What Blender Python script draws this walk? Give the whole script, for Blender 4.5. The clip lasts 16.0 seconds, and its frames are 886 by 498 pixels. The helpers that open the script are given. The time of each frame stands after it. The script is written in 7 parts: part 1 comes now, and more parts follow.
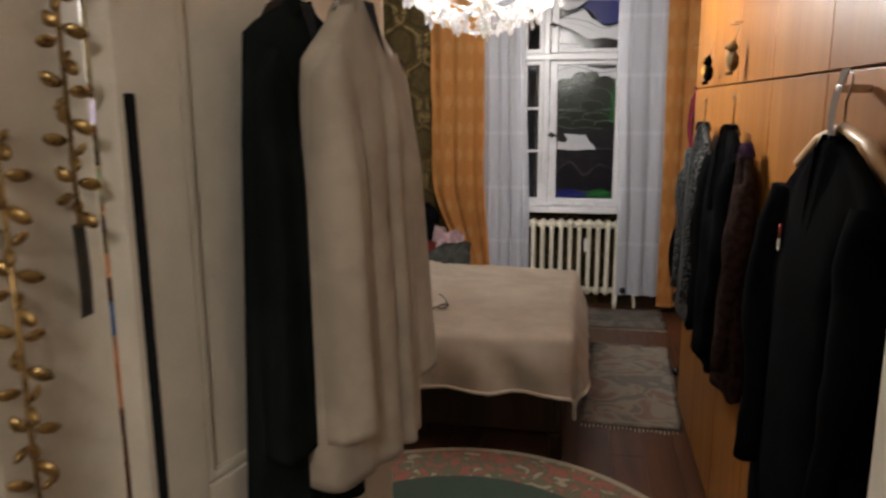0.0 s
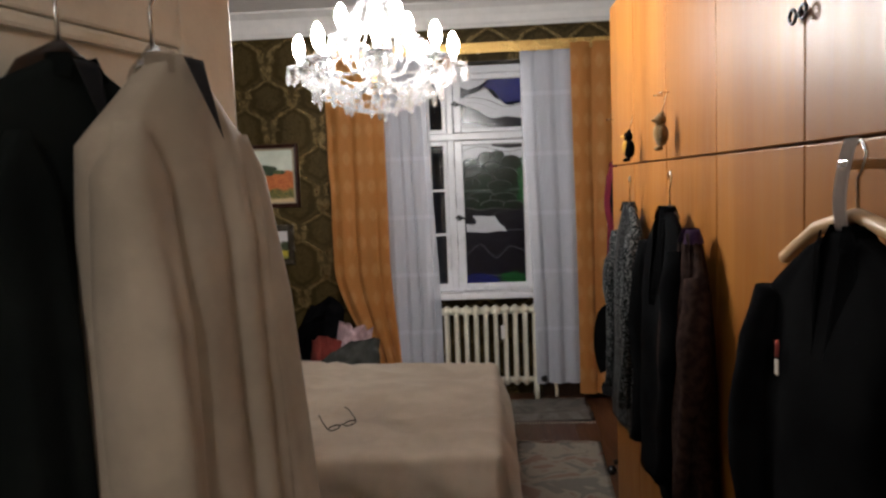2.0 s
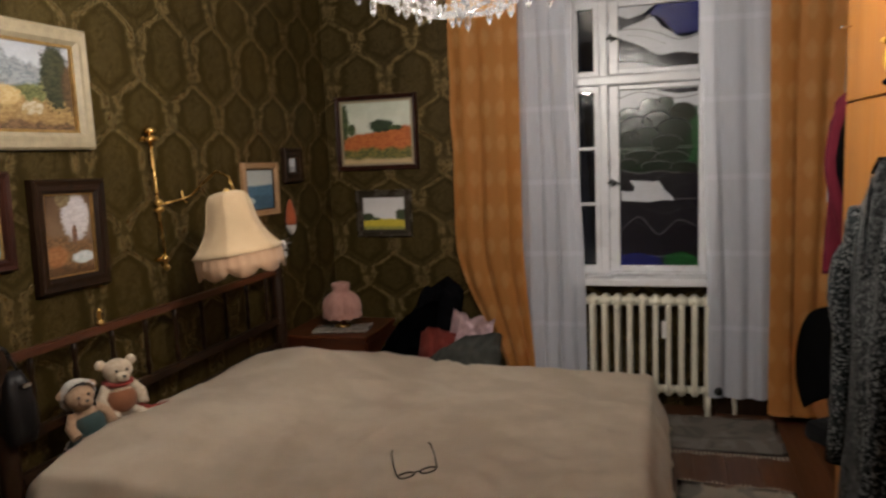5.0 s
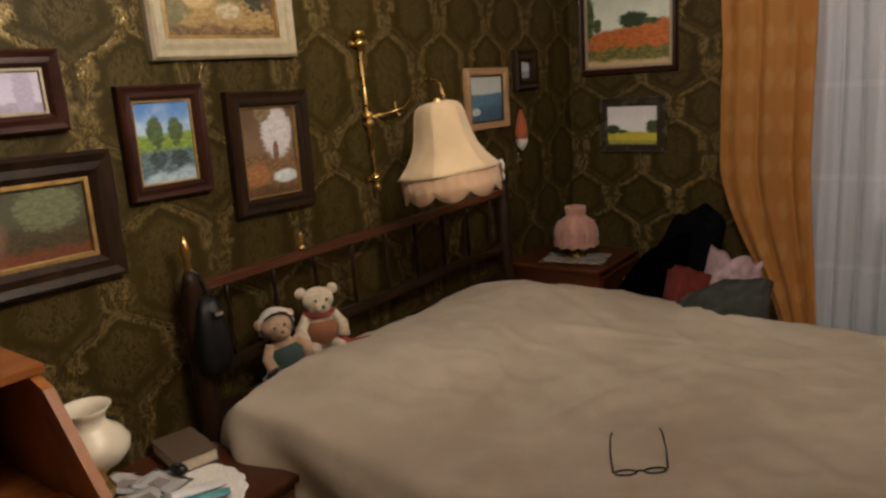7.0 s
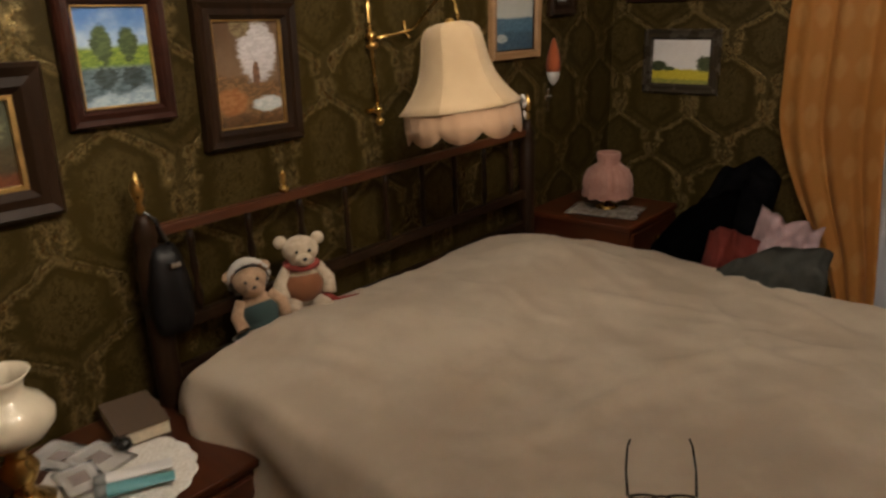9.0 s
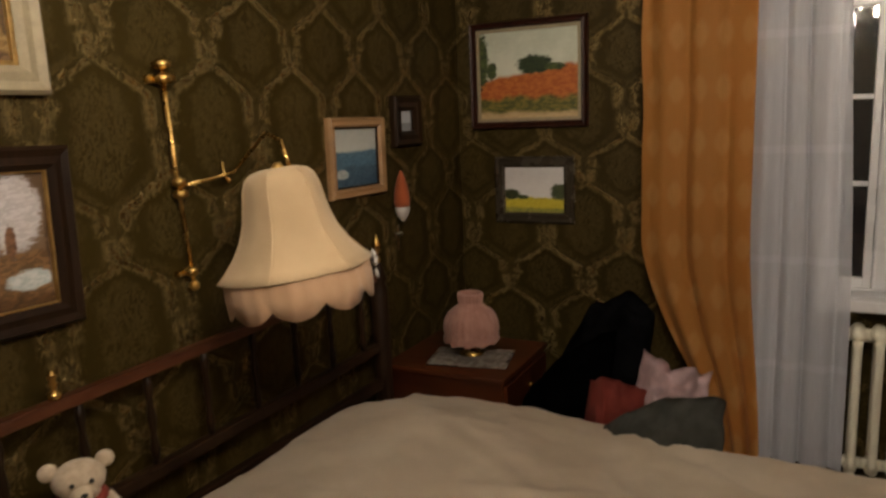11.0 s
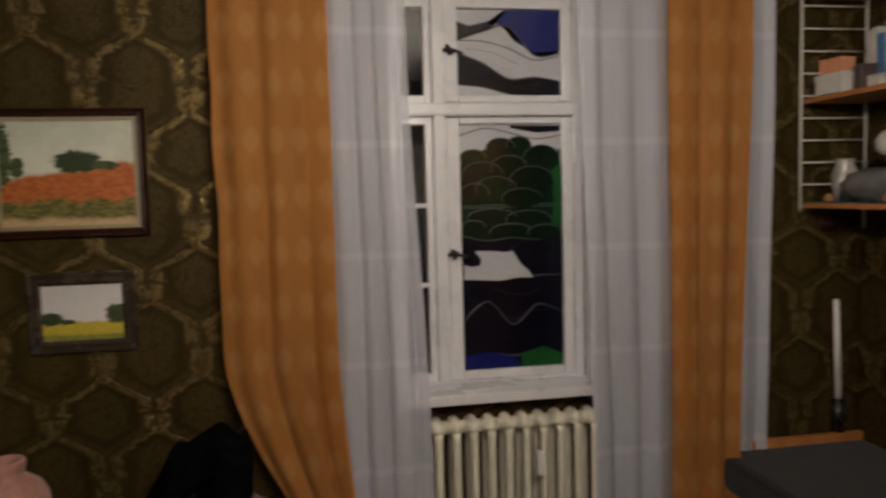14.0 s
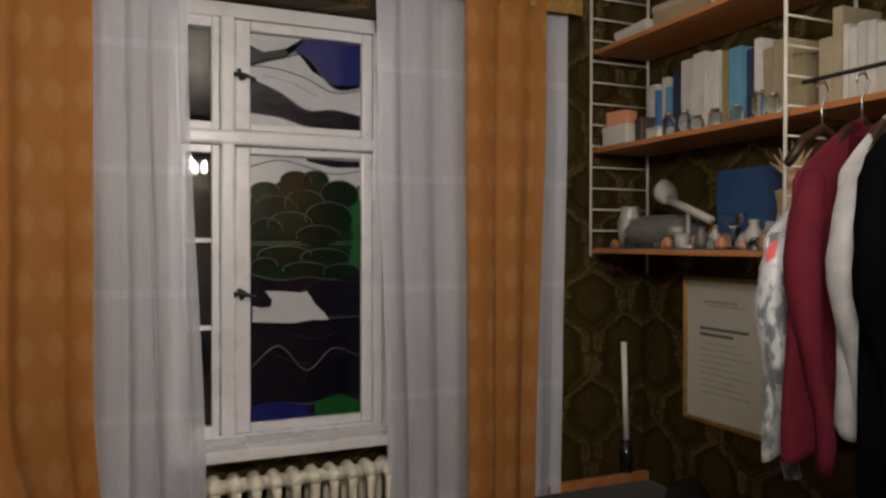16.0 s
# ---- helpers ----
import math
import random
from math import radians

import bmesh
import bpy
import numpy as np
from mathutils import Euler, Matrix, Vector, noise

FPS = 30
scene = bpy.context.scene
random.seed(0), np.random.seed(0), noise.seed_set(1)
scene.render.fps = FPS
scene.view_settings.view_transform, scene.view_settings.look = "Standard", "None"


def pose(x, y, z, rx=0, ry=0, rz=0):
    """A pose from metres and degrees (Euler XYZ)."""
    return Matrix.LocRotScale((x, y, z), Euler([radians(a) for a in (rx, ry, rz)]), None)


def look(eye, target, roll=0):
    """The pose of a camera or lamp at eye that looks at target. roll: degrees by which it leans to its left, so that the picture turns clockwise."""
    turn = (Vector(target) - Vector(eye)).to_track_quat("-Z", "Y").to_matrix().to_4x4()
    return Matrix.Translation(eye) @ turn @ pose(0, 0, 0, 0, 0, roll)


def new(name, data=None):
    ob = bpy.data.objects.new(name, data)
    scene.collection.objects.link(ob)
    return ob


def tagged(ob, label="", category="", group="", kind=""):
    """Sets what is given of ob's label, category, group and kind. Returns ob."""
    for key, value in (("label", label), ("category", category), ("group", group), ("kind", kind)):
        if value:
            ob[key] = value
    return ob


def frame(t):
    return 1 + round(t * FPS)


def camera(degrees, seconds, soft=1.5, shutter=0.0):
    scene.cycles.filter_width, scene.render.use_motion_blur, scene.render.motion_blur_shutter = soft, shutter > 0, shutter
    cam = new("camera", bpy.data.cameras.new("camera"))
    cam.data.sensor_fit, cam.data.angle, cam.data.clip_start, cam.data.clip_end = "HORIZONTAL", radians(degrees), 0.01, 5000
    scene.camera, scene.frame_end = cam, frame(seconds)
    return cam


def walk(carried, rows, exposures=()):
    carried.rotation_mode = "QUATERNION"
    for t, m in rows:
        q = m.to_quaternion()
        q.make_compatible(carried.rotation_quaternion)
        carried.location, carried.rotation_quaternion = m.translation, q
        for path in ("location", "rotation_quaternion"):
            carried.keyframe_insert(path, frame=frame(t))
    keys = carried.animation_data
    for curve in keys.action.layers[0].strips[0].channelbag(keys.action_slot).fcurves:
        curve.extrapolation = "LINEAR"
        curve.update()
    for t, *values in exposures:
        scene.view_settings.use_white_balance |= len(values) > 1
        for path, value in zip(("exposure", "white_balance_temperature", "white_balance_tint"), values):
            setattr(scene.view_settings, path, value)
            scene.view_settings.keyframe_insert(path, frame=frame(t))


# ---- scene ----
cam = camera(62.6, 16.0, soft=2.5, shutter=0.5)
PATH = [
    (0, (0.189, 0.074, 1.584), (-0.185, 1.999, 1.194), -0.3),
    (0.5, (0.217, 0.193, 1.589), (-0.076, 2.148, 1.282), -0.7),
    (1, (0.208, 0.313, 1.6), (-0.026, 2.295, 1.47), -2.4),
    (1.5, (0.164, 0.406, 1.611), (-0.007, 2.392, 1.451), -3.0),
    (2, (0.145, 0.497, 1.605), (0.016, 2.485, 1.424), -2.3),
    (2.5, (0.162, 0.64, 1.612), (-0.025, 2.62, 1.402), -1.4),
    (3, (0.193, 0.77, 1.612), (-0.025, 2.75, 1.432), -1.6),
    (3.2, (0.198, 0.807, 1.607), (-0.031, 2.784, 1.417), -1.7),
    (5.3, (0.211, 1.554, 1.553), (-0.476, 3.409, 1.256), -2.8),
    (5.5, (0.216, 1.587, 1.553), (-0.549, 3.403, 1.212), -3.2),
    (6, (0.175, 1.748, 1.54), (-0.749, 3.478, 1.151), -3.4),
    (6.5, (0.13, 1.877, 1.539), (-0.958, 3.505, 1.129), -4.0),
    (7, (0.088, 1.995, 1.528), (-1.097, 3.538, 1.065), -4.1),
    (7.5, (0.072, 2.117, 1.513), (-1.151, 3.606, 0.98), -3.4),
    (8, (0.05, 2.216, 1.491), (-1.254, 3.607, 0.887), -2.4),
    (8.2, (0.038, 2.24, 1.488), (-1.274, 3.603, 0.841), -2.2),
    (10.3, (-0.286, 2.563, 1.518), (-1.284, 4.221, 1.013), -3.2),
    (10.5, (-0.309, 2.612, 1.528), (-1.284, 4.293, 1.058), -3.4),
    (11, (-0.335, 2.714, 1.551), (-1.252, 4.452, 1.184), -2.4),
    (11.5, (-0.338, 2.761, 1.563), (-1.197, 4.541, 1.255), -2.3),
    (12, (-0.357, 2.793, 1.575), (-1.003, 4.668, 1.312), -2.0),
    (12.5, (-0.421, 2.835, 1.583), (-0.864, 4.773, 1.368), -1.8),
    (13, (-0.482, 2.884, 1.555), (-0.672, 4.868, 1.39), -1.7),
    (13.5, (-0.538, 2.925, 1.587), (-0.502, 4.919, 1.436), -1.5),
    (14, (-0.627, 2.968, 1.589), (-0.292, 4.934, 1.441), -1.5),
    (14.5, (-0.594, 2.987, 1.58), (-0.076, 4.915, 1.463), -0.9),
    (15, (-0.526, 3.003, 1.519), (0.028, 4.924, 1.46), 0.6),
    (15.5, (-0.487, 3.039, 1.522), (0.229, 4.905, 1.463), 0.4),
    (16, (-0.453, 3.078, 1.54), (0.329, 4.918, 1.522), 0.1),
]
walk(cam, [(t, look(eye, target, roll)) for t, eye, target, roll in PATH], [(0, 0.2, 5900, 10), (1.0, 0.12, 5850, 10), (2.5, -0.06, 5700, 10), (5.5, -0.14, 6300, 10), (8.0, -0.2, 6750, 10),
      (11.0, -0.42, 7100, 10), (13.0, -0.36, 6800, 10), (16.0, -0.26, 6300, 10)])

# ---- world: a dark, slightly blue night outside ----
world = bpy.data.worlds.new("night")
scene.world = world
world.use_nodes = True
world.node_tree.nodes["Background"].inputs[0].default_value = (0.02, 0.024, 0.035, 1)
world.node_tree.nodes["Background"].inputs[1].default_value = 0.1
BULB = 500.0
# strength of the unseen hall lamp that lights the door and its coats
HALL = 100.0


# ---- node helpers ----
class Nodes:
    """Short ways to write a node material."""

    def __init__(self, name):
        self.mat = bpy.data.materials.new(name)
        self.mat.use_nodes = True
        self.tree = self.mat.node_tree
        self.bsdf = self.tree.nodes["Principled BSDF"]
        self.out = self.tree.nodes["Material Output"]

    def put(self, socket, value):
        if isinstance(value, bpy.types.NodeSocket):
            self.tree.links.new(value, socket)
        elif value is not None:
            socket.default_value = (*value, 1) if hasattr(value, "__len__") and len(value) == 3 and socket.type == "RGBA" else value

    def math(self, op, a, b=None, c=None, clamp=False):
        n = self.tree.nodes.new("ShaderNodeMath")
        n.operation, n.use_clamp = op, clamp
        for i, v in enumerate((a, b, c)):
            if v is not None:
                self.put(n.inputs[i], v)
        return n.outputs[0]

    def step(self, v, lo, hi, a=0.0, b=1.0):
        n = self.tree.nodes.new("ShaderNodeMapRange")
        n.interpolation_type = "SMOOTHSTEP"
        for i, q in enumerate((v, lo, hi, a, b)):
            self.put(n.inputs[i], q)
        return n.outputs[0]

    def mix(self, f, a, b, blend="MIX"):
        n = self.tree.nodes.new("ShaderNodeMix")
        n.data_type, n.blend_type = "RGBA", blend
        self.put(n.inputs[0], f), self.put(n.inputs[6], a), self.put(n.inputs[7], b)
        return n.outputs[2]

    def coords(self, kind="Object"):
        if kind == "World":
            return self.tree.nodes.new("ShaderNodeNewGeometry").outputs["Position"]
        return self.tree.nodes.new("ShaderNodeTexCoord").outputs[kind]

    def scaled(self, v, s):
        n = self.tree.nodes.new("ShaderNodeVectorMath")
        n.operation = "MULTIPLY"
        self.put(n.inputs[0], v)
        n.inputs[1].default_value = s if hasattr(s, "__len__") else (s, s, s)
        return n.outputs[0]

    def xyz(self, v):
        n = self.tree.nodes.new("ShaderNodeSeparateXYZ")
        self.put(n.inputs[0], v)
        return n.outputs

    def noise(self, v, scale, detail=4.0, rough=0.55, dist=0.0):
        n = self.tree.nodes.new("ShaderNodeTexNoise")
        self.put(n.inputs["Vector"], v)
        n.inputs["Scale"].default_value, n.inputs["Detail"].default_value = scale, detail
        n.inputs["Roughness"].default_value, n.inputs["Distortion"].default_value = rough, dist
        return n.outputs[0]

    def random(self):
        return self.tree.nodes.new("ShaderNodeObjectInfo").outputs["Random"]

    def bump(self, h, strength=0.3, dist=0.01):
        n = self.tree.nodes.new("ShaderNodeBump")
        n.inputs["Strength"].default_value, n.inputs["Distance"].default_value = strength, dist
        self.put(n.inputs["Height"], h)
        self.tree.links.new(n.outputs[0], self.bsdf.inputs["Normal"])

    def set(self, **kw):
        names = dict(color="Base Color", rough="Roughness", metal="Metallic", glow="Emission Color", power="Emission Strength", sheen="Sheen Weight",
                     trans="Transmission Weight", ior="IOR", alpha="Alpha", coat="Coat Weight", spec="Specular IOR Level", sub="Subsurface Weight")
        for k, v in kw.items():
            self.put(self.bsdf.inputs[names[k]], v)
        return self.mat


def plain(name, color, rough=0.6, metal=0.0, vary=0.15, scale=14.0, grain=160.0, bump=0.12, **kw):
    """A surface with broad stains and a fine grain."""
    n = Nodes(name)
    v = n.coords("World")
    big, fine = n.noise(v, scale, 3), n.noise(v, grain, 2)
    f = n.math("ADD", n.math("MULTIPLY", big, 0.7), n.math("MULTIPLY", fine, 0.3))
    lo, hi = [c * (1 - vary) for c in color], [min(1, c * (1 + vary)) for c in color]
    n.bump(fine, bump, 0.002)
    return n.set(color=n.mix(n.step(f, 0.3, 0.7), lo, hi), rough=n.step(big, 0.2, 0.8, max(0.02, rough - 0.08), min(1, rough + 0.08)), metal=metal, **kw)


def wood(name, dark, light, axis="Z", rough=0.4, scale=1.0, coat=0.0, ring=1.0, spec=0.4, relief=0.08):
    """Grain drawn out along one axis, with a shade of its own for each piece."""
    n = Nodes(name)
    v = n.coords("World")
    s = {"X": (0.6, 9, 9), "Y": (9, 0.6, 9), "Z": (9, 9, 0.6)}[axis]
    v = n.scaled(v, [q * scale for q in s])
    a, b = n.noise(v, 1.4 * ring, 3, 0.5, 0.7), n.noise(v, 14.0, 3)
    f = n.math("ADD", n.math("MULTIPLY", a, 0.75), n.math("MULTIPLY", b, 0.25))
    f = n.math("ADD", f, n.math("MULTIPLY", n.math("SUBTRACT", n.random(), 0.5), 0.12))
    n.bump(b, relief, 0.002)
    return n.set(color=n.mix(n.step(f, 0.3, 0.72), dark, light), rough=n.step(b, 0.2, 0.8, rough - 0.06, rough + 0.08), coat=coat, spec=spec)


def fabric(name, color, color2=None, rough=0.9, weave=900.0, vary=0.2, scale=9.0, sheen=0.15, speck=0.0):
    n = Nodes(name)
    v = n.coords("World")
    big, fine = n.noise(v, scale, 4), n.noise(v, weave, 1)
    c2 = color2 or [c * (1 - vary) for c in color]
    col = n.mix(n.step(big, 0.35, 0.65), c2, color)
    if speck:
        col = n.mix(n.math("MULTIPLY", n.step(n.noise(v, 130, 2), 0.5, 0.62), speck), col, (0.5, 0.5, 0.5))
    n.bump(n.math("ADD", fine, n.math("MULTIPLY", big, 1.5)), 0.25, 0.003)
    return n.set(color=col, rough=rough, sheen=sheen, spec=0.01 if max(color) < 0.06 else 0.12)


def glass(name, color=(1, 1, 1), rough=0.02, ior=1.5):
    n = Nodes(name)
    return n.set(color=color, rough=rough, trans=1.0, ior=ior)


def landscape(name, sky, bands, blobs, w, h, sky2=None):
    """A painted landscape in brush strokes: sky, bands up to a height, clumps at a place; all as fractions of the canvas."""
    n = Nodes(name)
    o = n.coords("Object")
    x, _, z = n.xyz(o)
    u, v = n.math("ADD", n.math("DIVIDE", x, w), 0.5), n.math("ADD", n.math("DIVIDE", z, h), 0.5)
    rough1, stroke = n.noise(o, 9 / h * 0.4, 4), n.noise(n.scaled(o, (1, 1, 2.2)), 30 / h * 0.5, 3, 0.6, 0.6)
    wob = n.math("SUBTRACT", rough1, 0.5)
    col = n.mix(n.step(n.math("ADD", v, wob), 0.4, 1.0), sky2 or [min(1, c * 1.15) for c in sky], sky)
    col = n.mix(n.math("MULTIPLY", n.step(stroke, 0.45, 0.7), 0.3), col, [min(1, c * 1.35) for c in sky])
    for top, amp, slope, c, c2 in bands:
        edge = n.math("ADD", n.math("ADD", n.math("MULTIPLY", wob, amp), n.math("MULTIPLY", n.math("SUBTRACT", u, 0.5), slope)), top)
        m = n.step(n.math("SUBTRACT", v, edge), 0.03, -0.03)
        col = n.mix(m, col, n.mix(n.step(stroke, 0.38, 0.62), c, c2))
    for cu, cv, ru, rv, c, c2 in blobs:
        du, dv = n.math("DIVIDE", n.math("SUBTRACT", u, cu), ru), n.math("DIVIDE", n.math("SUBTRACT", v, cv), rv)
        d = n.math("ADD", n.math("SQRT", n.math("ADD", n.math("MULTIPLY", du, du), n.math("MULTIPLY", dv, dv))), n.math("MULTIPLY", n.math("SUBTRACT", stroke, 0.5), 0.9))
        col = n.mix(n.step(d, 1.12, 0.85), col, n.mix(n.step(stroke, 0.38, 0.62), c, c2))
    n.bump(stroke, 0.25, 0.002)
    return n.set(color=col, rough=0.45)


# ---- materials ----
def wallpaper():
    """Staggered pointed medallions between waving lines, in dull gold on dark olive brown."""
    n = Nodes("damask_wallpaper")
    p = n.coords("World")
    x, y, z = n.xyz(p)
    wob = n.math("SUBTRACT", n.noise(p, 20, 3, 0.6, 0.5), 0.5)
    leaf = n.noise(p, 85, 2, 0.5, 1.0)
    u = n.math("DIVIDE", n.math("ADD", n.math("ADD", x, y), 0.03), 0.18)
    v = n.math("MULTIPLY", n.math("ADD", z, 0.06), 2 * math.pi / 0.49)
    w = n.math("MULTIPLY", n.math("MAXIMUM", n.math("MINIMUM", n.math("MULTIPLY", n.math("SINE", n.math("ADD", v, n.math("MULTIPLY", n.math("COSINE", v), 0.3))), 1.5), 1.0), -1.0), 0.46)
    lean = n.math("COSINE", n.math("ADD", v, n.math("MULTIPLY", n.math("COSINE", v), 0.3)))

    def line(off, sign):
        q = n.math("DIVIDE", n.math("SUBTRACT", n.math("SUBTRACT", u, off), n.math("MULTIPLY", w, sign)), 2.0)
        return n.math("MULTIPLY", n.math("SUBTRACT", n.math("FRACT", n.math("ADD", q, 0.5)), 0.5), 2.0)

    def crest(off, sign):
        """A band just under the outline, where the outline leans."""
        side = n.math("ADD", line(off, sign), n.math("MULTIPLY", wob, 0.34))
        under = n.step(n.math("MULTIPLY", n.math("MULTIPLY", side, lean), sign), -0.01, 0.05)
        far = n.math("ADD", n.math("ABSOLUTE", side), n.math("MULTIPLY", wob, 0.25))
        return n.math("MULTIPLY", n.math("MULTIPLY", n.step(far, 0.36, 0.14), n.step(far, 0.0, 0.07)), n.math("ADD", n.math("MULTIPLY", under, 0.85), 0.15))
    d = n.math("ADD", n.math("MINIMUM", n.math("ABSOLUTE", line(0, 1)), n.math("ABSOLUTE", line(1, -1))), n.math("MULTIPLY", wob, 0.5))
    # foil scrolls: torn, flame-like strokes, thick on the outlines and sparse inside
    flame = n.noise(n.scaled(p, (1, 1, 0.5)), 62, 2, 0.55, 1.4)
    scroll = n.step(n.math("ABSOLUTE", n.math("SUBTRACT", flame, 0.5)), 0.085, 0.03)
    blot = n.step(n.noise(n.scaled(p, (1, 1, 0.7)), 30, 2, 0.5, 0.6), 0.44, 0.60)
    edge = n.math("MAXIMUM", crest(0, 1), crest(1, -1))
    inside = n.math("MULTIPLY", n.step(d, 0.40, 0.62), 0.16)
    stroke = n.math("MAXIMUM", scroll, n.math("MULTIPLY", n.math("MULTIPLY", blot, leaf), 0.9))
    m = n.math("MULTIPLY", n.math("ADD", edge, inside, clamp=True), n.math("ADD", n.math("MULTIPLY", stroke, 0.92), 0.05), clamp=True)
    broad = n.noise(p, 2.2, 3)
    base = n.mix(n.step(broad, 0.3, 0.7), (0.023, 0.0152, 0.0028), (0.033, 0.0220, 0.0043))
    base = n.mix(n.math("MULTIPLY", edge, 0.12), base, (0.062, 0.042, 0.011))
    fine = n.noise(p, 420, 1)
    n.bump(n.math("ADD", n.math("MULTIPLY", m, 1.0), n.math("MULTIPLY", fine, 0.35)), 0.6, 0.004)
    return n.set(color=n.mix(m, base, (0.25, 0.182, 0.075)), rough=n.step(m, 0, 1, 0.5, 0.25), metal=n.math("MULTIPLY", m, 1.0, clamp=True), spec=n.step(m, 0, 1, 0.12, 0.5))


M_PAPER = wallpaper()
M_WHITE = plain("white_gloss_paint", (0.76, 0.74, 0.73), 0.32, vary=0.025, bump=0.06)
M_SASH = plain("window_gloss_paint", (0.70, 0.71, 0.75), 0.3, vary=0.05, scale=7, bump=0.08)
M_CREAM = plain("cream_door_paint", (0.68, 0.62, 0.52), 0.35, vary=0.06, bump=0.06)
M_PLASTER = plain("ceiling_plaster", (0.66, 0.65, 0.64), 0.9, vary=0.05)
M_HALL = plain("hall_plaster", (0.55, 0.5, 0.42), 0.9, vary=0.06)
M_RAD = plain("radiator_enamel", (0.72, 0.69, 0.58), 0.4, vary=0.08, bump=0.1)
M_WARD = wood("wardrobe_veneer", (0.215, 0.080, 0.0125), (0.295, 0.122, 0.023), "Z", 0.42, 0.55, 0.0, spec=0.20, relief=0.015)
M_DARK = wood("dark_oak", (0.009, 0.0045, 0.0026), (0.026, 0.0125, 0.006), "Z", 0.4, spec=0.18)
M_MAHOG = wood("mahogany", (0.030, 0.007, 0.003), (0.075, 0.020, 0.0065), "X", 0.35, coat=0.2)
M_CHERRY = wood("cherry_board", (0.30, 0.10, 0.03), (0.46, 0.18, 0.06), "Y", 0.4)
M_FLOOR = wood("floor_boards", (0.05, 0.018, 0.008), (0.10, 0.04, 0.018), "Y", 0.38, coat=0.15)
M_BRASS = plain("polished_brass", (0.58, 0.38, 0.13), 0.26, 1.0, vary=0.1, bump=0.02)
M_STEEL = plain("chrome_steel", (0.6, 0.6, 0.6), 0.2, 1.0, vary=0.05, bump=0.02)
M_IRON = plain("black_iron", (0.02, 0.02, 0.02), 0.45, 0.4)
M_LEAD = plain("lead_came", (0.10, 0.10, 0.105), 0.38, 0.8)
M_DUVET = fabric("beige_duvet_cotton", (0.74, 0.645, 0.53), (0.645, 0.55, 0.44), 0.95, scale=4.5)
M_BLACK = fabric("black_wool", (0.0022, 0.0022, 0.0026), sheen=0.0, rough=1.0)
M_COAT = fabric("black_worsted", (0.0050, 0.0052, 0.0056), (0.0028, 0.0028, 0.0032), sheen=0.0, rough=1.0)
M_LODEN = fabric("dark_loden_wool", (0.0125, 0.0150, 0.0145), (0.0085, 0.0105, 0.0100), sheen=0.0, rough=1.0)
M_BEIGE = fabric("beige_wool_coat", (0.46, 0.39, 0.31), sheen=0.1)


def curtain_cloth():
    """Orange jacquard with rows of paler lozenges."""
    n = Nodes("orange_curtain_jacquard")
    p = n.coords("World")
    x, y, z = n.xyz(p)
    u, v = n.math("MULTIPLY", x, 2 * math.pi / 0.085), n.math("MULTIPLY", z, 2 * math.pi / 0.20)
    g = n.math("ADD", n.math("COSINE", u), n.math("MULTIPLY", n.math("COSINE", v), 1.4))
    m = n.math("MULTIPLY", n.step(g, 0.2, 1.8), 0.6)
    grain = n.noise(n.scaled(p, (1, 1, 0.08)), 220, 2)
    col = n.mix(n.math("MULTIPLY", grain, 0.5), n.mix(m, (0.60, 0.275, 0.068), (0.74, 0.43, 0.165)), (0.49, 0.21, 0.046))
    n.bump(grain, 0.2, 0.003)
    n.set(color=col, rough=0.7, sheen=0.1)
    tl = n.tree.nodes.new("ShaderNodeBsdfTranslucent")
    n.put(tl.inputs[0], col)
    mx = n.tree.nodes.new("ShaderNodeMixShader")
    mx.inputs[0].default_value = 0.15
    n.tree.links.new(n.bsdf.outputs[0], mx.inputs[1]), n.tree.links.new(tl.outputs[0], mx.inputs[2]), n.tree.links.new(mx.outputs[0], n.out.inputs[0])
    return n.mat


def sheer_cloth():
    n = Nodes("white_voile")
    p = n.coords("World")
    x, y, z = n.xyz(p)
    n.set(color=(0.70, 0.73, 0.83), rough=0.8, sheen=0.2)
    band = n.step(n.math("SINE", n.math("MULTIPLY", z, 2 * math.pi / 0.42)), 0.96, 0.99)
    thread = n.noise(n.scaled(p, (1, 1, 0.05)), 260, 2)
    cover = n.math("ADD", n.math("ADD", 0.47, n.math("MULTIPLY", thread, 0.14)), n.math("MULTIPLY", band, 0.06), clamp=True)
    tr = n.tree.nodes.new("ShaderNodeBsdfTransparent")
    mx = n.tree.nodes.new("ShaderNodeMixShader")
    n.put(mx.inputs[0], cover)
    n.tree.links.new(tr.outputs[0], mx.inputs[1]), n.tree.links.new(n.bsdf.outputs[0], mx.inputs[2]), n.tree.links.new(mx.outputs[0], n.out.inputs[0])
    return n.mat


M_CURTAIN, M_SHEER = curtain_cloth(), sheer_cloth()
M_PANE = glass("window_glass")
M_CRYSTAL = Nodes("cut_crystal").set(color=(0.95, 0.95, 0.95), rough=0.07, trans=0.90, ior=1.55)
M_BULB = Nodes("lit_bulb").set(color=(1, 0.9, 0.75), glow=(1.0, 0.89, 0.75), power=BULB)


# ---- mesh helpers ----
def part(name, bm, material, parent=None, label=""):
    """Links a bmesh as one mesh object under a thing."""
    me = bpy.data.meshes.new(name)
    bm.to_mesh(me)
    bm.free()
    me.materials.append(material)
    ob = new(name, me)
    ob.parent = parent
    if label:
        tagged(ob, label)
    return ob


def thing(name, m, label, category, group="", kind=""):
    ob = new(name)
    ob.matrix_basis = m
    ob.empty_display_size = 0.1
    return tagged(ob, label, category, group, kind)


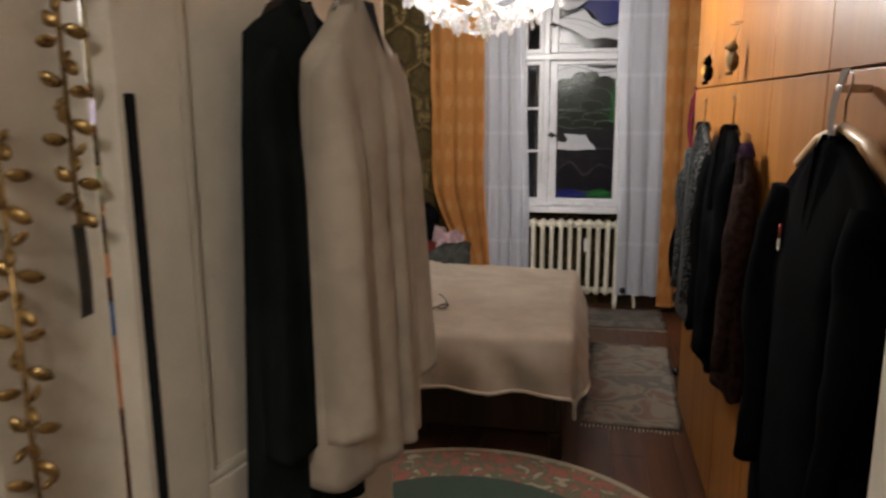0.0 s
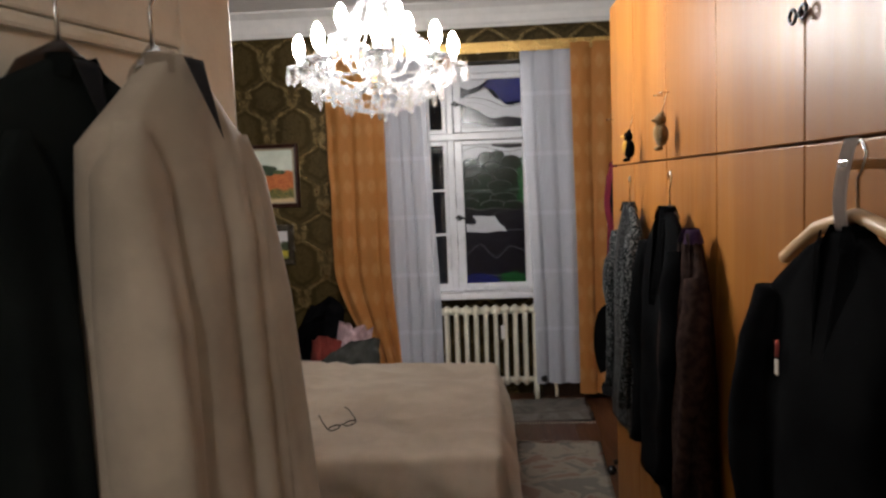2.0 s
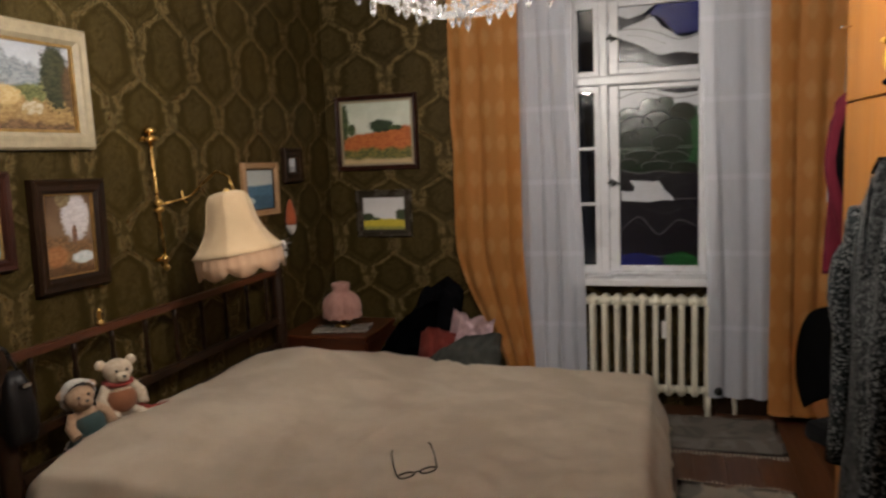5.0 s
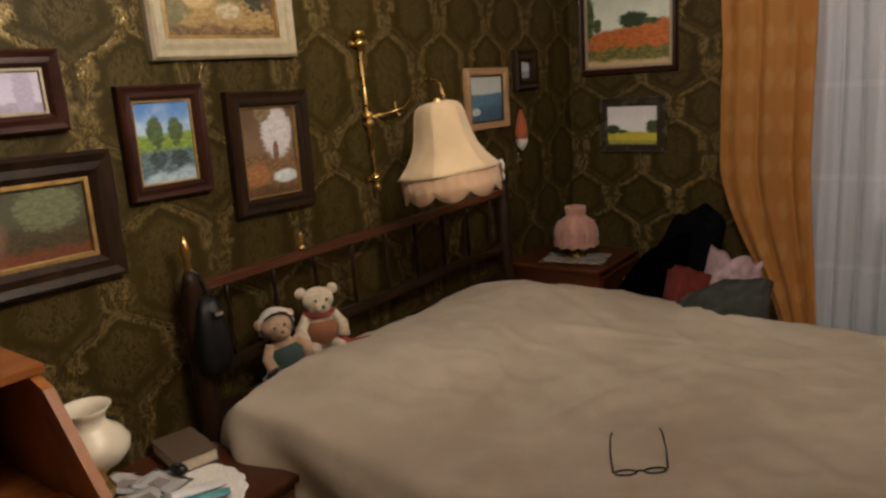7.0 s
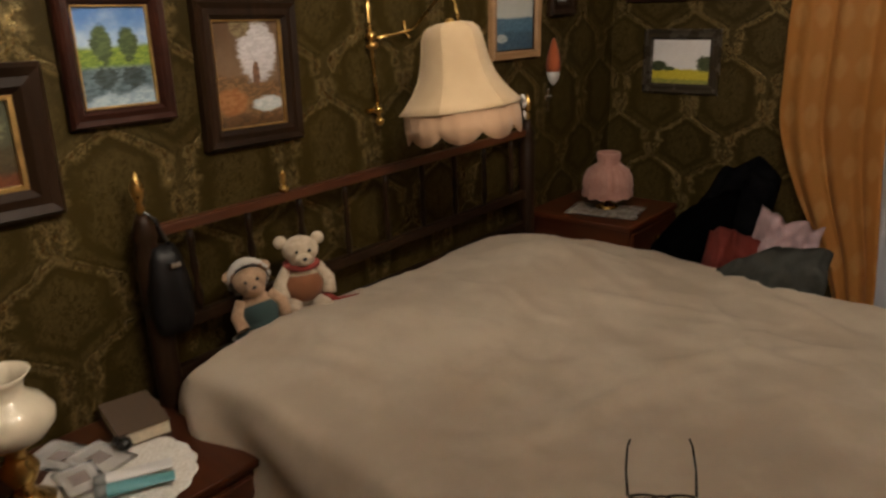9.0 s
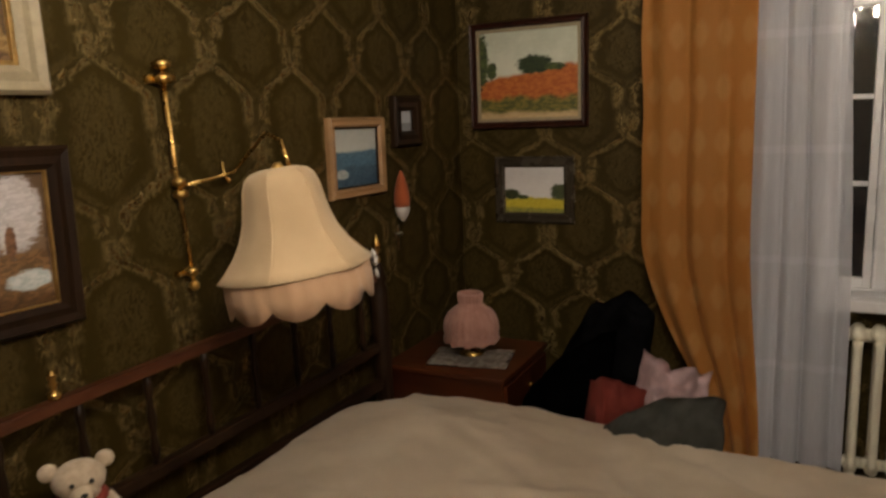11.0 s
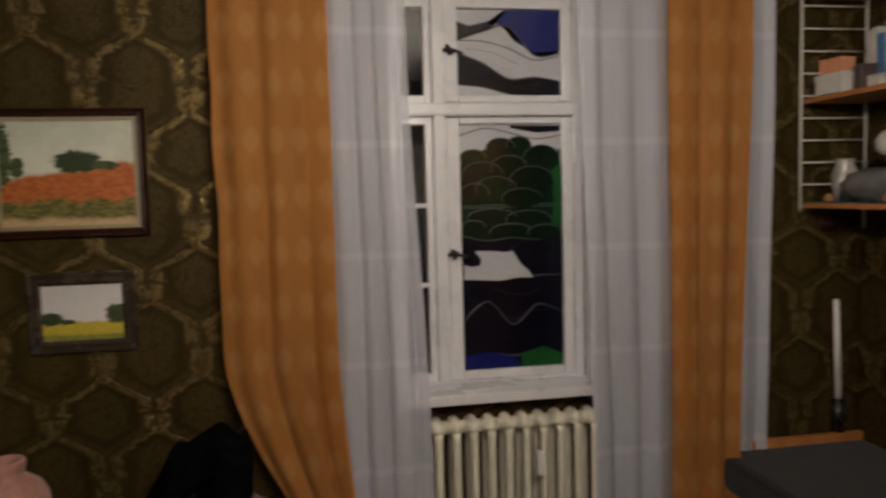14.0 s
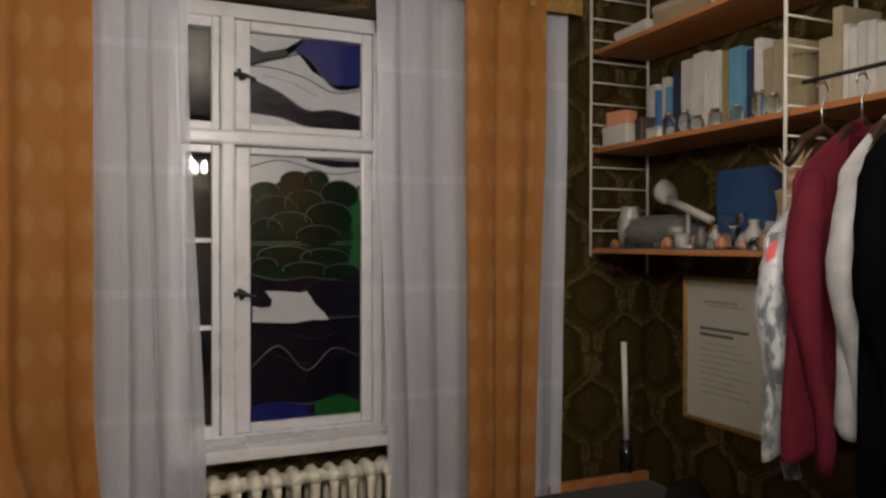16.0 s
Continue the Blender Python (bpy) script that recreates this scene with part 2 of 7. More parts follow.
def box(x0, x1, y0, y1, z0, z1, bev=0.0, bm=None):
    bm = bm or bmesh.new()
    vs = bmesh.ops.create_cube(bm, size=1)["verts"]
    bmesh.ops.scale(bm, vec=(abs(x1 - x0), abs(y1 - y0), abs(z1 - z0)), verts=vs)
    bmesh.ops.translate(bm, vec=((x0 + x1) / 2, (y0 + y1) / 2, (z0 + z1) / 2), verts=vs)
    if bev:
        es = list({e for v in vs for e in v.link_edges})
        bmesh.ops.bevel(bm, geom=es, offset=bev, segments=2, profile=0.6, affect="EDGES")
    return bm


def smooth(bm, angle=40):
    for f in bm.faces:
        f.smooth = True
    for e in bm.edges:
        e.smooth = len(e.link_faces) == 2 and e.calc_face_angle(0) < radians(angle)
    return bm


def lathe(profile, steps=24, wave=None, bm=None):
    """Turns (radius, height) pairs round the z axis. wave(angle, i) scales the radius and lifts the height."""
    bm = bm or bmesh.new()
    rings = []
    for i, (r, z) in enumerate(profile):
        ring = []
        for k in range(steps):
            a = 2 * math.pi * k / steps
            s, dz = wave(a, i) if wave else (1, 0)
            ring.append(bm.verts.new((r * s * math.cos(a), r * s * math.sin(a), z + dz)))
        rings.append(ring)
    for lo, hi in zip(rings, rings[1:]):
        for k in range(steps):
            bm.faces.new((lo[k], lo[(k + 1) % steps], hi[(k + 1) % steps], hi[k]))
    return bm


def capped(profile, steps=20, wave=None):
    """A closed turned body."""
    return smooth(lathe([(0.0004, profile[0][1]), *profile, (0.0004, profile[-1][1])], steps, wave))


def tube(points, radius, steps=8, bm=None):
    """A round bar along points; radius a number or one for each point."""
    bm = bm or bmesh.new()
    pts = [Vector(p) for p in points]
    rings, side = [], None
    for i, p in enumerate(pts):
        d = (pts[min(i + 1, len(pts) - 1)] - pts[max(i - 1, 0)]).normalized()
        if side is None:
            side = d.orthogonal().normalized()
        side = (side - d * side.dot(d)).normalized()
        up = d.cross(side)
        r = radius[i] if hasattr(radius, "__len__") else radius
        rings.append([bm.verts.new(p + r * (math.cos(2 * math.pi * k / steps) * side + math.sin(2 * math.pi * k / steps) * up)) for k in range(steps)])
    for lo, hi in zip(rings, rings[1:]):
        for k in range(steps):
            bm.faces.new((lo[k], lo[(k + 1) % steps], hi[(k + 1) % steps], hi[k]))
    bm.faces.new(rings[0][::-1]), bm.faces.new(rings[-1])
    return smooth(bm)


def ball(center, rx, ry=None, rz=None, seg=14, bm=None):
    bm = bm or bmesh.new()
    vs = bmesh.ops.create_uvsphere(bm, u_segments=seg, v_segments=max(6, seg * 2 // 3), radius=1)["verts"]
    bmesh.ops.scale(bm, vec=(rx, ry or rx, rz or rx), verts=vs)
    bmesh.ops.translate(bm, vec=center, verts=vs)
    for f in bm.faces:
        f.smooth = True
    return bm


def sheet(nu, nv, place, thick=0.0):
    """A cloth: place(u, v) for u, v in 0..1; with thickness it has a back and closed rims."""
    bm = bmesh.new()
    g = [[bm.verts.new(place(i / nu, j / nv)) for i in range(nu + 1)] for j in range(nv + 1)]
    for j in range(nv):
        for i in range(nu):
            bm.faces.new((g[j][i], g[j][i + 1], g[j + 1][i + 1], g[j + 1][i]))
    if thick:
        bmesh.ops.solidify(bm, geom=bm.faces[:], thickness=thick)
    for f in bm.faces:
        f.smooth = True
    return bm


def slab(outline, depth, z0=0.0, bm=None):
    """A flat piece in the local xz plane with an outline of (x, z), from y = z0 to z0 - depth."""
    bm = bm or bmesh.new()
    n = len(outline)
    a = [bm.verts.new((x, z0, z)) for x, z in outline]
    b = [bm.verts.new((x, z0 - depth, z)) for x, z in outline]
    bm.faces.new(b), bm.faces.new(a[::-1])
    for i in range(n):
        bm.faces.new((a[i], a[(i + 1) % n], b[(i + 1) % n], b[i]))
    bmesh.ops.recalc_face_normals(bm, faces=bm.faces[:])
    return bm


def bumpy(x, y, z, s=1.0):
    return noise.noise(Vector((x * s, y * s, z * s)))


def structure(name, bm, material, label=""):
    ob = part(name, bm, material)
    return tagged(ob, label, kind="structure")


# ---- the room: walls, openings, ceiling, floor ----
XL, XR, YW, YD, ZC = -1.86, 1.72, 5.82, 0.92, 2.86
WIN = (-0.34, 0.50, 0.74, 2.46)   # window opening: left, right, bottom, top
DOOR = (-0.45, 0.53, 2.06)

floor_ob = structure("floor", box(-2.1, 2.0, -2.6, 6.3, -0.12, -0.012), M_FLOOR, "dark brown wooden board floor, mostly in shade")
structure("wall_left", box(XL - 0.2, XL, YD, YW + 0.35, 0, ZC + 0.1), M_PAPER, "wall with dark olive and gold damask wallpaper")
structure("wall_right", box(XR, XR + 0.2, YD, YW + 0.35, 0, ZC + 0.1), M_PAPER, "wall with dark olive and gold damask wallpaper")
bm = box(XL, WIN[0], YW, YW + 0.35, 0, ZC + 0.1)
box(WIN[1], XR, YW, YW + 0.35, 0, ZC + 0.1, bm=bm)
box(WIN[0], WIN[1], YW, YW + 0.35, WIN[3], ZC + 0.1, bm=bm)
box(WIN[0], WIN[1], YW + 0.088, YW + 0.35, 0, WIN[2] + 0.002, bm=bm)
structure("wall_window", bm, M_PAPER, "window wall with dark olive and gold damask wallpaper")
bm = box(XL - 0.2, DOOR[0], YD - 0.18, YD, 0, ZC + 0.1)
box(DOOR[1], XR + 0.2, YD - 0.18, YD, 0, ZC + 0.1, bm=bm)
box(DOOR[0], DOOR[1], YD - 0.18, YD, DOOR[2], ZC + 0.1, bm=bm)
structure("wall_door", bm, M_PAPER, "wall with the bedroom doorway in it")
structure("ceiling", box(XL - 0.2, XR + 0.2, YD - 0.18, YW + 0.35, ZC, ZC + 0.1), M_PLASTER, "pale grey plaster ceiling")


def cornice(name, a, b, inward):
    """A coved moulding along the wall's top from a to b."""
    prof = [(0.0, -0.165), (0.012, -0.165), (0.016, -0.150), (0.03, -0.135), (0.045, -0.09), (0.075, -0.045), (0.12, -0.02), (0.14, -0.012), (0.14, -0.001), (0.0, -0.001)]
    bm = bmesh.new()
    ends = []
    for p in (Vector(a), Vector(b)):
        ends.append([bm.verts.new(p + Vector(inward) * d + Vector((0, 0, h))) for d, h in prof])
    for k in range(len(prof)):
        q = (k + 1) % len(prof)
        bm.faces.new((ends[0][k], ends[0][q], ends[1][q], ends[1][k]))
    bm.faces.new(ends[0]), bm.faces.new(ends[1][::-1])
    bmesh.ops.recalc_face_normals(bm, faces=bm.faces[:])
    return structure(name, bm, M_PLASTER, "white coved plaster cornice under the ceiling")


cornice("trim_cornice_window", (XL, YW, ZC), (XR, YW, ZC), (0, -1, 0))
cornice("trim_cornice_left", (XL, YD, ZC), (XL, YW - 0.141, ZC), (1, 0, 0))
cornice("trim_cornice_right", (XR, YD, ZC), (XR, YW - 0.141, ZC), (-1, 0, 0))
structure("baseboard_left", box(XL, XL + 0.018, YD, YW - 0.02, 0, 0.1, 0.004), M_DARK, "dark brown wooden baseboard")
bm = box(XL, WIN[0] - 0.002, YW - 0.018, YW, 0, 0.1, 0.004)
box(WIN[1] + 0.002, XR, YW - 0.018, YW, 0, 0.1, 0.004, bm=bm)
structure("baseboard_window", bm, M_DARK, "dark brown wooden baseboard")

# the hall behind the doorway
bm = box(-1.3, -1.2, -2.6, YD - 0.18, 0, 2.7)
box(1.2, 1.3, -2.6, YD - 0.18, 0, 2.7, bm=bm)
box(-1.2, 1.2, -2.7, -2.6, 0, 2.7, bm=bm)
structure("wall_hall", bm, M_HALL, "plain pale walls of the hall")
structure("ceiling_hall", box(-1.3, 1.3, -2.7, YD - 0.18, 2.7, 2.8), M_PLASTER, "plain pale hall ceiling")
# unseen lamp, added because the door's hall side is lit; its form is assumed
hl = thing("unseen_hall_lamp", pose(0.1, -1.25, 2.7), "unseen hall lamp, inferred from the light on the door", "ceiling lamp")
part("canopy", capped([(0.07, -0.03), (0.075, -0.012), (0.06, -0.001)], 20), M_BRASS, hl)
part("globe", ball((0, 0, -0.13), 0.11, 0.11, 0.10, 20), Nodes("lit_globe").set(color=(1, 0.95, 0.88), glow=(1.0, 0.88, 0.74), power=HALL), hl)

# ---- window ----
win = thing("window_1", pose(0, YW, 0), "white painted timber window with leaded picture glass", "window", kind="structure")
FY = 0.13   # front of the frame behind the wall's face


def bar(name, x0, x1, z0, z1, y0=FY, d=0.055, bev=0.006, label=""):
    return part(name, box(x0, x1, y0, y0 + d, z0, z1, bev), M_SASH, win, label)


bar("frame_post", -0.335, -0.290, 0.78, 2.45, d=0.06)
bar("frame_post", 0.455, 0.496, 0.78, 2.45, d=0.06)
bar("frame_head", -0.335, 0.496, 2.395, 2.452, d=0.07)
bar("frame_foot", -0.335, 0.496, 0.789, 0.802, d=0.075)
bar("mullion", -0.15, -0.095, 0.80, 2.395, y0=FY - 0.015, d=0.07, bev=0.012)
bar("transom", -0.288, 0.455, 1.91, 1.966, y0=FY - 0.02, d=0.08, bev=0.012)
for z0, z1 in ((0.80, 1.91), (1.966, 2.395)):
    lo, hi = (0.839, 1.879) if z0 < 1 else (1.997, 2.353)
    sash = part("sash", box(-0.094, -0.036, FY + 0.006, FY + 0.05, z0 + 0.003, z1 - 0.003, 0.008), M_SASH, win)
    part("sash_stile", box(0.408, 0.454, FY + 0.006, FY + 0.05, z0 + 0.003, z1 - 0.003, 0.008), M_SASH, sash)
    part("sash_rail", box(-0.036, 0.408, FY + 0.006, FY + 0.05, z0 + 0.003, lo, 0.006), M_SASH, sash)
    part("sash_rail", box(-0.036, 0.408, FY + 0.006, FY + 0.05, hi, z1 - 0.003, 0.006), M_SASH, sash)
    narrow = part("narrow_sash", box(-0.289, -0.272, FY + 0.01, FY + 0.05, z0, z1, 0.004), M_SASH, win)
    part("sash_stile", box(-0.180, -0.151, FY + 0.01, FY + 0.05, z0, z1, 0.004), M_SASH, narrow)
    part("sash_rail", box(-0.272, -0.180, FY + 0.01, FY + 0.05, z0, lo, 0.004), M_SASH, narrow)
    part("sash_rail", box(-0.272, -0.180, FY + 0.01, FY + 0.05, hi, z1, 0.004), M_SASH, narrow)
    for f in ((0.36, 0.68) if z0 < 1 else ()):
        zz = lo + (hi - lo) * f
        part("glazing_bar", box(-0.272, -0.180, FY + 0.014, FY + 0.045, zz - 0.009, zz + 0.009, 0.003), M_SASH, narrow)
    pane = part("narrow_pane", box(-0.274, -0.178, FY + 0.028, FY + 0.032, lo - 0.002, hi + 0.002), M_PANE, narrow)
    # turn handle on the mullion
    hz = 1.34 if z0 < 1 else 2.175
    hd = part("handle", lathe([(0.004, 0), (0.016, 0.001), (0.016, 0.004), (0.008, 0.008), (0.006, 0.022), (0.009, 0.026), (0.0005, 0.03)], 14), M_IRON, win, "dark iron window catch")
    hd.matrix_basis = pose(-0.068, FY + 0.005, hz, 90, 0, 0)
    bm = tube([(-0.034, 0, 0.024), (-0.012, 0.003, 0.027), (0.012, 0, 0.027), (0.034, -0.008, 0.024), (0.048, -0.013, 0.022)], [0.010, 0.006, 0.007, 0.006, 0.008], 8)
    tube([(-0.016, 0.022, 0.026), (-0.008, 0, 0.028), (-0.004, -0.020, 0.026)], [0.008, 0.006, 0.008], 8, bm)
    lever = part("lever", bm, M_IRON, hd)
part("hinge", tube([(0.46, FY - 0.005, 1.0), (0.46, FY - 0.005, 1.09)], 0.007), M_SASH, win)
part("hinge", tube([(0.46, FY - 0.005, 1.62), (0.46, FY - 0.005, 1.71)], 0.007), M_SASH, win)
part("window_sill", box(-0.338, 0.498, -0.035, FY + 0.075, 0.744, 0.788, 0.008), M_SASH, win)
part("reveal_left", box(-0.339, -0.336, 0.0, FY, 0.752, 2.452), M_SASH, win)
part("reveal_right", box(0.4965, 0.499, 0.0, FY, 0.752, 2.452), M_SASH, win)

# ---- door, opened into the room ----
HX, HY, EX, EY = -0.44, 0.93, -0.262, 1.578
leaf_len = math.hypot(EX - HX, EY - HY)
door = thing("door_1", pose(HX, HY, 0, 0, 0, math.degrees(math.atan2(EY - HY, EX - HX))), "open cream panelled door with garments hung on it", "door", kind="structure")


def door_leaf(w, h, t=0.042):
    """Stiles and rails round two sunk panels; the leaf runs along local x."""
    s = 0.115
    for x0, x1 in ((0.004, s), (w - s, w)):
        part("stile", box(x0, x1, -t, 0, 0.01, h, 0.004), M_CREAM, door)
    for z0, z1 in ((0.01, 0.22), (0.86, 1.0), (h - 0.125, h)):
        part("rail", box(s, w - s, -t, 0, z0, z1, 0.004), M_CREAM, door)
    for z0, z1 in ((0.22, 0.86), (1.0, h - 0.125)):
        pan = part("panel", box(s, w - s, -t + 0.012, -0.012, z0, z1), M_CREAM, door)
        for k, (x0, x1, a, b) in enumerate(((s, s + 0.018, z0, z1), (w - s - 0.018, w - s, z0, z1), (s + 0.018, w - s - 0.018, z0, z0 + 0.018), (s + 0.018, w - s - 0.018, z1 - 0.018, z1))):
            part("moulding", box(x0, x1, -t + 0.003, -t + 0.013, a, b, 0.005), M_CREAM, pan)


door_leaf(leaf_len, 1.92)
for hz in (0.25, 1.72):
    part("hinge", tube([(-0.002, -0.046, hz), (-0.002, -0.046, hz + 0.1)], 0.009), M_BRASS, door)
# black strip added in place of the shade in the hinge gap
part("dark_gap_strip", box(0.016, 0.033, -0.0445, -0.040, 0.01, 1.60, 0.002), fabric("gap_shade_black", (0.006, 0.006, 0.006)), door, "black strip standing in for the shaded gap at the hinges")
plate = part("lock_plate", box(leaf_len - 0.075, leaf_len - 0.04, -0.046, -0.042, 0.93, 1.16, 0.002), M_BRASS, door)
part("lever_handle", tube([(leaf_len - 0.057, -0.045, 1.08), (leaf_len - 0.057, -0.09, 1.08), (leaf_len - 0.08, -0.1, 1.08), (leaf_len - 0.16, -0.1, 1.075)], [0.011, 0.009, 0.009, 0.008], 10), M_BRASS, plate)
fr = thing("door_frame", pose(0, YD, 0), "cream painted door frame of the bedroom doorway", "door frame", kind="structure")
part("jamb", box(DOOR[0] - 0.10, DOOR[0] + 0.003, -0.2, 0.02, 0, DOOR[2] + 0.1, 0.006), M_CREAM, fr)
part("jamb", box(DOOR[1] - 0.003, DOOR[1] + 0.10, -0.2, 0.02, 0, DOOR[2] + 0.1, 0.006), M_CREAM, fr)
part("head", box(DOOR[0] + 0.004, DOOR[1] - 0.004, -0.2, 0.02, DOOR[2] - 0.003, DOOR[2] + 0.1, 0.006), M_CREAM, fr)

# ---- radiator under the sill ----
rad = thing("radiator", pose(0.132, 5.80, 0), "cream cast-iron column radiator under the window sill", "radiator")
N_SEC = 10
for k in range(N_SEC):
    x = (k - (N_SEC - 1) / 2) * 0.0715
    bm = bmesh.new()
    for y in (-0.06, 0.06):
        tube([(x, y, 0.13), (x, y, 0.16), (x, y, 0.62), (x, y, 0.645)], [0.017, 0.0165, 0.0165, 0.019], 10, bm)
    tube([(x, -0.062, 0.655), (x, -0.03, 0.668), (x, 0.03, 0.668), (x, 0.062, 0.655)], [0.021, 0.026, 0.026, 0.021], 10, bm)
    tube([(x, -0.062, 0.135), (x, -0.03, 0.125), (x, 0.03, 0.125), (x, 0.062, 0.135)], [0.02, 0.024, 0.024, 0.02], 10, bm)
    tube([(x - 0.036, 0, 0.655), (x + 0.036, 0, 0.655)], 0.026, 10, bm)
    tube([(x - 0.036, 0, 0.135), (x + 0.036, 0, 0.135)], 0.022, 10, bm)
    if k in (0, N_SEC - 1):
        for y in (-0.06, 0.06):
            tube([(x, y, 0.0), (x, y, 0.13)], [0.02, 0.015], 8, bm)
    part("column_section", bm, M_RAD, rad)
part("heat_meter", box(0.07, 0.098, -0.102, -0.074, 0.46, 0.56, 0.006), M_WHITE, rad, "small white heat meter")
part("pipe", tube([(0.35, 0, 0.135), (0.42, 0, 0.135), (0.46, 0, 0.12), (0.47, 0, 0.05), (0.47, 0, -0.01)], 0.013), M_RAD, rad)
part("valve", tube([(0.375, 0, 0.135), (0.375, -0.03, 0.15), (0.375, -0.085, 0.16)], [0.02, 0.022, 0.024], 12), M_IRON, rad)

# ---- chandelier ----
ch = thing("chandelier", pose(-0.235, 3.14, 0), "lit crystal chandelier with candle bulbs and hanging drops", "chandelier")
part("ceiling_rose", capped([(0.05, ZC), (0.055, ZC - 0.012), (0.03, ZC - 0.05), (0.008, ZC - 0.06)][::-1], 18), M_BRASS, ch)
bm = bmesh.new()
for k in range(15):
    z = ZC - 0.075 - k * 0.034
    ring = [(0.011 * math.cos(a) * (k % 2), 0.011 * math.cos(a) * (1 - k % 2), z + 0.02 * math.sin(a)) for a in [2 * math.pi * j / 8 for j in range(9)]]
    tube(ring, 0.0028, 5, bm)
part("chain", bm, M_BRASS, ch)
part("stem", capped([(0.008, 2.29), (0.02, 2.27), (0.012, 2.24), (0.035, 2.19), (0.02, 2.14), (0.014, 2.10), (0.045, 2.05), (0.055, 2.02), (0.03, 1.98), (0.02, 1.95)][::-1], 16), M_CRYSTAL, ch)
part("hub", capped([(0.034, 1.955), (0.04, 1.965), (0.04, 1.985), (0.03, 1.995)], 18), M_BRASS, ch)
drop_bm = capped([(0.002, -0.058), (0.0085, -0.045), (0.0075, -0.020), (0.003, -0.008), (0.006, -0.004), (0.002, 0.0)], 6)
for f in drop_bm.faces:
    f.smooth = False
drop_ob = part("crystal_drop", drop_bm, M_CRYSTAL, ch)


def more(ob, parent, loc):
    o = ob.copy()
    scene.collection.objects.link(o)
    o.parent = parent
    o.location = loc
    return o


for k in range(12):
    outer = k < 8
    a = 2 * math.pi * (k + (0.2 if outer else 0.45)) / (8 if outer else 4)
    R, zc = (0.275, 2.03) if outer else (0.14, 2.12)
    d = Vector((math.cos(a), math.sin(a), 0))
    pts = [d * r + Vector((0, 0, z)) for r, z in ((0.04, 1.98), (R * 0.4, 1.93 if outer else 2.0), (R * 0.75, 1.935 if outer else 2.01), (R * 0.97, 1.975 if outer else 2.06), (R, zc - 0.01))]
    arm = part("arm", tube(pts, [0.009, 0.008, 0.007, 0.007, 0.008], 8), M_CRYSTAL, ch, "curved glass arm")
    dish = part("bobeche", smooth(lathe([(0.008, 0.0), (0.03, 0.002), (0.046, 0.012), (0.05, 0.016), (0.03, 0.007), (0.008, 0.006)], 16)), M_CRYSTAL, arm)
    dish.location = d * R + Vector((0, 0, zc - 0.012))
    candle = part("candle_sleeve", capped([(0.0125, 0.0), (0.0115, 0.026), (0.010, 0.032)], 12), M_WHITE, arm)
    candle.location = d * R + Vector((0, 0, zc))
    bulb = part("bulb", capped([(0.009, 0.0), (0.016, 0.014), (0.021, 0.034), (0.018, 0.056), (0.009, 0.076), (0.003, 0.084)], 16), M_BULB, arm, "glowing candle bulb")
    bulb.location = d * R + Vector((0, 0, zc + 0.032))
    for j in range(8):
        b = 2 * math.pi * j / 8
        more(drop_ob, ch, d * R + Vector((0.046 * math.cos(b), 0.046 * math.sin(b), zc - 0.004)))
# strings of beads from arm to arm and a basket below
bm = bmesh.new()


def beads(p, q, sag, count):
    for i in range(count + 1):
        t = i / count
        w = p.lerp(q, t) + Vector((0, 0, -sag * 4 * t * (1 - t)))
        vs = bmesh.ops.create_icosphere(bm, subdivisions=1, radius=0.0062)["verts"]
        bmesh.ops.translate(bm, vec=w, verts=vs)


for k in range(8):
    a, b = 2 * math.pi * (k + 0.2) / 8, 2 * math.pi * (k + 1.2) / 8
    P = lambda r, z, t: Vector((r * math.cos(t), r * math.sin(t), z))
    beads(P(0.275, 2.02, a), P(0.275, 2.02, b), 0.05, 14)
    beads(P(0.045, 2.27, a), P(0.25, 2.06, a), 0.03, 18)
    beads(P(0.045, 2.26, a + 0.39), P(0.14, 2.12, a + 0.39), 0.025, 12)
    beads(P(0.26, 2.03, a), P(0.12, 1.955, a + 0.39), 0.03, 14)
    beads(P(0.12, 1.955, a + 0.39), P(0.26, 2.03, b), 0.03, 14)
    beads(P(0.23, 1.945, a), P(0.0, 1.868, a), 0.022, 18)
    beads(P(0.23, 1.945, a), P(0.23, 1.945, b), 0.02, 12)
tagged(part("bead_strings", bm, M_CRYSTAL, ch, "strings of small crystal beads"), kind="stuff")
for k in range(16):
    a = 2 * math.pi * k / 16
    more(drop_ob, ch, Vector((0.12 * math.cos(a), 0.12 * math.sin(a), 1.935 - 0.02 * (k % 2))))
    more(drop_ob, ch, Vector((0.23 * math.cos(a + 0.2), 0.23 * math.sin(a + 0.2), 1.958 - 0.012 * (k % 2))))
more(drop_ob, ch, Vector((0, 0, 1.895)))
drop_ob.location = (0.02, 0.0, 1.885)

# ---- curtains ----
rail = thing("curtain_rail", pose(0, 5.70, 0), "brass-coloured curtain rail board above the window", "curtain rail")
part("board", box(-1.05, 1.28, -0.03, 0.09, 2.53, 2.56, 0.004), M_BRASS, rail)
part("fascia", box(-1.05, 1.28, -0.036, -0.03, 2.49, 2.562, 0.002), M_BRASS, rail)
for x in (-0.9, 0.1, 1.15):
    part("bracket", box(x - 0.012, x + 0.012, 0.09, 0.12, 2.51, 2.556, 0.002), M_IRON, rail)


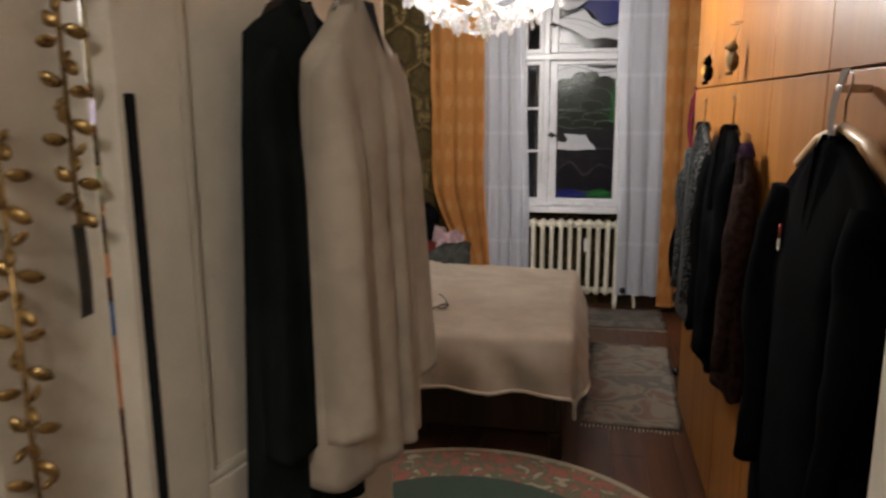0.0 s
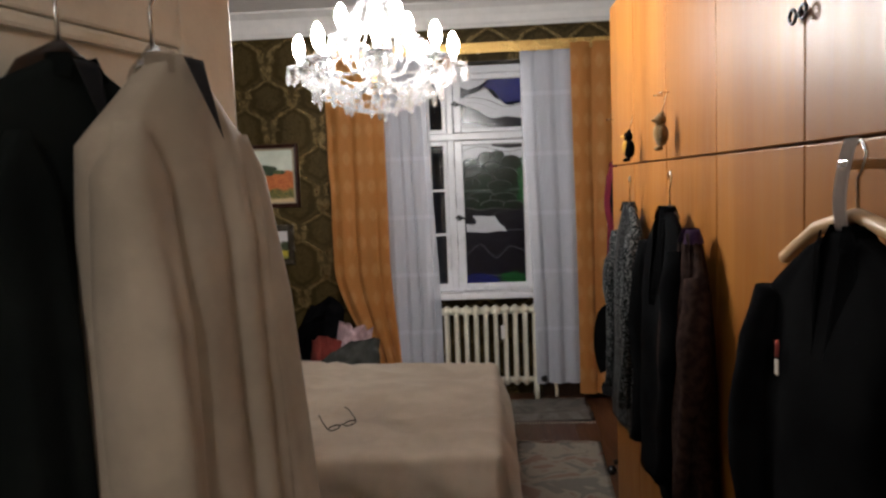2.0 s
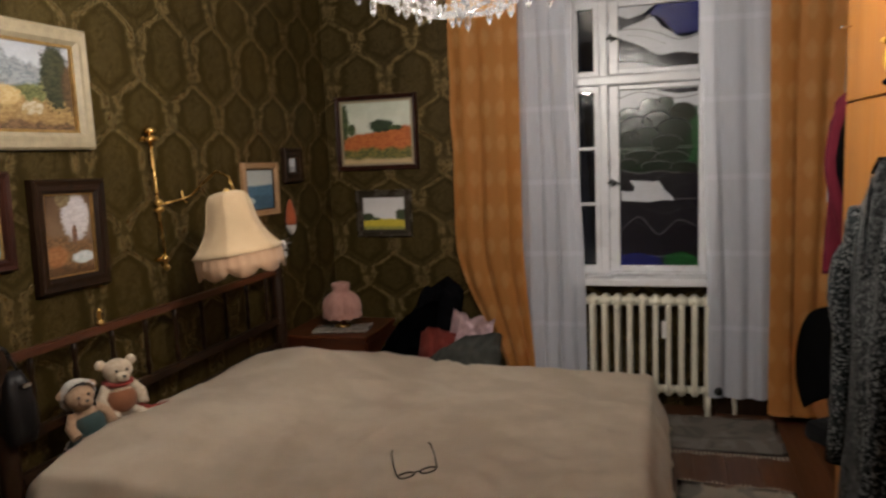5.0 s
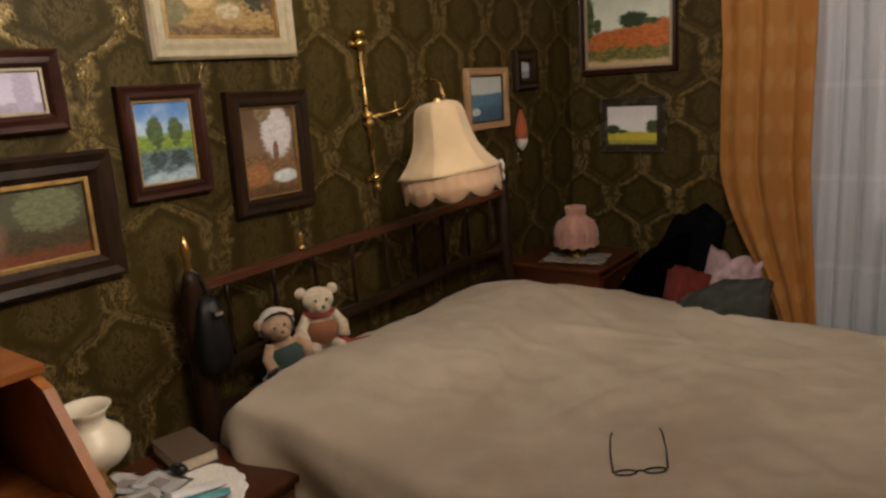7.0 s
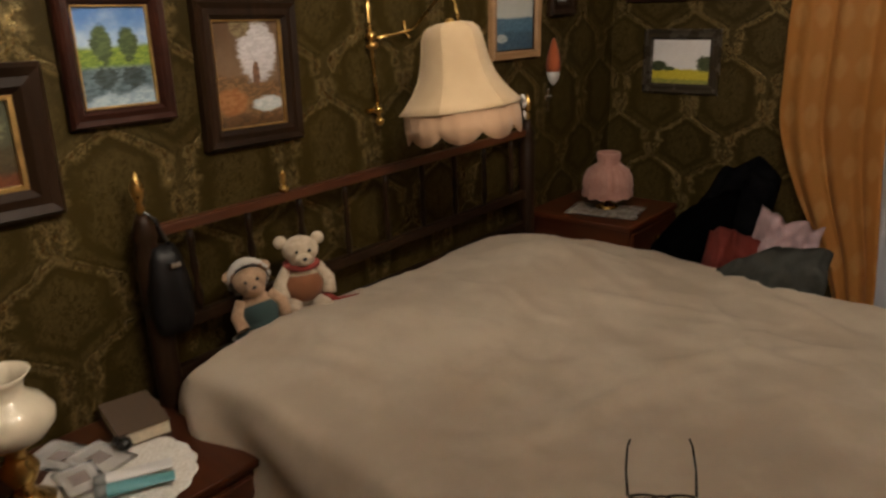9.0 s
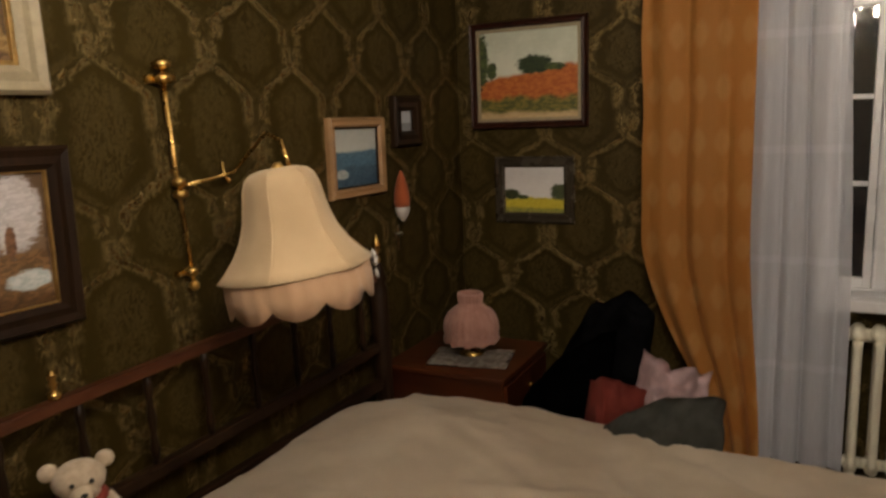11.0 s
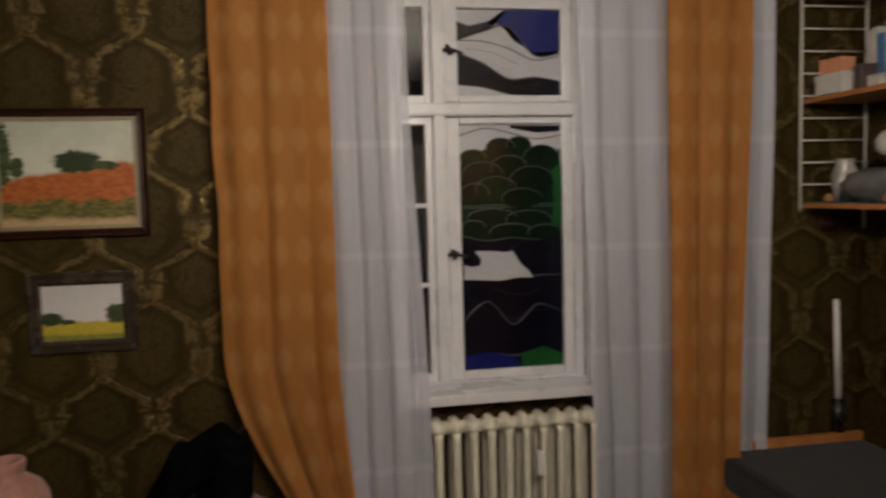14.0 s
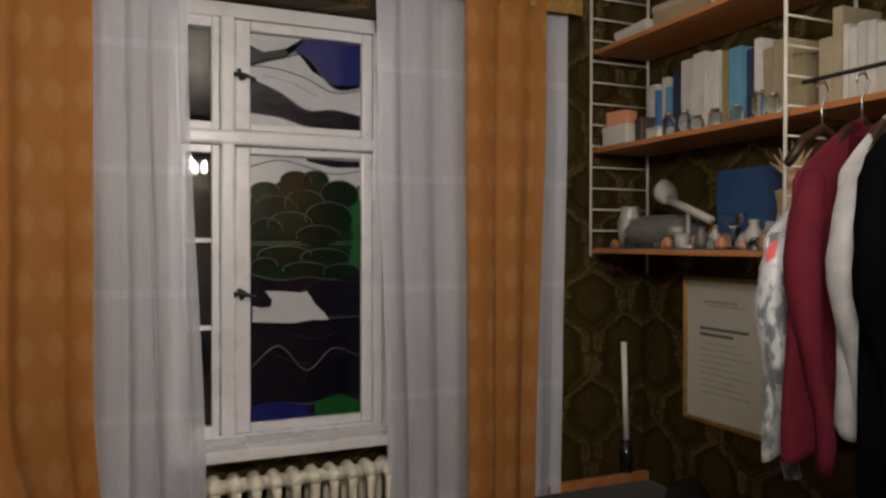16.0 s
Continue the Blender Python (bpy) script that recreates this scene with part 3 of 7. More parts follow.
def drape(name, left, right, z0, z1, y, folds, amp, material, label, seed=0, nu=110, nv=60, thick=0.0025):
    """left(z), right(z): the edges at a height. Folds deepen downwards."""
    def place(u, v):
        z = z1 + (z0 - z1) * v
        a, b = left(z), right(z)
        ph = 2 * math.pi * folds * u + seed + 0.9 * bumpy(u * 3, v * 1.2, seed)
        yy = y + amp * (0.5 + 0.6 * v) * (math.sin(ph) + 0.22 * math.sin(2.3 * ph + seed)) + 0.012 * bumpy(u * 5, v * 4, seed + 3)
        return (a + (b - a) * u + 0.008 * math.cos(ph), yy, z)
    th = thing(name, pose(0, 0, 0), label, "curtain")
    part("cloth", sheet(nu, nv, place, thick), material, th)
    return th


def ease(z, hi, lo):
    t = min(1, max(0, (hi - z) / (hi - lo)))
    return t * t * (3 - 2 * t)


drape("orange_curtain", lambda z: -0.985 + 0.02 * bumpy(0, 0, z * 3) + 0.33 * ease(z, 1.04, 0.05), lambda z: -0.575 + 0.06 * ease(z, 1.1, 0.1), 0.02, 2.53, 5.655, 2.7, 0.017, M_CURTAIN,
      "orange jacquard curtain drawn aside beside the window", 1.0)
drape("orange_curtain", lambda z: 0.745 + 0.02 * ease(z, 2.5, 0.5), lambda z: 1.10 - 0.05 * ease(z, 2.4, 0.4), 0.06, 2.53, 5.655, 2.3, 0.016, M_CURTAIN,
      "orange jacquard curtain hanging straight beside the window", 2.2)
drape("sheer_curtain", lambda z: -0.60, lambda z: -0.275 + 0.06 * ease(z, 2.3, 0.6), 0.12, 2.52, 5.733, 3.6, 0.015, M_SHEER, "white translucent net curtain in front of the window", 0.4, 130, 50, 0)
drape("sheer_curtain", lambda z: 0.405 + 0.05 * ease(z, 2.4, 0.5), lambda z: 1.25 - 0.03 * ease(z, 2.4, 0.4), 0.12, 2.52, 5.733, 6.2, 0.015, M_SHEER, "white translucent net curtain in front of the window", 3.1, 200, 50, 0)

# ---- wardrobe ----
WX, WZ, WTOP = 0.70, 1.648, 2.33
WY = [1.325, 1.82, 2.315, 2.81, 3.305, 3.80]
for i, (a, b) in enumerate(zip(WY, WY[1:])):
    w = thing("wardrobe", pose(WX, a, 0), "tall orange-brown veneered wardrobe unit with upper and lower doors", "wardrobe", "fitted wardrobe units")
    L = b - a
    part("body", box(0.021, 0.62, 0.001, L - 0.001, 0.06, WTOP - 0.002, 0.003), M_WARD, w)
    part("plinth", box(0.05, 0.6, 0.002, L - 0.002, 0.0, 0.06), M_DARK, w)
    for nm, z0, z1 in (("lower_door", 0.065, WZ - 0.003), ("upper_door", WZ + 0.003, WTOP)):
        d = part(nm, box(0.0, 0.02, 0.0025, L - 0.0025, z0, z1, 0.002), M_WARD, w)
        ky = (0.04 if i % 2 else L - 0.04)
        kz = 1.05 if z1 < 2 else (1.87 if i < 2 else 1.85)
        if i < 2:
            q0 = 0.018 if i % 2 else -0.018
            ring = part("ring_handle", tube([(-0.012, ky - q0 + 0.013 * math.cos(q), kz + 0.012 * math.sin(q)) for q in [2 * math.pi * j / 14 for j in range(15)]], 0.0034, 6), M_IRON, d)
            part("escutcheon", tube([(0.0, ky - q0 * 2, kz), (-0.010, ky - q0 * 2, kz), (-0.012, ky - q0 * 1.6, kz)], [0.008, 0.006, 0.004], 8), M_IRON, ring)
        else:
            part("key", tube([(0.0, ky, kz), (-0.014, ky, kz), (-0.022, ky - 0.008, kz), (-0.028, ky, kz), (-0.022, ky + 0.008, kz), (-0.015, ky, kz)], 0.0022, 6), M_STEEL, d)

# ---- bed ----
M_RAIL = wood("rail_mahogany", (0.04, 0.012, 0.005), (0.09, 0.028, 0.010), "Y", 0.4)
bed = thing("bed", pose(-1.80, 3.16, 0), "dark wooden double bed with spindled headboard on the wall", "bed")
BW, BL = 1.80, 1.94
part("side_rail", box(0.05, BL - 0.05, 0.03, 0.065, 0.12, 0.34, 0.005), M_DARK, bed)
part("side_rail", box(0.05, BL - 0.05, BW - 0.065, BW - 0.03, 0.12, 0.34, 0.005), M_DARK, bed)
part("foot_board", box(BL - 0.05, BL - 0.015, 0.03, BW - 0.03, 0.10, 0.36, 0.006), M_DARK, bed)
part("mattress", box(0.08, BL - 0.055, 0.07, BW - 0.07, 0.2, 0.46, 0.05), M_DUVET, bed)
for y in (0.03, BW - 0.03):
    post = part("post", capped([(0.032, 0.0), (0.034, 0.3), (0.028, 0.33), (0.034, 0.36), (0.034, 0.92), (0.026, 0.94), (0.034, 0.96), (0.02, 1.0), (0.014, 1.015)], 16), M_DARK, bed)
    post.location = (0.02, y, 0)
    part("finial", capped([(0.008, 1.016), (0.013, 1.03), (0.007, 1.045), (0.016, 1.07), (0.017, 1.085), (0.01, 1.105), (0.004, 1.125)], 14), M_BRASS, post)
    part("foot", box(BL - 0.07, BL - 0.012, y - 0.03, y + 0.03, 0.0, 0.12, 0.006), M_DARK, bed)
for z, h in ((0.965, 0.03), (0.70, 0.035), (0.56, 0.04)):
    part("head_rail", box(0.005, 0.035, 0.06, BW - 0.06, z - h / 2, z + h / 2, 0.006), M_RAIL if z > 0.9 else M_DARK, bed)
for k in range(9):
    y = 0.06 + (BW - 0.12) * (k + 0.5) / 9
    sp = part("spindle", capped([(0.008, 0.72), (0.013, 0.76), (0.007, 0.80), (0.012, 0.84), (0.007, 0.88), (0.012, 0.92), (0.008, 0.95)], 10), M_DARK, bed)
    sp.location = (0.02, y, 0)
mid = part("post_middle", capped([(0.014, 0.98), (0.016, 0.99), (0.008, 1.0)], 12), M_BRASS, bed)
mid.location = (0.02, 0.475, 0)
part("finial", capped([(0.006, 1.0), (0.011, 1.012), (0.006, 1.02), (0.010, 1.032), (0.003, 1.045)], 12), M_BRASS, mid)


def duvet_top(x, y):
    """Height of the duvet over the bed, in bed coordinates."""
    ridge = math.exp(-((x - 0.30) / 0.34) ** 2)
    z = 0.575 + ridge * (0.085 * ease(y, -0.1, 0.5) * ease(-y, -1.75, -1.2) + 0.05 * math.exp(-((y - 1.38) / 0.24) ** 2)) - 0.02 * (x / BL) - 0.045 * ease(y, 0.9, 1.7) + 0.055 * math.exp(-((x - 0.22) / 0.36) ** 2 - ((y - 0.25) / 0.40) ** 2)
    z -= 0.032 * ease(-x, -0.7, -1.3) * ease(-y, -0.9, -1.5)
    z += 0.022 * bumpy(x * 1.8, y * 1.8, 1) + 0.007 * bumpy(x * 5, y * 4, 4) + 0.003 * bumpy(x * 14, y * 12, 9)
    z += 0.009 * max(0.0, 0.22 - abs(bumpy(x * 1.7 + 0.4 * bumpy(x * 4, y * 4, 2), y * 2.6, 21))) / 0.22 + 0.005 * max(0.0, 0.16 - abs(bumpy(x * 4.5, y * 3.5, 31))) / 0.16
    for cx, cy, ang, ln, hgt in ((0.95, 0.55, 75, 0.5, 0.018), (1.1, 1.0, 60, 0.6, 0.012), (0.7, 0.35, 100, 0.45, 0.016), (1.5, 0.5, 20, 0.35, 0.008), (0.8, 1.2, 40, 0.5, 0.014)):
        ca, sa = math.cos(radians(ang)), math.sin(radians(ang))
        u, v = (x - cx) * ca + (y - cy) * sa, -(x - cx) * sa + (y - cy) * ca
        z += hgt * math.exp(-(v / 0.03) ** 2 - (u / (ln / 2)) ** 2)
    return z


def duvet_place(u, v):
    """A soft slab: flat middle, rounded rims that fall over the near side, foot and far side."""
    over, BL = 0.21, 1.885
    x, y = -0.0 + u * (BL + over + 0.02), -over + v * (BW + 2 * over)
    ex, ey0, ey1 = max(0, x - (BL - 0.04)), max(0, 0.05 - y), max(0, y - (BW - 0.05))
    px, py = min(x, BL - 0.04), min(max(y, 0.05), BW - 0.05)
    z = duvet_top(px, py)
    e = math.sqrt(ex * ex + ey0 * ey0 + ey1 * ey1)
    out, down = 0.095 * (1 - math.exp(-e / 0.075)), max(0.0, e - 0.045)
    if e > 0:
        px += out * ex / e
        py += out * (ey1 - ey0) / e
    wav = 0.024 * math.sin(15 * (x + y) + 3 * bumpy(x, y, 0, 2)) * min(1, down / 0.1)
    py -= wav * (1 if ey0 > 0 else 0)
    px += wav * (1 if ex > 0 else 0)
    head = max(0.0, 0.06 - x) / 0.06
    return (px, py, z - down * 1.05 - 0.03 * (1 - math.cos(min(1, e / 0.06) * math.pi / 2)) - 0.05 * head)


duv = thing("duvet", pose(-1.72, 3.18, 0), "rumpled beige cotton duvet spread over the bed", "duvet")
part("cover", sheet(170, 170, duvet_place, 0.03), M_DUVET, duv)
M_HEM = fabric("duvet_hem_cotton", (0.62, 0.53, 0.42), scale=6)
for a, b in (((0.03, 0.004), (0.997, 0.004)), ((0.997, 0.004), (0.997, 0.996))):
    line = [Vector(duvet_place(a[0] + (b[0] - a[0]) * k / 90, a[1] + (b[1] - a[1]) * k / 90)) for k in range(91)]
    part("hem_seam", tube(line, 0.009, 6), M_HEM, duv, "stitched hem of the duvet")


# ---- rugs ----
def rug_cloth(name, bg, a, b, scale):
    n = Nodes(name)
    p = n.coords("World")
    f, g = n.noise(p, scale, 3, 0.5, 1.0), n.noise(p, 300, 1)
    col = n.mix(n.step(f, 0.52, 0.58), n.mix(n.step(f, 0.40, 0.46), a, bg), b)
    n.bump(g, 0.4, 0.004)
    return n.set(color=n.mix(n.math("MULTIPLY", g, 0.3), col, (0.1, 0.09, 0.08)), rough=0.95)


def rug(name, x0, x1, y0, y1, material, label, turn=0.0):
    th = thing(name, pose((x0 + x1) / 2, (y0 + y1) / 2, 0, 0, 0, turn), label, "rug")
    w, l = (x1 - x0) / 2, (y1 - y0) / 2
    part("pile", sheet(20, 24, lambda u, v: (-w + 2 * w * u, -l + 2 * l * v, 0.012 + 0.003 * bumpy(u * 4, v * 4, x0)), 0.01), material, th)
    bm = bmesh.new()
    for k in range(int(w * 2 / 0.02)):
        x = -w + 0.01 + k * 0.02
        for s in (-1, 1):
            box(x - 0.004, x + 0.004, s * l, s * (l + 0.03 + 0.01 * math.sin(k * 7.3)), 0.001, 0.006, bm=bm)
    tagged(part("fringe", bm, fabric_pale, th, "pale knotted fringe"), kind="stuff")
    return th


fabric_pale = fabric("pale_fringe", (0.5, 0.45, 0.38))
rug("window_rug", 0.10, 0.80, 5.22, 5.70, rug_cloth("grey_rug_wool", (0.26, 0.235, 0.21), (0.19, 0.175, 0.16), (0.33, 0.31, 0.28), 6), "grey woven rug lying before the radiator")
rug("bedside_rug", 0.24, 0.735, 3.56, 4.84, rug_cloth("pale_floral_wool", (0.50, 0.43, 0.35), (0.40, 0.27, 0.21), (0.31, 0.29, 0.25), 5), "pale grey floral rug between bed and wardrobe", -3)


def round_rug(x, y, r):
    n = Nodes("round_floral_wool")
    o = n.coords("Object")
    ox, oy, _ = n.xyz(o)
    d = n.math("DIVIDE", n.math("SQRT", n.math("ADD", n.math("MULTIPLY", ox, ox), n.math("MULTIPLY", oy, oy))), r)
    f, g = n.noise(o, 14, 3, 0.5, 1.2), n.noise(o, 300, 1)
    border = n.mix(n.step(f, 0.5, 0.58), (0.16, 0.15, 0.10), (0.36, 0.12, 0.09))
    border = n.mix(n.step(f, 0.42, 0.36), border, (0.40, 0.36, 0.26))
    col = n.mix(n.step(d, 0.955, 0.965), n.mix(n.step(d, 0.70, 0.71), (0.05, 0.08, 0.06), border), (0.42, 0.38, 0.28))
    n.bump(g, 0.4, 0.004)
    n.set(color=col, rough=0.95)
    th = thing("round_rug", pose(x, y, 0), "round green and red floral rug with cream edge", "rug")
    part("pile", capped([(r, 0.001), (r + 0.004, 0.008), (r - 0.01, 0.014), (r * 0.6, 0.014)], 72), n.mat, th)


round_rug(-0.20, 2.28, 0.92)

# ---- leaded picture glass in the right-hand sashes ----
def stained(name, color, rough=0.25, trans=0.85, streak=0.3):
    n = Nodes(name)
    v = n.coords("World")
    s = n.noise(n.scaled(v, (1, 1, 2.5)), 12, 4, 0.6, 1.0)
    n.bump(s, 0.3, 0.004)
    return n.set(color=n.mix(n.math("MULTIPLY", s, streak * 2), color, [c * 0.4 for c in color]), rough=rough, trans=trans, ior=1.5)


G_SKY = stained("opal_white_glass", (0.55, 0.57, 0.62), 0.3, 0.0, 0.25)
G_BLUE = stained("cobalt_glass", (0.02, 0.03, 0.30), 0.15, 0.5)
G_GREEN = stained("green_glass", (0.006, 0.030, 0.013), 0.14, 0.15)
G_LEAF = stained("bright_green_glass", (0.02, 0.17, 0.04), 0.2, 0.4)
G_DGREEN = stained("deep_green_glass", (0.004, 0.017, 0.009), 0.14, 0.15)
G_DARK = stained("dark_violet_glass", (0.009, 0.009, 0.020), 0.14, 0.3)
PX0, PX1 = -0.036, 0.408


def came(points, th, r=0.0035):
    part("lead_line", tube([(x, 0.160, z) for x, z in points], r, 6), M_LEAD, th)


def curve(points, n=7):
    """A smooth line through a few points of the design."""
    out, P = [], [Vector(p) for p in points]
    for i in range(len(P) - 1):
        a, b, c, d = P[max(i - 1, 0)], P[i], P[i + 1], P[min(i + 2, len(P) - 1)]
        for k in range(n):
            t = k / n
            out.append(tuple(0.5 * ((2 * b) + (c - a) * t + (2 * a - 5 * b + 4 * c - d) * t * t + (3 * b - a - 3 * c + d) * t ** 3)))
    return out + [tuple(P[-1])]


def glass_band(lower, upper, material, name="glass_piece"):
    """A piece between two curves that run from the left edge to the right."""
    lo, hi = curve(lower), curve(upper)
    part(name, slab(lo + hi[::-1], 0.004, 0.162), material, win)
    came(hi, win)


def fx(f):
    return PX0 + (PX1 - PX0) * f


def row(zz, z0, h):
    return [(fx(i / (len(zz) - 1)), z0 + h * q) for i, q in enumerate(zz)]


# upper light: clouds over dark and blue sky
z0, h = 1.997, 0.356
lv = [[0] * 5, [0.13, 0.10, 0.02, 0.0, 0.0], [0.50, 0.38, 0.20, 0.22, 0.17], [0.64, 0.63, 0.55, 0.42, 0.47], [0.84, 0.70, 0.62, 0.50, 0.55], [1.0, 0.98, 0.92, 0.97, 1.0]]
for k, mt in enumerate((G_SKY, G_DARK, G_SKY, G_DARK, G_SKY)):
    if k < 3:
        glass_band(row(lv[k], z0, h), row(lv[k + 1], z0, h), mt)
glass_band(row(lv[3], z0, h), row(lv[3][:1] + [0.74, 0.80, 0.47, 0.50], z0, h), G_SKY)
part("glass_piece", slab([(fx(0.0), z0 + h * 0.66), (fx(0.25), z0 + h * 0.76), (fx(0.34), z0 + h * 0.80), (fx(0.30), z0 + h * 0.86), (fx(0.12), z0 + h * 0.80), (fx(0.0), z0 + h * 0.86)], 0.004, 0.162), G_DARK, win)
part("glass_piece", slab([(fx(0.0), z0 + h * 0.865), (fx(0.12), z0 + h * 0.805), (fx(0.31), z0 + h * 0.865), (fx(0.46), z0 + h * 0.99), (fx(0.0), z0 + h * 0.99)], 0.004, 0.162), G_SKY, win)
part("glass_piece", slab([(fx(0.49), z0 + h * 0.99), (fx(0.40), z0 + h * 0.86), (fx(0.55), z0 + h * 0.64), (fx(0.75), z0 + h * 0.505), (fx(1.0), z0 + h * 0.525), (fx(1.0), z0 + h * 0.99)], 0.004, 0.162), G_BLUE, win)
part("glass_piece", slab([(fx(0.34), z0 + h * 0.80), (fx(0.40), z0 + h * 0.85), (fx(0.54), z0 + h * 0.635), (fx(0.47), z0 + h * 0.60)], 0.004, 0.163), stained("brownish_glass", (0.30, 0.28, 0.27), 0.3, 0.2), win)
came([(fx(0.1), z0 + h * 0.55), (fx(0.35), z0 + h * 0.50), (fx(0.6), z0 + h * 0.36)], win, 0.0025)

# lower light: trees on a shore, a swan on dark water
z0, h = 0.839, 1.04
glass_band(row([0, 0, 0, 0, 0], z0, h), row([0.055, 0.065, 0.05, 0.06, 0.04], z0, h), G_DARK)
part("glass_piece", slab([(fx(0.01), z0 + 0.004), (fx(0.56), z0 + 0.004), (fx(0.50), z0 + 0.05), (fx(0.22), z0 + 0.075), (fx(0.01), z0 + 0.06)], 0.004, 0.158), G_BLUE, win)
part("glass_piece", slab([(fx(0.57), z0 + 0.004), (fx(0.99), z0 + 0.004), (fx(0.99), z0 + 0.05), (fx(0.80), z0 + 0.085), (fx(0.58), z0 + 0.06)], 0.004, 0.158), G_LEAF, win)
glass_band(row([0.055, 0.065, 0.05, 0.06, 0.04], z0, h), row([0.20, 0.28, 0.18, 0.26, 0.22], z0, h), G_DARK)
glass_band(row([0.20, 0.28, 0.18, 0.26, 0.22], z0, h), row([0.38, 0.38, 0.38, 0.38, 0.38], z0, h), G_DARK)
glass_band(row([0.38] * 5, z0, h), row([0.555, 0.53, 0.54, 0.53, 0.55], z0, h), G_DARK)
glass_band(row([0.555, 0.53, 0.54, 0.53, 0.55], z0, h), row([0.665] * 5, z0, h), G_GREEN)
glass_band(row([0.665] * 5, z0, h), row([0.675] * 5, z0, h), G_LEAF)
glass_band(row([0.675] * 5, z0, h), row([0.84, 0.90, 0.94, 0.90, 0.84], z0, h), G_GREEN)
glass_band(row([0.84, 0.90, 0.94, 0.90, 0.84], z0, h), row([0.955, 0.985, 0.965, 0.94, 0.955], z0, h), G_SKY)
glass_band(row([0.955, 0.985, 0.965, 0.94, 0.955], z0, h), row([1.0] * 5, z0, h), G_SKY)
part("glass_piece", slab([(fx(0.5), z0 + h * 0.985), (fx(0.75), z0 + h * 0.965), (fx(0.99), z0 + h * 0.97), (fx(0.99), z0 + h * 0.992), (fx(0.5), z0 + h * 0.995)], 0.004, 0.158), G_DARK, win)
part("glass_piece", slab([(fx(0.87), z0 + h * 0.56), (fx(0.99), z0 + h * 0.56), (fx(0.99), z0 + h * 0.90), (fx(0.93), z0 + h * 0.88), (fx(0.88), z0 + h * 0.80), (fx(0.93), z0 + h * 0.68)], 0.004, 0.158), G_LEAF, win)
# tree crowns as rounded pieces ringed with lead
for cx, cz, rx, rz in ((0.13, 0.865, 0.13, 0.035), (0.40, 0.905, 0.14, 0.04), (0.58, 0.915, 0.12, 0.035), (0.80, 0.86, 0.18, 0.055), (0.22, 0.80, 0.2, 0.05), (0.48, 0.825, 0.18, 0.05), (0.70, 0.77, 0.22, 0.06), (0.35, 0.74, 0.2, 0.05), (0.14, 0.72, 0.14, 0.045), (0.60, 0.70, 0.2, 0.04), (0.30, 0.625, 0.24, 0.035), (0.66, 0.615, 0.22, 0.035), (0.12, 0.585, 0.12, 0.03), (0.48, 0.57, 0.2, 0.028), (0.82, 0.56, 0.17, 0.03)):
    pts = [(fx(min(0.995, max(0.005, cx + rx * math.cos(a)))), z0 + h * (cz + rz * math.sin(a))) for a in [2 * math.pi * k / 18 for k in range(18)]]
    part("crown_piece", slab(pts, 0.004, 0.158 - 0.0012 * (1 - cz) * 10), G_GREEN if int(cx * 100) % 2 else G_DGREEN, win)
    part("lead_line", tube([(x, 0.1535 - 0.0012 * (1 - cz) * 10, z) for x, z in pts[:11]], 0.0026, 6), M_LEAD, win)
# swan
swan = [(0.02, 0.375), (0.20, 0.37), (0.38, 0.365), (0.55, 0.375), (0.70, 0.372), (0.66, 0.40), (0.58, 0.43), (0.50, 0.485), (0.44, 0.48), (0.30, 0.487), (0.13, 0.49), (0.19, 0.455), (0.18, 0.43), (0.10, 0.425), (0.02, 0.435)]
part("swan_piece", slab([(fx(u), z0 + h * v) for u, v in swan], 0.006, 0.156), G_SKY, win)
came([(fx(u), z0 + h * v - 0.0) for u, v in ((0.20, 0.43), (0.34, 0.425), (0.42, 0.43), (0.52, 0.42), (0.60, 0.425))], win, 0.0028)
for a, b in (((0.30, 0.372), (0.28, 0.425)), ((0.47, 0.372), (0.50, 0.42)), ((0.44, 0.48), (0.52, 0.505))):
    came([(fx(a[0]), z0 + h * a[1]), (fx(b[0]), z0 + h * b[1])], win, 0.0025)
for pts in (((0.05, 0.30), (0.3, 0.23), (0.55, 0.20)), ((0.45, 0.12), (0.6, 0.22), (0.95, 0.24)), ((0.62, 0.37), (0.72, 0.45), (0.98, 0.47)), ((0.5, 0.50), (0.66, 0.525), (0.98, 0.52)), ((0.3, 0.33), (0.6, 0.30), (0.8, 0.33))):
    came(curve([(fx(u), z0 + h * v) for u, v in pts]), win, 0.0022)


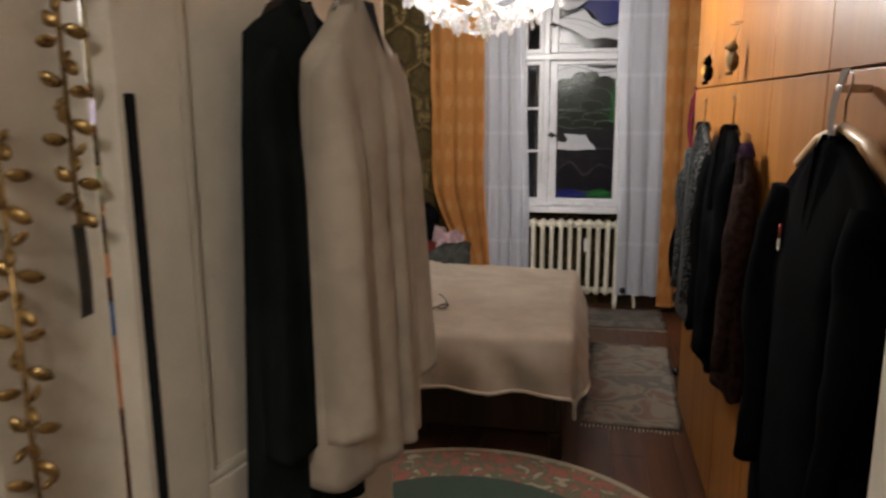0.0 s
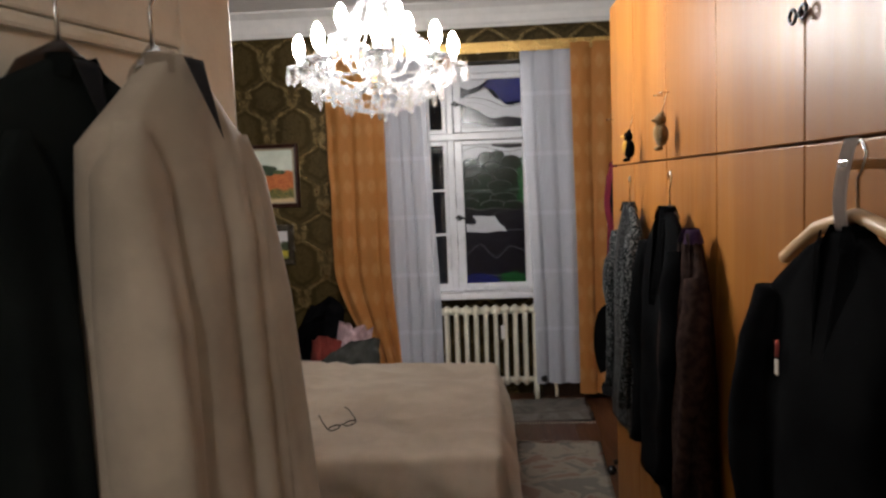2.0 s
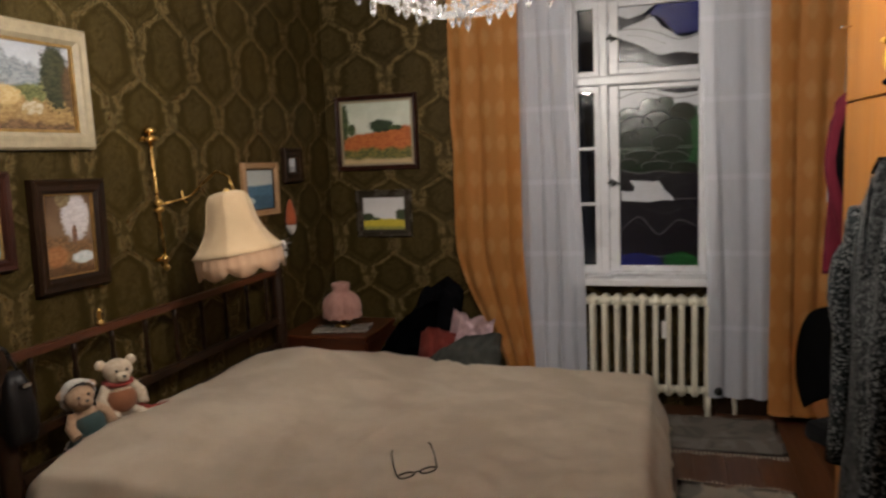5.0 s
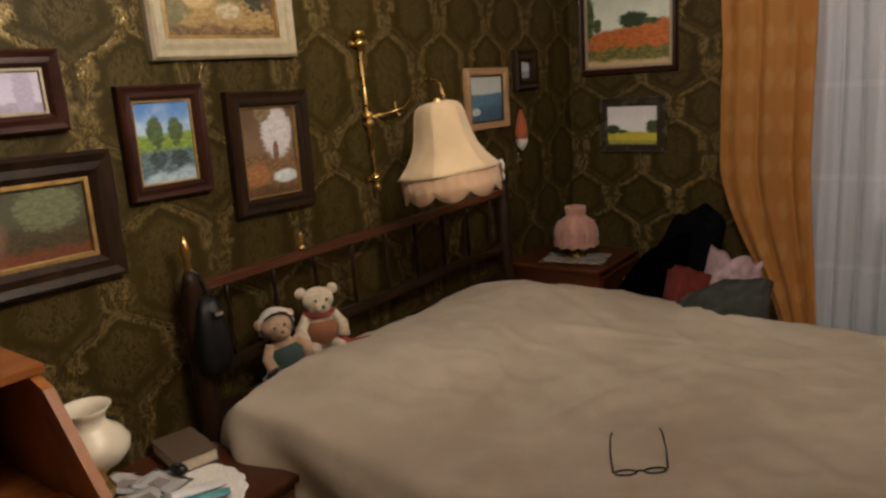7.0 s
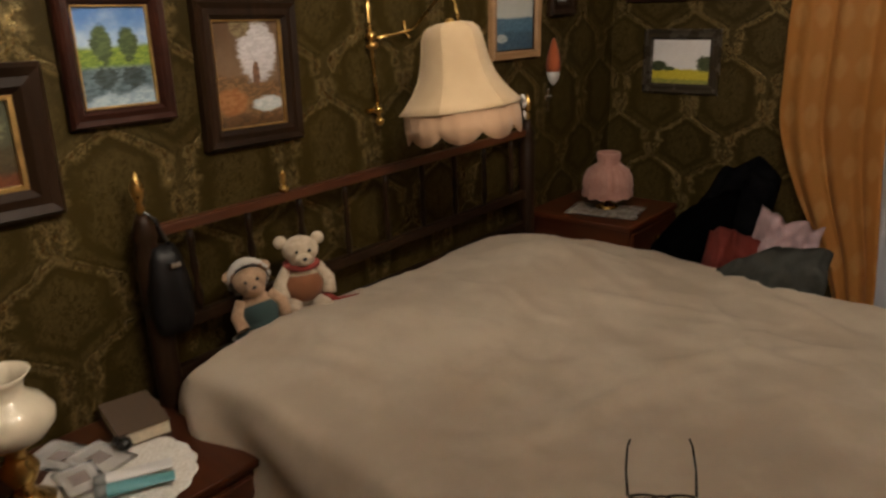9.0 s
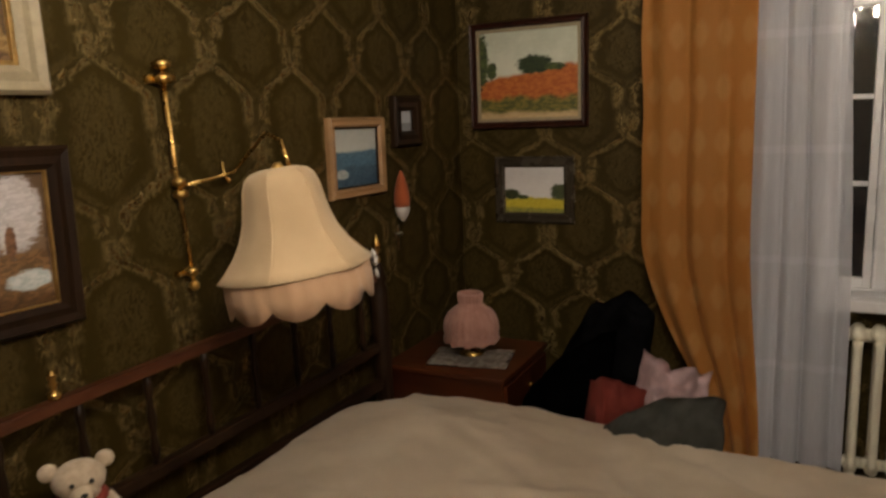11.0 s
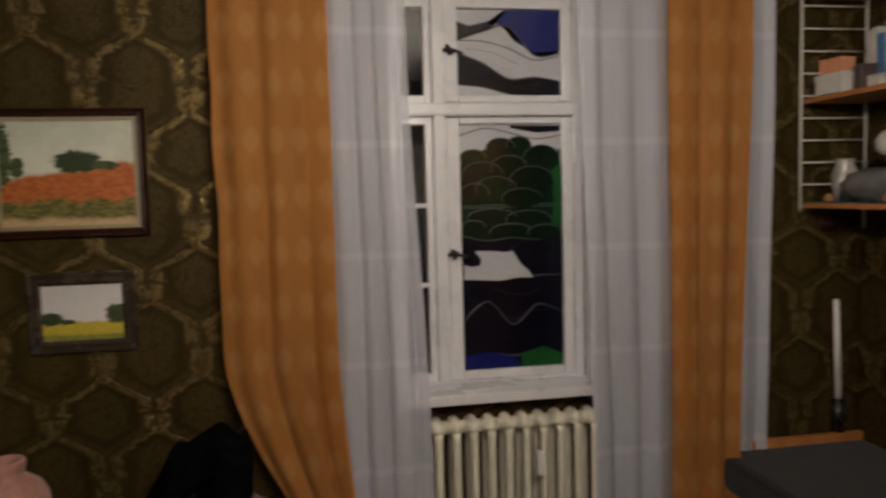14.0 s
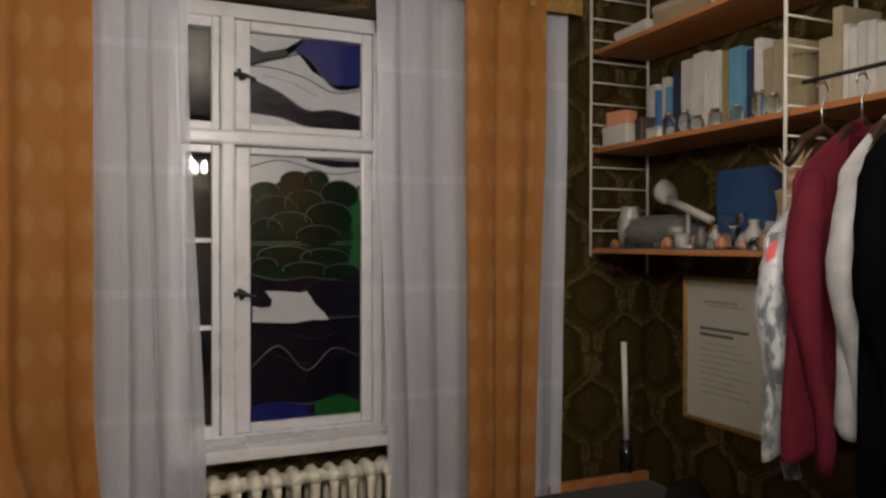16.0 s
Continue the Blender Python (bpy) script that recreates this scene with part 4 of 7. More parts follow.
# ---- pictures ----
def frame_moulding(w, h, fw, depth, material, parent, inner=None, inner_w=0.0):
    """Four mitred bars in the local xz plane, the front towards -y."""
    prof = [(0.0, 0.0), (0.0, depth * 0.7), (fw * 0.15, depth), (fw * 0.45, depth * 0.82), (fw * 0.75, depth * 0.9), (fw, depth * 0.55), (fw, 0.0)]
    for ax, sgn in (("x", -1), ("x", 1), ("z", -1), ("z", 1)):
        bm = bmesh.new()
        ends = []
        for e in (-1, 1):
            vs = []
            for d, y in prof:
                if ax == "x":
                    vs.append(bm.verts.new((sgn * (w / 2 - d), -y, e * (h / 2 - d))))
                else:
                    vs.append(bm.verts.new((e * (w / 2 - d), -y, sgn * (h / 2 - d))))
            ends.append(vs)
        for k in range(len(prof)):
            q = (k + 1) % len(prof)
            bm.faces.new((ends[0][k], ends[0][q], ends[1][q], ends[1][k]))
        bm.faces.new(ends[0]), bm.faces.new(ends[1][::-1])
        bmesh.ops.recalc_face_normals(bm, faces=bm.faces[:])
        part("frame_bar", bm, material, parent)
    if inner:
        iw, ih = w - 2 * fw, h - 2 * fw
        for x0, x1, a, b in ((-iw / 2, -iw / 2 + inner_w, -ih / 2, ih / 2), (iw / 2 - inner_w, iw / 2, -ih / 2, ih / 2), (-iw / 2 + inner_w, iw / 2 - inner_w, -ih / 2, -ih / 2 + inner_w), (-iw / 2 + inner_w, iw / 2 - inner_w, ih / 2 - inner_w, ih / 2)):
            part("inner_slip", box(x0, x1, -depth * 0.5, -0.004, a, b, 0.0015), inner, parent)


def picture(m, w, h, fw, depth, material, paint, label, inner=None, inner_w=0.008):
    th = thing("framed_picture", m, label, "picture")
    frame_moulding(w, h, fw, depth, material, th, inner, inner_w)
    part("canvas", box(-w / 2 + fw * 0.8, w / 2 - fw * 0.8, -0.006, -0.001, -h / 2 + fw * 0.8, h / 2 - fw * 0.8), paint, th)
    return th


M_GOLD = plain("old_gilding", (0.42, 0.27, 0.10), 0.4, 0.75, vary=0.25, scale=30)
M_CREAMF = plain("cream_lime_frame", (0.28, 0.235, 0.155), 0.55, vary=0.15, scale=30)
M_REDW = wood("reddish_frame_wood", (0.017, 0.0055, 0.0038), (0.037, 0.0115, 0.007), "Y", 0.38, spec=0.15)
M_LIGHTW = wood("light_frame_wood", (0.20, 0.11, 0.05), (0.34, 0.20, 0.10), "Y", 0.4)


def on_left(y, z, tilt=0):
    return pose(XL + 0.002, y, z, 0, 0, 90) @ pose(0, 0, 0, 0, tilt, 0)


def on_window_wall(x, z, tilt=0):
    return pose(x, YW - 0.002, z) @ pose(0, 0, 0, 0, tilt, 0)


GRN, DGRN, BRN, OCH = (0.07, 0.10, 0.03), (0.02, 0.035, 0.015), (0.12, 0.06, 0.03), (0.38, 0.27, 0.09)
picture(on_left(3.49, 1.84), 0.545, 0.43, 0.06, 0.035, M_CREAMF,
        landscape("painted_valley", (0.34, 0.36, 0.40), [(0.74, 0.5, -0.35, (0.14, 0.16, 0.18), (0.24, 0.26, 0.28)), (0.52, 0.4, 0.15, (0.07, 0.085, 0.03), (0.15, 0.15, 0.06)), (0.34, 0.5, 0.1, (0.20, 0.12, 0.045), (0.30, 0.21, 0.09)), (0.14, 0.3, 0, (0.07, 0.04, 0.02), (0.17, 0.10, 0.05))],
                  [(0.80, 0.62, 0.15, 0.36, (0.018, 0.024, 0.012), (0.05, 0.05, 0.025)), (0.98, 0.50, 0.12, 0.30, (0.05, 0.03, 0.015), (0.10, 0.06, 0.03)), (0.30, 0.40, 0.15, 0.10, (0.36, 0.25, 0.11), (0.44, 0.34, 0.18)), (0.55, 0.28, 0.10, 0.07, (0.40, 0.36, 0.28), (0.30, 0.22, 0.12)), (0.08, 0.30, 0.14, 0.16, (0.10, 0.10, 0.05), (0.18, 0.14, 0.07))], 0.44, 0.33),
        "landscape painting of a valley in a wide cream frame", M_GOLD, 0.01)
picture(on_left(3.228, 1.395, 1), 0.275, 0.325, 0.042, 0.03, M_REDW,
        landscape("painted_lake", (0.06, 0.17, 0.42), [(0.60, 0.10, 0, (0.10, 0.17, 0.025), (0.20, 0.28, 0.04)), (0.41, 0.06, 0, (0.05, 0.085, 0.10), (0.11, 0.16, 0.19)), (0.17, 0.25, 0.1, (0.20, 0.28, 0.34), (0.32, 0.40, 0.46))],
                  [(0.36, 0.62, 0.13, 0.17, (0.035, 0.06, 0.022), (0.07, 0.11, 0.04)), (0.68, 0.61, 0.12, 0.15, (0.035, 0.06, 0.022), (0.07, 0.11, 0.04)), (0.36, 0.31, 0.15, 0.10, (0.02, 0.035, 0.035), (0.05, 0.075, 0.08)), (0.70, 0.31, 0.14, 0.10, (0.02, 0.035, 0.035), (0.05, 0.075, 0.08))], 0.21, 0.26, (0.40, 0.52, 0.64)),
        "small blue and green lake painting in a red-brown frame", M_GOLD, 0.005)
picture(on_left(3.61, 1.32, 1.5), 0.335, 0.40, 0.052, 0.035, M_DARK,
        landscape("painted_waterfall", (0.09, 0.052, 0.028), [(0.46, 0.4, -0.15, (0.10, 0.055, 0.025), (0.20, 0.11, 0.05)), (0.12, 0.3, 0, (0.05, 0.026, 0.012), (0.10, 0.05, 0.02))],
                  [(0.64, 0.70, 0.27, 0.27, (0.40, 0.38, 0.40), (0.52, 0.50, 0.52)), (0.42, 0.92, 0.14, 0.10, (0.12, 0.08, 0.04), (0.22, 0.18, 0.10)), (0.60, 0.50, 0.05, 0.11, (0.10, 0.05, 0.03), (0.18, 0.09, 0.05)), (0.24, 0.26, 0.22, 0.12, (0.22, 0.09, 0.03), (0.30, 0.14, 0.06)), (0.74, 0.22, 0.21, 0.07, (0.36, 0.42, 0.44), (0.52, 0.55, 0.56)), (0.98, 0.55, 0.07, 0.5, (0.06, 0.035, 0.02), (0.12, 0.07, 0.04))], 0.25, 0.31, (0.16, 0.10, 0.06)),
        "painting of a rocky waterfall in a dark frame", M_GOLD, 0.004)
picture(on_left(2.77, 1.23, 1), 0.54, 0.35, 0.068, 0.04, M_DARK,
        landscape("painted_ruin", (0.05, 0.055, 0.03), [(0.45, 0.4, 0, (0.035, 0.025, 0.01), (0.06, 0.045, 0.02)), (0.22, 0.2, 0, (0.10, 0.025, 0.01), (0.14, 0.045, 0.015))],
                  [(0.72, 0.66, 0.2, 0.25, (0.15, 0.16, 0.09), (0.10, 0.11, 0.055)), (0.30, 0.45, 0.16, 0.3, (0.10, 0.06, 0.04), (0.14, 0.09, 0.05)), (0.31, 0.36, 0.04, 0.14, (0.01, 0.01, 0.01), (0.02, 0.01, 0.01))], 0.42, 0.23, (0.06, 0.06, 0.035)),
        "dark painting of a ruin in a heavy dark frame", M_GOLD, 0.012)
picture(on_left(2.80, 1.56), 0.31, 0.205, 0.045, 0.032, M_REDW,
        landscape("painted_violet", (0.36, 0.33, 0.44), [(0.3, 0.3, 0, (0.22, 0.2, 0.28), (0.3, 0.27, 0.36))], [(0.75, 0.5, 0.1, 0.5, (0.28, 0.25, 0.36), (0.33, 0.3, 0.4))], 0.24, 0.13),
        "small pale violet print in a mahogany frame", M_CREAMF, 0.008)
picture(on_left(4.94, 1.405, 1), 0.35, 0.285, 0.034, 0.028, M_LIGHTW,
        landscape("painted_sea", (0.40, 0.43, 0.42), [(0.60, 0.1, 0, (0.05, 0.12, 0.19), (0.09, 0.18, 0.26)), (0.35, 0.3, 0, (0.03, 0.07, 0.12), (0.06, 0.12, 0.18))], [(0.2, 0.24, 0.12, 0.08, (0.5, 0.52, 0.5), (0.3, 0.36, 0.38))], 0.29, 0.225),
        "small sea painting in a light wooden frame", M_DARK, 0.006)
picture(on_left(5.305, 1.525), 0.215, 0.20, 0.06, 0.03, M_DARK,
        landscape("painted_mini", (0.42, 0.45, 0.50), [(0.4, 0.3, 0, (0.2, 0.22, 0.25), (0.3, 0.32, 0.34))], [], 0.1, 0.09), "tiny pale picture in a wide dark frame")
picture(on_window_wall(-1.512, 1.702), 0.545, 0.465, 0.03, 0.03, M_REDW,
        landscape("painted_poppies", (0.46, 0.50, 0.42), [(0.52, 0.15, 0.12, (0.34, 0.085, 0.02), (0.46, 0.14, 0.035)), (0.26, 0.2, 0, (0.06, 0.075, 0.02), (0.20, 0.16, 0.04)), (0.10, 0.1, 0, (0.45, 0.32, 0.17), (0.5, 0.38, 0.22))],
                  [(0.03, 0.66, 0.09, 0.30, DGRN, GRN), (0.15, 0.56, 0.05, 0.09, DGRN, GRN), (0.56, 0.60, 0.17, 0.10, (0.015, 0.03, 0.015), (0.03, 0.05, 0.02)), (0.75, 0.57, 0.1, 0.04, DGRN, GRN)], 0.49, 0.41, (0.62, 0.64, 0.56)),
        "painting of a red poppy field with dark trees", M_CREAMF, 0.014)
picture(on_window_wall(-1.492, 1.192), 0.375, 0.30, 0.048, 0.016, plain("smoked_frame", (0.035, 0.028, 0.02), 0.25),
        landscape("painted_rape_field", (0.56, 0.55, 0.56), [(0.33, 0.2, 0, (0.44, 0.36, 0.03), (0.52, 0.44, 0.05)), (0.10, 0.1, 0, (0.16, 0.18, 0.04), (0.3, 0.28, 0.06))],
                  [(0.10, 0.40, 0.16, 0.12, DGRN, (0.06, 0.07, 0.03)), (0.92, 0.46, 0.14, 0.18, DGRN, (0.06, 0.07, 0.03)), (0.3, 0.34, 0.1, 0.05, DGRN, GRN)], 0.28, 0.205),
        "small painting of a yellow field in a dark frame")

orn = thing("wall_ornament", on_left(5.20, 1.16), "orange pointed wall ornament with a white figure below", "ornament")
part("cone", capped([(0.03, 0.03), (0.034, 0.05), (0.028, 0.10), (0.014, 0.15), (0.003, 0.175)], 14), fabric("orange_felt", (0.34, 0.085, 0.035)), orn).location = (0, -0.036, 0)
part("beard", capped([(0.004, -0.03), (0.02, -0.01), (0.03, 0.015), (0.029, 0.03)], 12), fabric("white_felt", (0.55, 0.52, 0.5)), orn).location = (0, -0.036, 0)
bm = box(-0.009, 0.009, -0.014, -0.006, -0.15, -0.045, 0.003)
box(-0.03, 0.03, -0.016, -0.007, -0.095, -0.075, 0.004, bm=bm)
part("cross", bm, M_STEEL, orn)

# ---- swing-arm wall lamp ----
M_SHADE = fabric("cream_lamp_silk", (0.50, 0.375, 0.235), (0.44, 0.325, 0.20), 0.75, scale=4)
M_SHADE2 = fabric("peach_lamp_silk", (0.47, 0.31, 0.20), (0.42, 0.27, 0.17), 0.75, scale=6)
lamp = thing("wall_lamp", pose(XL, 4.08, 0), "brass swing-arm wall lamp with a cream bell-shaped fabric shade", "wall lamp")
rodp = part("rod", tube([(0.03, 0.02, 1.13), (0.03, 0.0, 1.40), (0.03, -0.012, 1.70)], [0.006, 0.006, 0.007], 10), M_BRASS, lamp)
for z, r in ((1.70, 0.024), (1.665, 0.03), (1.40, 0.018), (1.37, 0.02), (1.16, 0.018), (1.12, 0.014)):
    part("fitting", capped([(r * 0.4, -0.014), (r, -0.006), (r, 0.006), (r * 0.4, 0.014)], 14), M_BRASS, rodp).location = (0.03, 0.02 - (z - 1.13) * 0.056, z)
part("wall_plate", box(0.001, 0.02, -0.05, 0.026, 1.655, 1.675, 0.004), M_BRASS, lamp)
part("wall_plate", box(0.001, 0.02, -0.02, 0.05, 1.15, 1.165, 0.004), M_BRASS, lamp)
part("swing_arm", tube([(0.03, 0.0, 1.39), (0.05, 0.09, 1.40), (0.07, 0.17, 1.415), (0.16, 0.14, 1.47), (0.27, 0.08, 1.52), (0.36, 0.03, 1.50), (0.395, 0.01, 1.44)], 0.005, 8), M_BRASS, lamp)
part("cord_hook", tube([(0.03, 0.165, 1.44), (0.03, 0.17, 1.40), (0.05, 0.17, 1.385)], 0.006, 8), M_BRASS, lamp)
shade_axis = pose(0.385, 0.01, 0, 0, 0, 0) @ pose(0, 0, 1.25, 0, -7, 10) @ pose(0, 0, -1.25)
def rib(a, i):
    """Six gores stretched between wires: seams stand out, cloth lies flatter between."""
    f = (a + 0.35) % (math.pi / 3) - math.pi / 6
    flat = math.cos(math.pi / 6) / math.cos(f)
    k = 0.55 if i not in (9, 10) else 0.35
    return 1 - k * (1 - flat), 0


SHADE = [(0.040, 1.440), (0.066, 1.433), (0.083, 1.418), (0.092, 1.394), (0.098, 1.360), (0.106, 1.320), (0.120, 1.280), (0.143, 1.242), (0.170, 1.210), (0.191, 1.190)]
sh = part("shade", smooth(lathe(SHADE + [(r - 0.004, z - 0.003) for r, z in SHADE[:0:-1]], 90, rib), 50), M_SHADE, lamp)
for k in range(6):
    a = k * math.pi / 3 - 0.35
    part("seam", tube([((r + 0.0005) * math.cos(a), (r + 0.0005) * math.sin(a), z) for r, z in SHADE[1:]], 0.0016, 6), M_SHADE, sh)
fl_bm = bmesh.new()
for k in range(5):
    ball((0.0, 0.013 * math.cos(k * 1.257), 0.013 * math.sin(k * 1.257)), 0.006, 0.010, 0.010, 8, fl_bm)
ball((0.004, 0, 0), 0.007, 0.006, 0.006, 8, fl_bm)
ball((0, 0.002, -0.04), 0.005, 0.010, 0.014, 8, fl_bm)
part("flower_charm", fl_bm, fabric("white_silk_flower", (0.55, 0.53, 0.5)), sh, "small white silk flower pinned to the rim").matrix_basis = pose(0.155, 0.118, 1.178, 0, 0, 37)
sk = part("scalloped_skirt", smooth(lathe([(0.176, 1.190), (0.179, 1.15), (0.176, 1.108), (0.174, 1.108), (0.176, 1.15), (0.173, 1.188)], 108, lambda a, i: (1 + 0.010 * math.cos(27 * a), (0.034 * abs(math.sin(4.5 * a + 0.3)) ** 0.6 * -1 + 0.022) if i in (2, 3) else 0)), 60), M_SHADE2, sh)
cap = part("cap", capped([(0.0095, 1.418), (0.0237, 1.424), (0.0126, 1.432), (0.0158, 1.442), (0.0079, 1.452)], 14), M_BRASS, sh)
sh.matrix_basis = shade_axis

# ---- far bedside table with a pink lamp ----
def bedside(m, w, d, h, label):
    t = thing("bedside_table", m, label, "bedside table")
    part("tabletop", box(-0.012, w + 0.012, -0.012, d + 0.012, h - 0.022, h, 0.006), M_MAHOG, t)
    part("carcass", box(0, w, 0, d, 0.12, h - 0.022, 0.004), M_MAHOG, t)
    dr = part("drawer", box(w, w + 0.016, 0.015, d - 0.015, h - 0.16, h - 0.035, 0.004), M_MAHOG, t)
    part("knob", ball((w + 0.028, d / 2, h - 0.1), 0.013), M_BRASS, dr)
    part("cupboard_door", box(w, w + 0.016, 0.015, d - 0.015, 0.14, h - 0.175, 0.004), M_MAHOG, t)
    for x in (0.02, w - 0.02):
        for y in (0.02, d - 0.02):
            part("leg", tube([(x, y, 0.12), (x, y, 0.0)], [0.02, 0.014], 8), M_MAHOG, t)
    return t


bedside(pose(-1.835, 5.04, 0), 0.49, 0.46, 0.585, "reddish mahogany bedside table in the dark corner")
M_DOILY = fabric("floral_doily", (0.42, 0.38, 0.33), (0.20, 0.16, 0.14), scale=40)
do = thing("doily", pose(-1.545, 5.21, 0.586, 0, 0, 12), "patterned cloth mat on the bedside table", "doily")
part("cloth", sheet(16, 12, lambda u, v: (-0.16 + 0.32 * u, -0.11 + 0.22 * v, 0.004 + 0.002 * bumpy(u * 5, v * 5, 1)), 0.002), M_DOILY, do)
M_PINK = fabric("pink_ruffled_silk", (0.37, 0.205, 0.17), (0.31, 0.16, 0.135), 0.8, scale=20)
pk = thing("table_lamp", pose(-1.56, 5.25, 0.594), "small table lamp with a ruffled pink fabric shade", "table lamp")
part("base", capped([(0.05, 0.0), (0.052, 0.008), (0.02, 0.018), (0.012, 0.04), (0.02, 0.06), (0.01, 0.08), (0.008, 0.14)], 18), M_BRASS, pk)
ruf = lambda a, i: (1 + 0.03 * math.sin(22 * a), 0.004 * math.sin(11 * a) if i in (0, 1, 12, 13) else 0)
part("shade", smooth(lathe([(0.108, 0.055), (0.112, 0.07), (0.103, 0.085), (0.110, 0.10), (0.106, 0.14), (0.09, 0.172), (0.06, 0.195), (0.046, 0.205), (0.05, 0.225), (0.052, 0.245), (0.046, 0.252), (0.042, 0.245), (0.04, 0.21), (0.082, 0.165), (0.098, 0.12), (0.10, 0.06)], 88, ruf), 70), M_PINK, pk)

# ---- chair with a heap of clothes ----
ck = thing("wooden_chair", pose(-0.93, 5.22, 0), "reddish wooden chair heaped with clothes", "chair")
M_CHAIR = wood("chair_beech", (0.24, 0.07, 0.02), (0.36, 0.13, 0.04), "X", 0.4)
part("seat", box(-0.22, 0.22, -0.21, 0.21, 0.42, 0.45, 0.008), M_CHAIR, ck)
for x in (-0.19, 0.19):
    for y in (-0.18, 0.18):
        part("leg", tube([(x, y, 0.0), (x, y, 0.42)], [0.014, 0.019], 8), M_CHAIR, ck)
    part("back_post", tube([(x, 0.19, 0.44), (x, 0.20, 0.50), (x, 0.205, 0.53)], 0.015, 8), M_CHAIR, ck)
for z in (0.50,):
    part("back_slat", box(-0.19, 0.19, 0.205 + (z - 0.6) * 0.2, 0.222 + (z - 0.6) * 0.2, z - 0.03, z + 0.03, 0.005), M_CHAIR, ck)


def heap(name, m, pts_u, nu, nv, material, label, category, thick=0.012, seed=0, rough=0.02):
    """A crumpled cloth: pts_u(u, v) gives its broad shape."""
    th = thing(name, m, label, category)

    def place(u, v):
        x, y, z = pts_u(u, v)
        k = rough * (bumpy(u * 5, v * 5, seed) + 0.5 * bumpy(u * 11, v * 11, seed + 7))
        return (x + 0.5 * k, y - k, z + k)
    part("cloth", sheet(nu, nv, place, thick), material, th)
    return th


heap("black_jacket", pose(-1.04, 5.22, 0), lambda u, v: (-0.44 + 0.60 * u + 0.03 * bumpy(v * 3, u * 2, 5), 0.14 - 0.24 * math.sin(math.pi * min(1, v * 0.95)) ** 0.8 + 0.14 * v * v, 0.08 + v ** 0.8 * (0.16 + (0.60 + 0.05 * bumpy(u * 6, 2, 1)) * math.sin(math.pi * (0.02 + 0.60 * u)) ** 1.7)), 60, 60, fabric("navy_black_wool", (0.0085, 0.0085, 0.0100), (0.0045, 0.0045, 0.0055), rough=1.0, sheen=0.0),
     "black jacket thrown over the chair's back", "jacket", seed=2, rough=0.06)
heap("black_trousers", pose(-1.12, 5.10, 0), lambda u, v: (-0.20 + 0.36 * u, -0.14 - 0.10 * math.sin(math.pi * u) + 0.24 * v, 0.30 + 0.16 * v + 0.30 * v * math.sin(math.pi * u * 0.5)), 30, 26, M_BLACK, "black trousers hanging off the chair", "trousers", seed=5, rough=0.03)
M_REDC = fabric("dusty_red_knit", (0.27, 0.055, 0.045), scale=14, sheen=0.05)
heap("red_sweater", pose(-0.93, 4.97, 0), lambda u, v: (-0.13 + 0.05 * v + 0.20 * u, 0.06 - 0.06 * math.sin(math.pi * u) - 0.05 * (1 - v), 0.26 + 0.41 * v - 0.18 * (u - 0.45) ** 2), 24, 30, M_REDC, "dusty red sweater hanging over the chair", "sweater", seed=8, rough=0.022)
M_PINKC = fabric("pale_pink_cotton", (0.60, 0.44, 0.47), scale=14)
heap("pink_shirt", pose(-0.79, 5.03, 0), lambda u, v: (-0.10 + 0.22 * u + 0.05 * v, 0.0 - 0.07 * math.sin(math.pi * u) + 0.05 * v, 0.42 + 0.33 * v ** 0.9 - 0.05 * u), 26, 26, M_PINKC, "pale pink crumpled shirt on the heap", "shirt", seed=11, rough=0.03)
M_GREY = fabric("grey_wool", (0.085, 0.088, 0.080), scale=18, sheen=0.05)
heap("grey_cardigan", pose(-0.73, 4.94, 0), lambda u, v: (-0.20 + 0.36 * u, -0.03 - 0.07 * math.sin(math.pi * v) + 0.10 * u, 0.22 + 0.27 * v + 0.09 * math.sin(math.pi * (0.15 + 0.70 * u)) + 0.10 * v * u), 30, 26, M_GREY, "grey woollen cardigan slipping off the heap", "cardigan", seed=14, rough=0.03)

# ---- garments on hangers ----
def hanger(m, w, material, label, group=""):
    th = thing("clothes_hanger", m, label, "hanger", group)
    part("bar", tube([(-w / 2, 0, -0.09), (-w / 4, 0, -0.035), (0, 0, -0.01), (w / 4, 0, -0.035), (w / 2, 0, -0.09)], [0.011, 0.012, 0.011, 0.012, 0.011], 8), material, th)
    part("hook", tube([(0, 0, -0.01), (0, 0, 0.04), (0.012, 0, 0.055), (0.02, 0, 0.075), (0.008, 0, 0.092), (-0.012, 0, 0.085), (-0.016, 0, 0.07)], 0.0025, 6), M_STEEL, th)
    return th


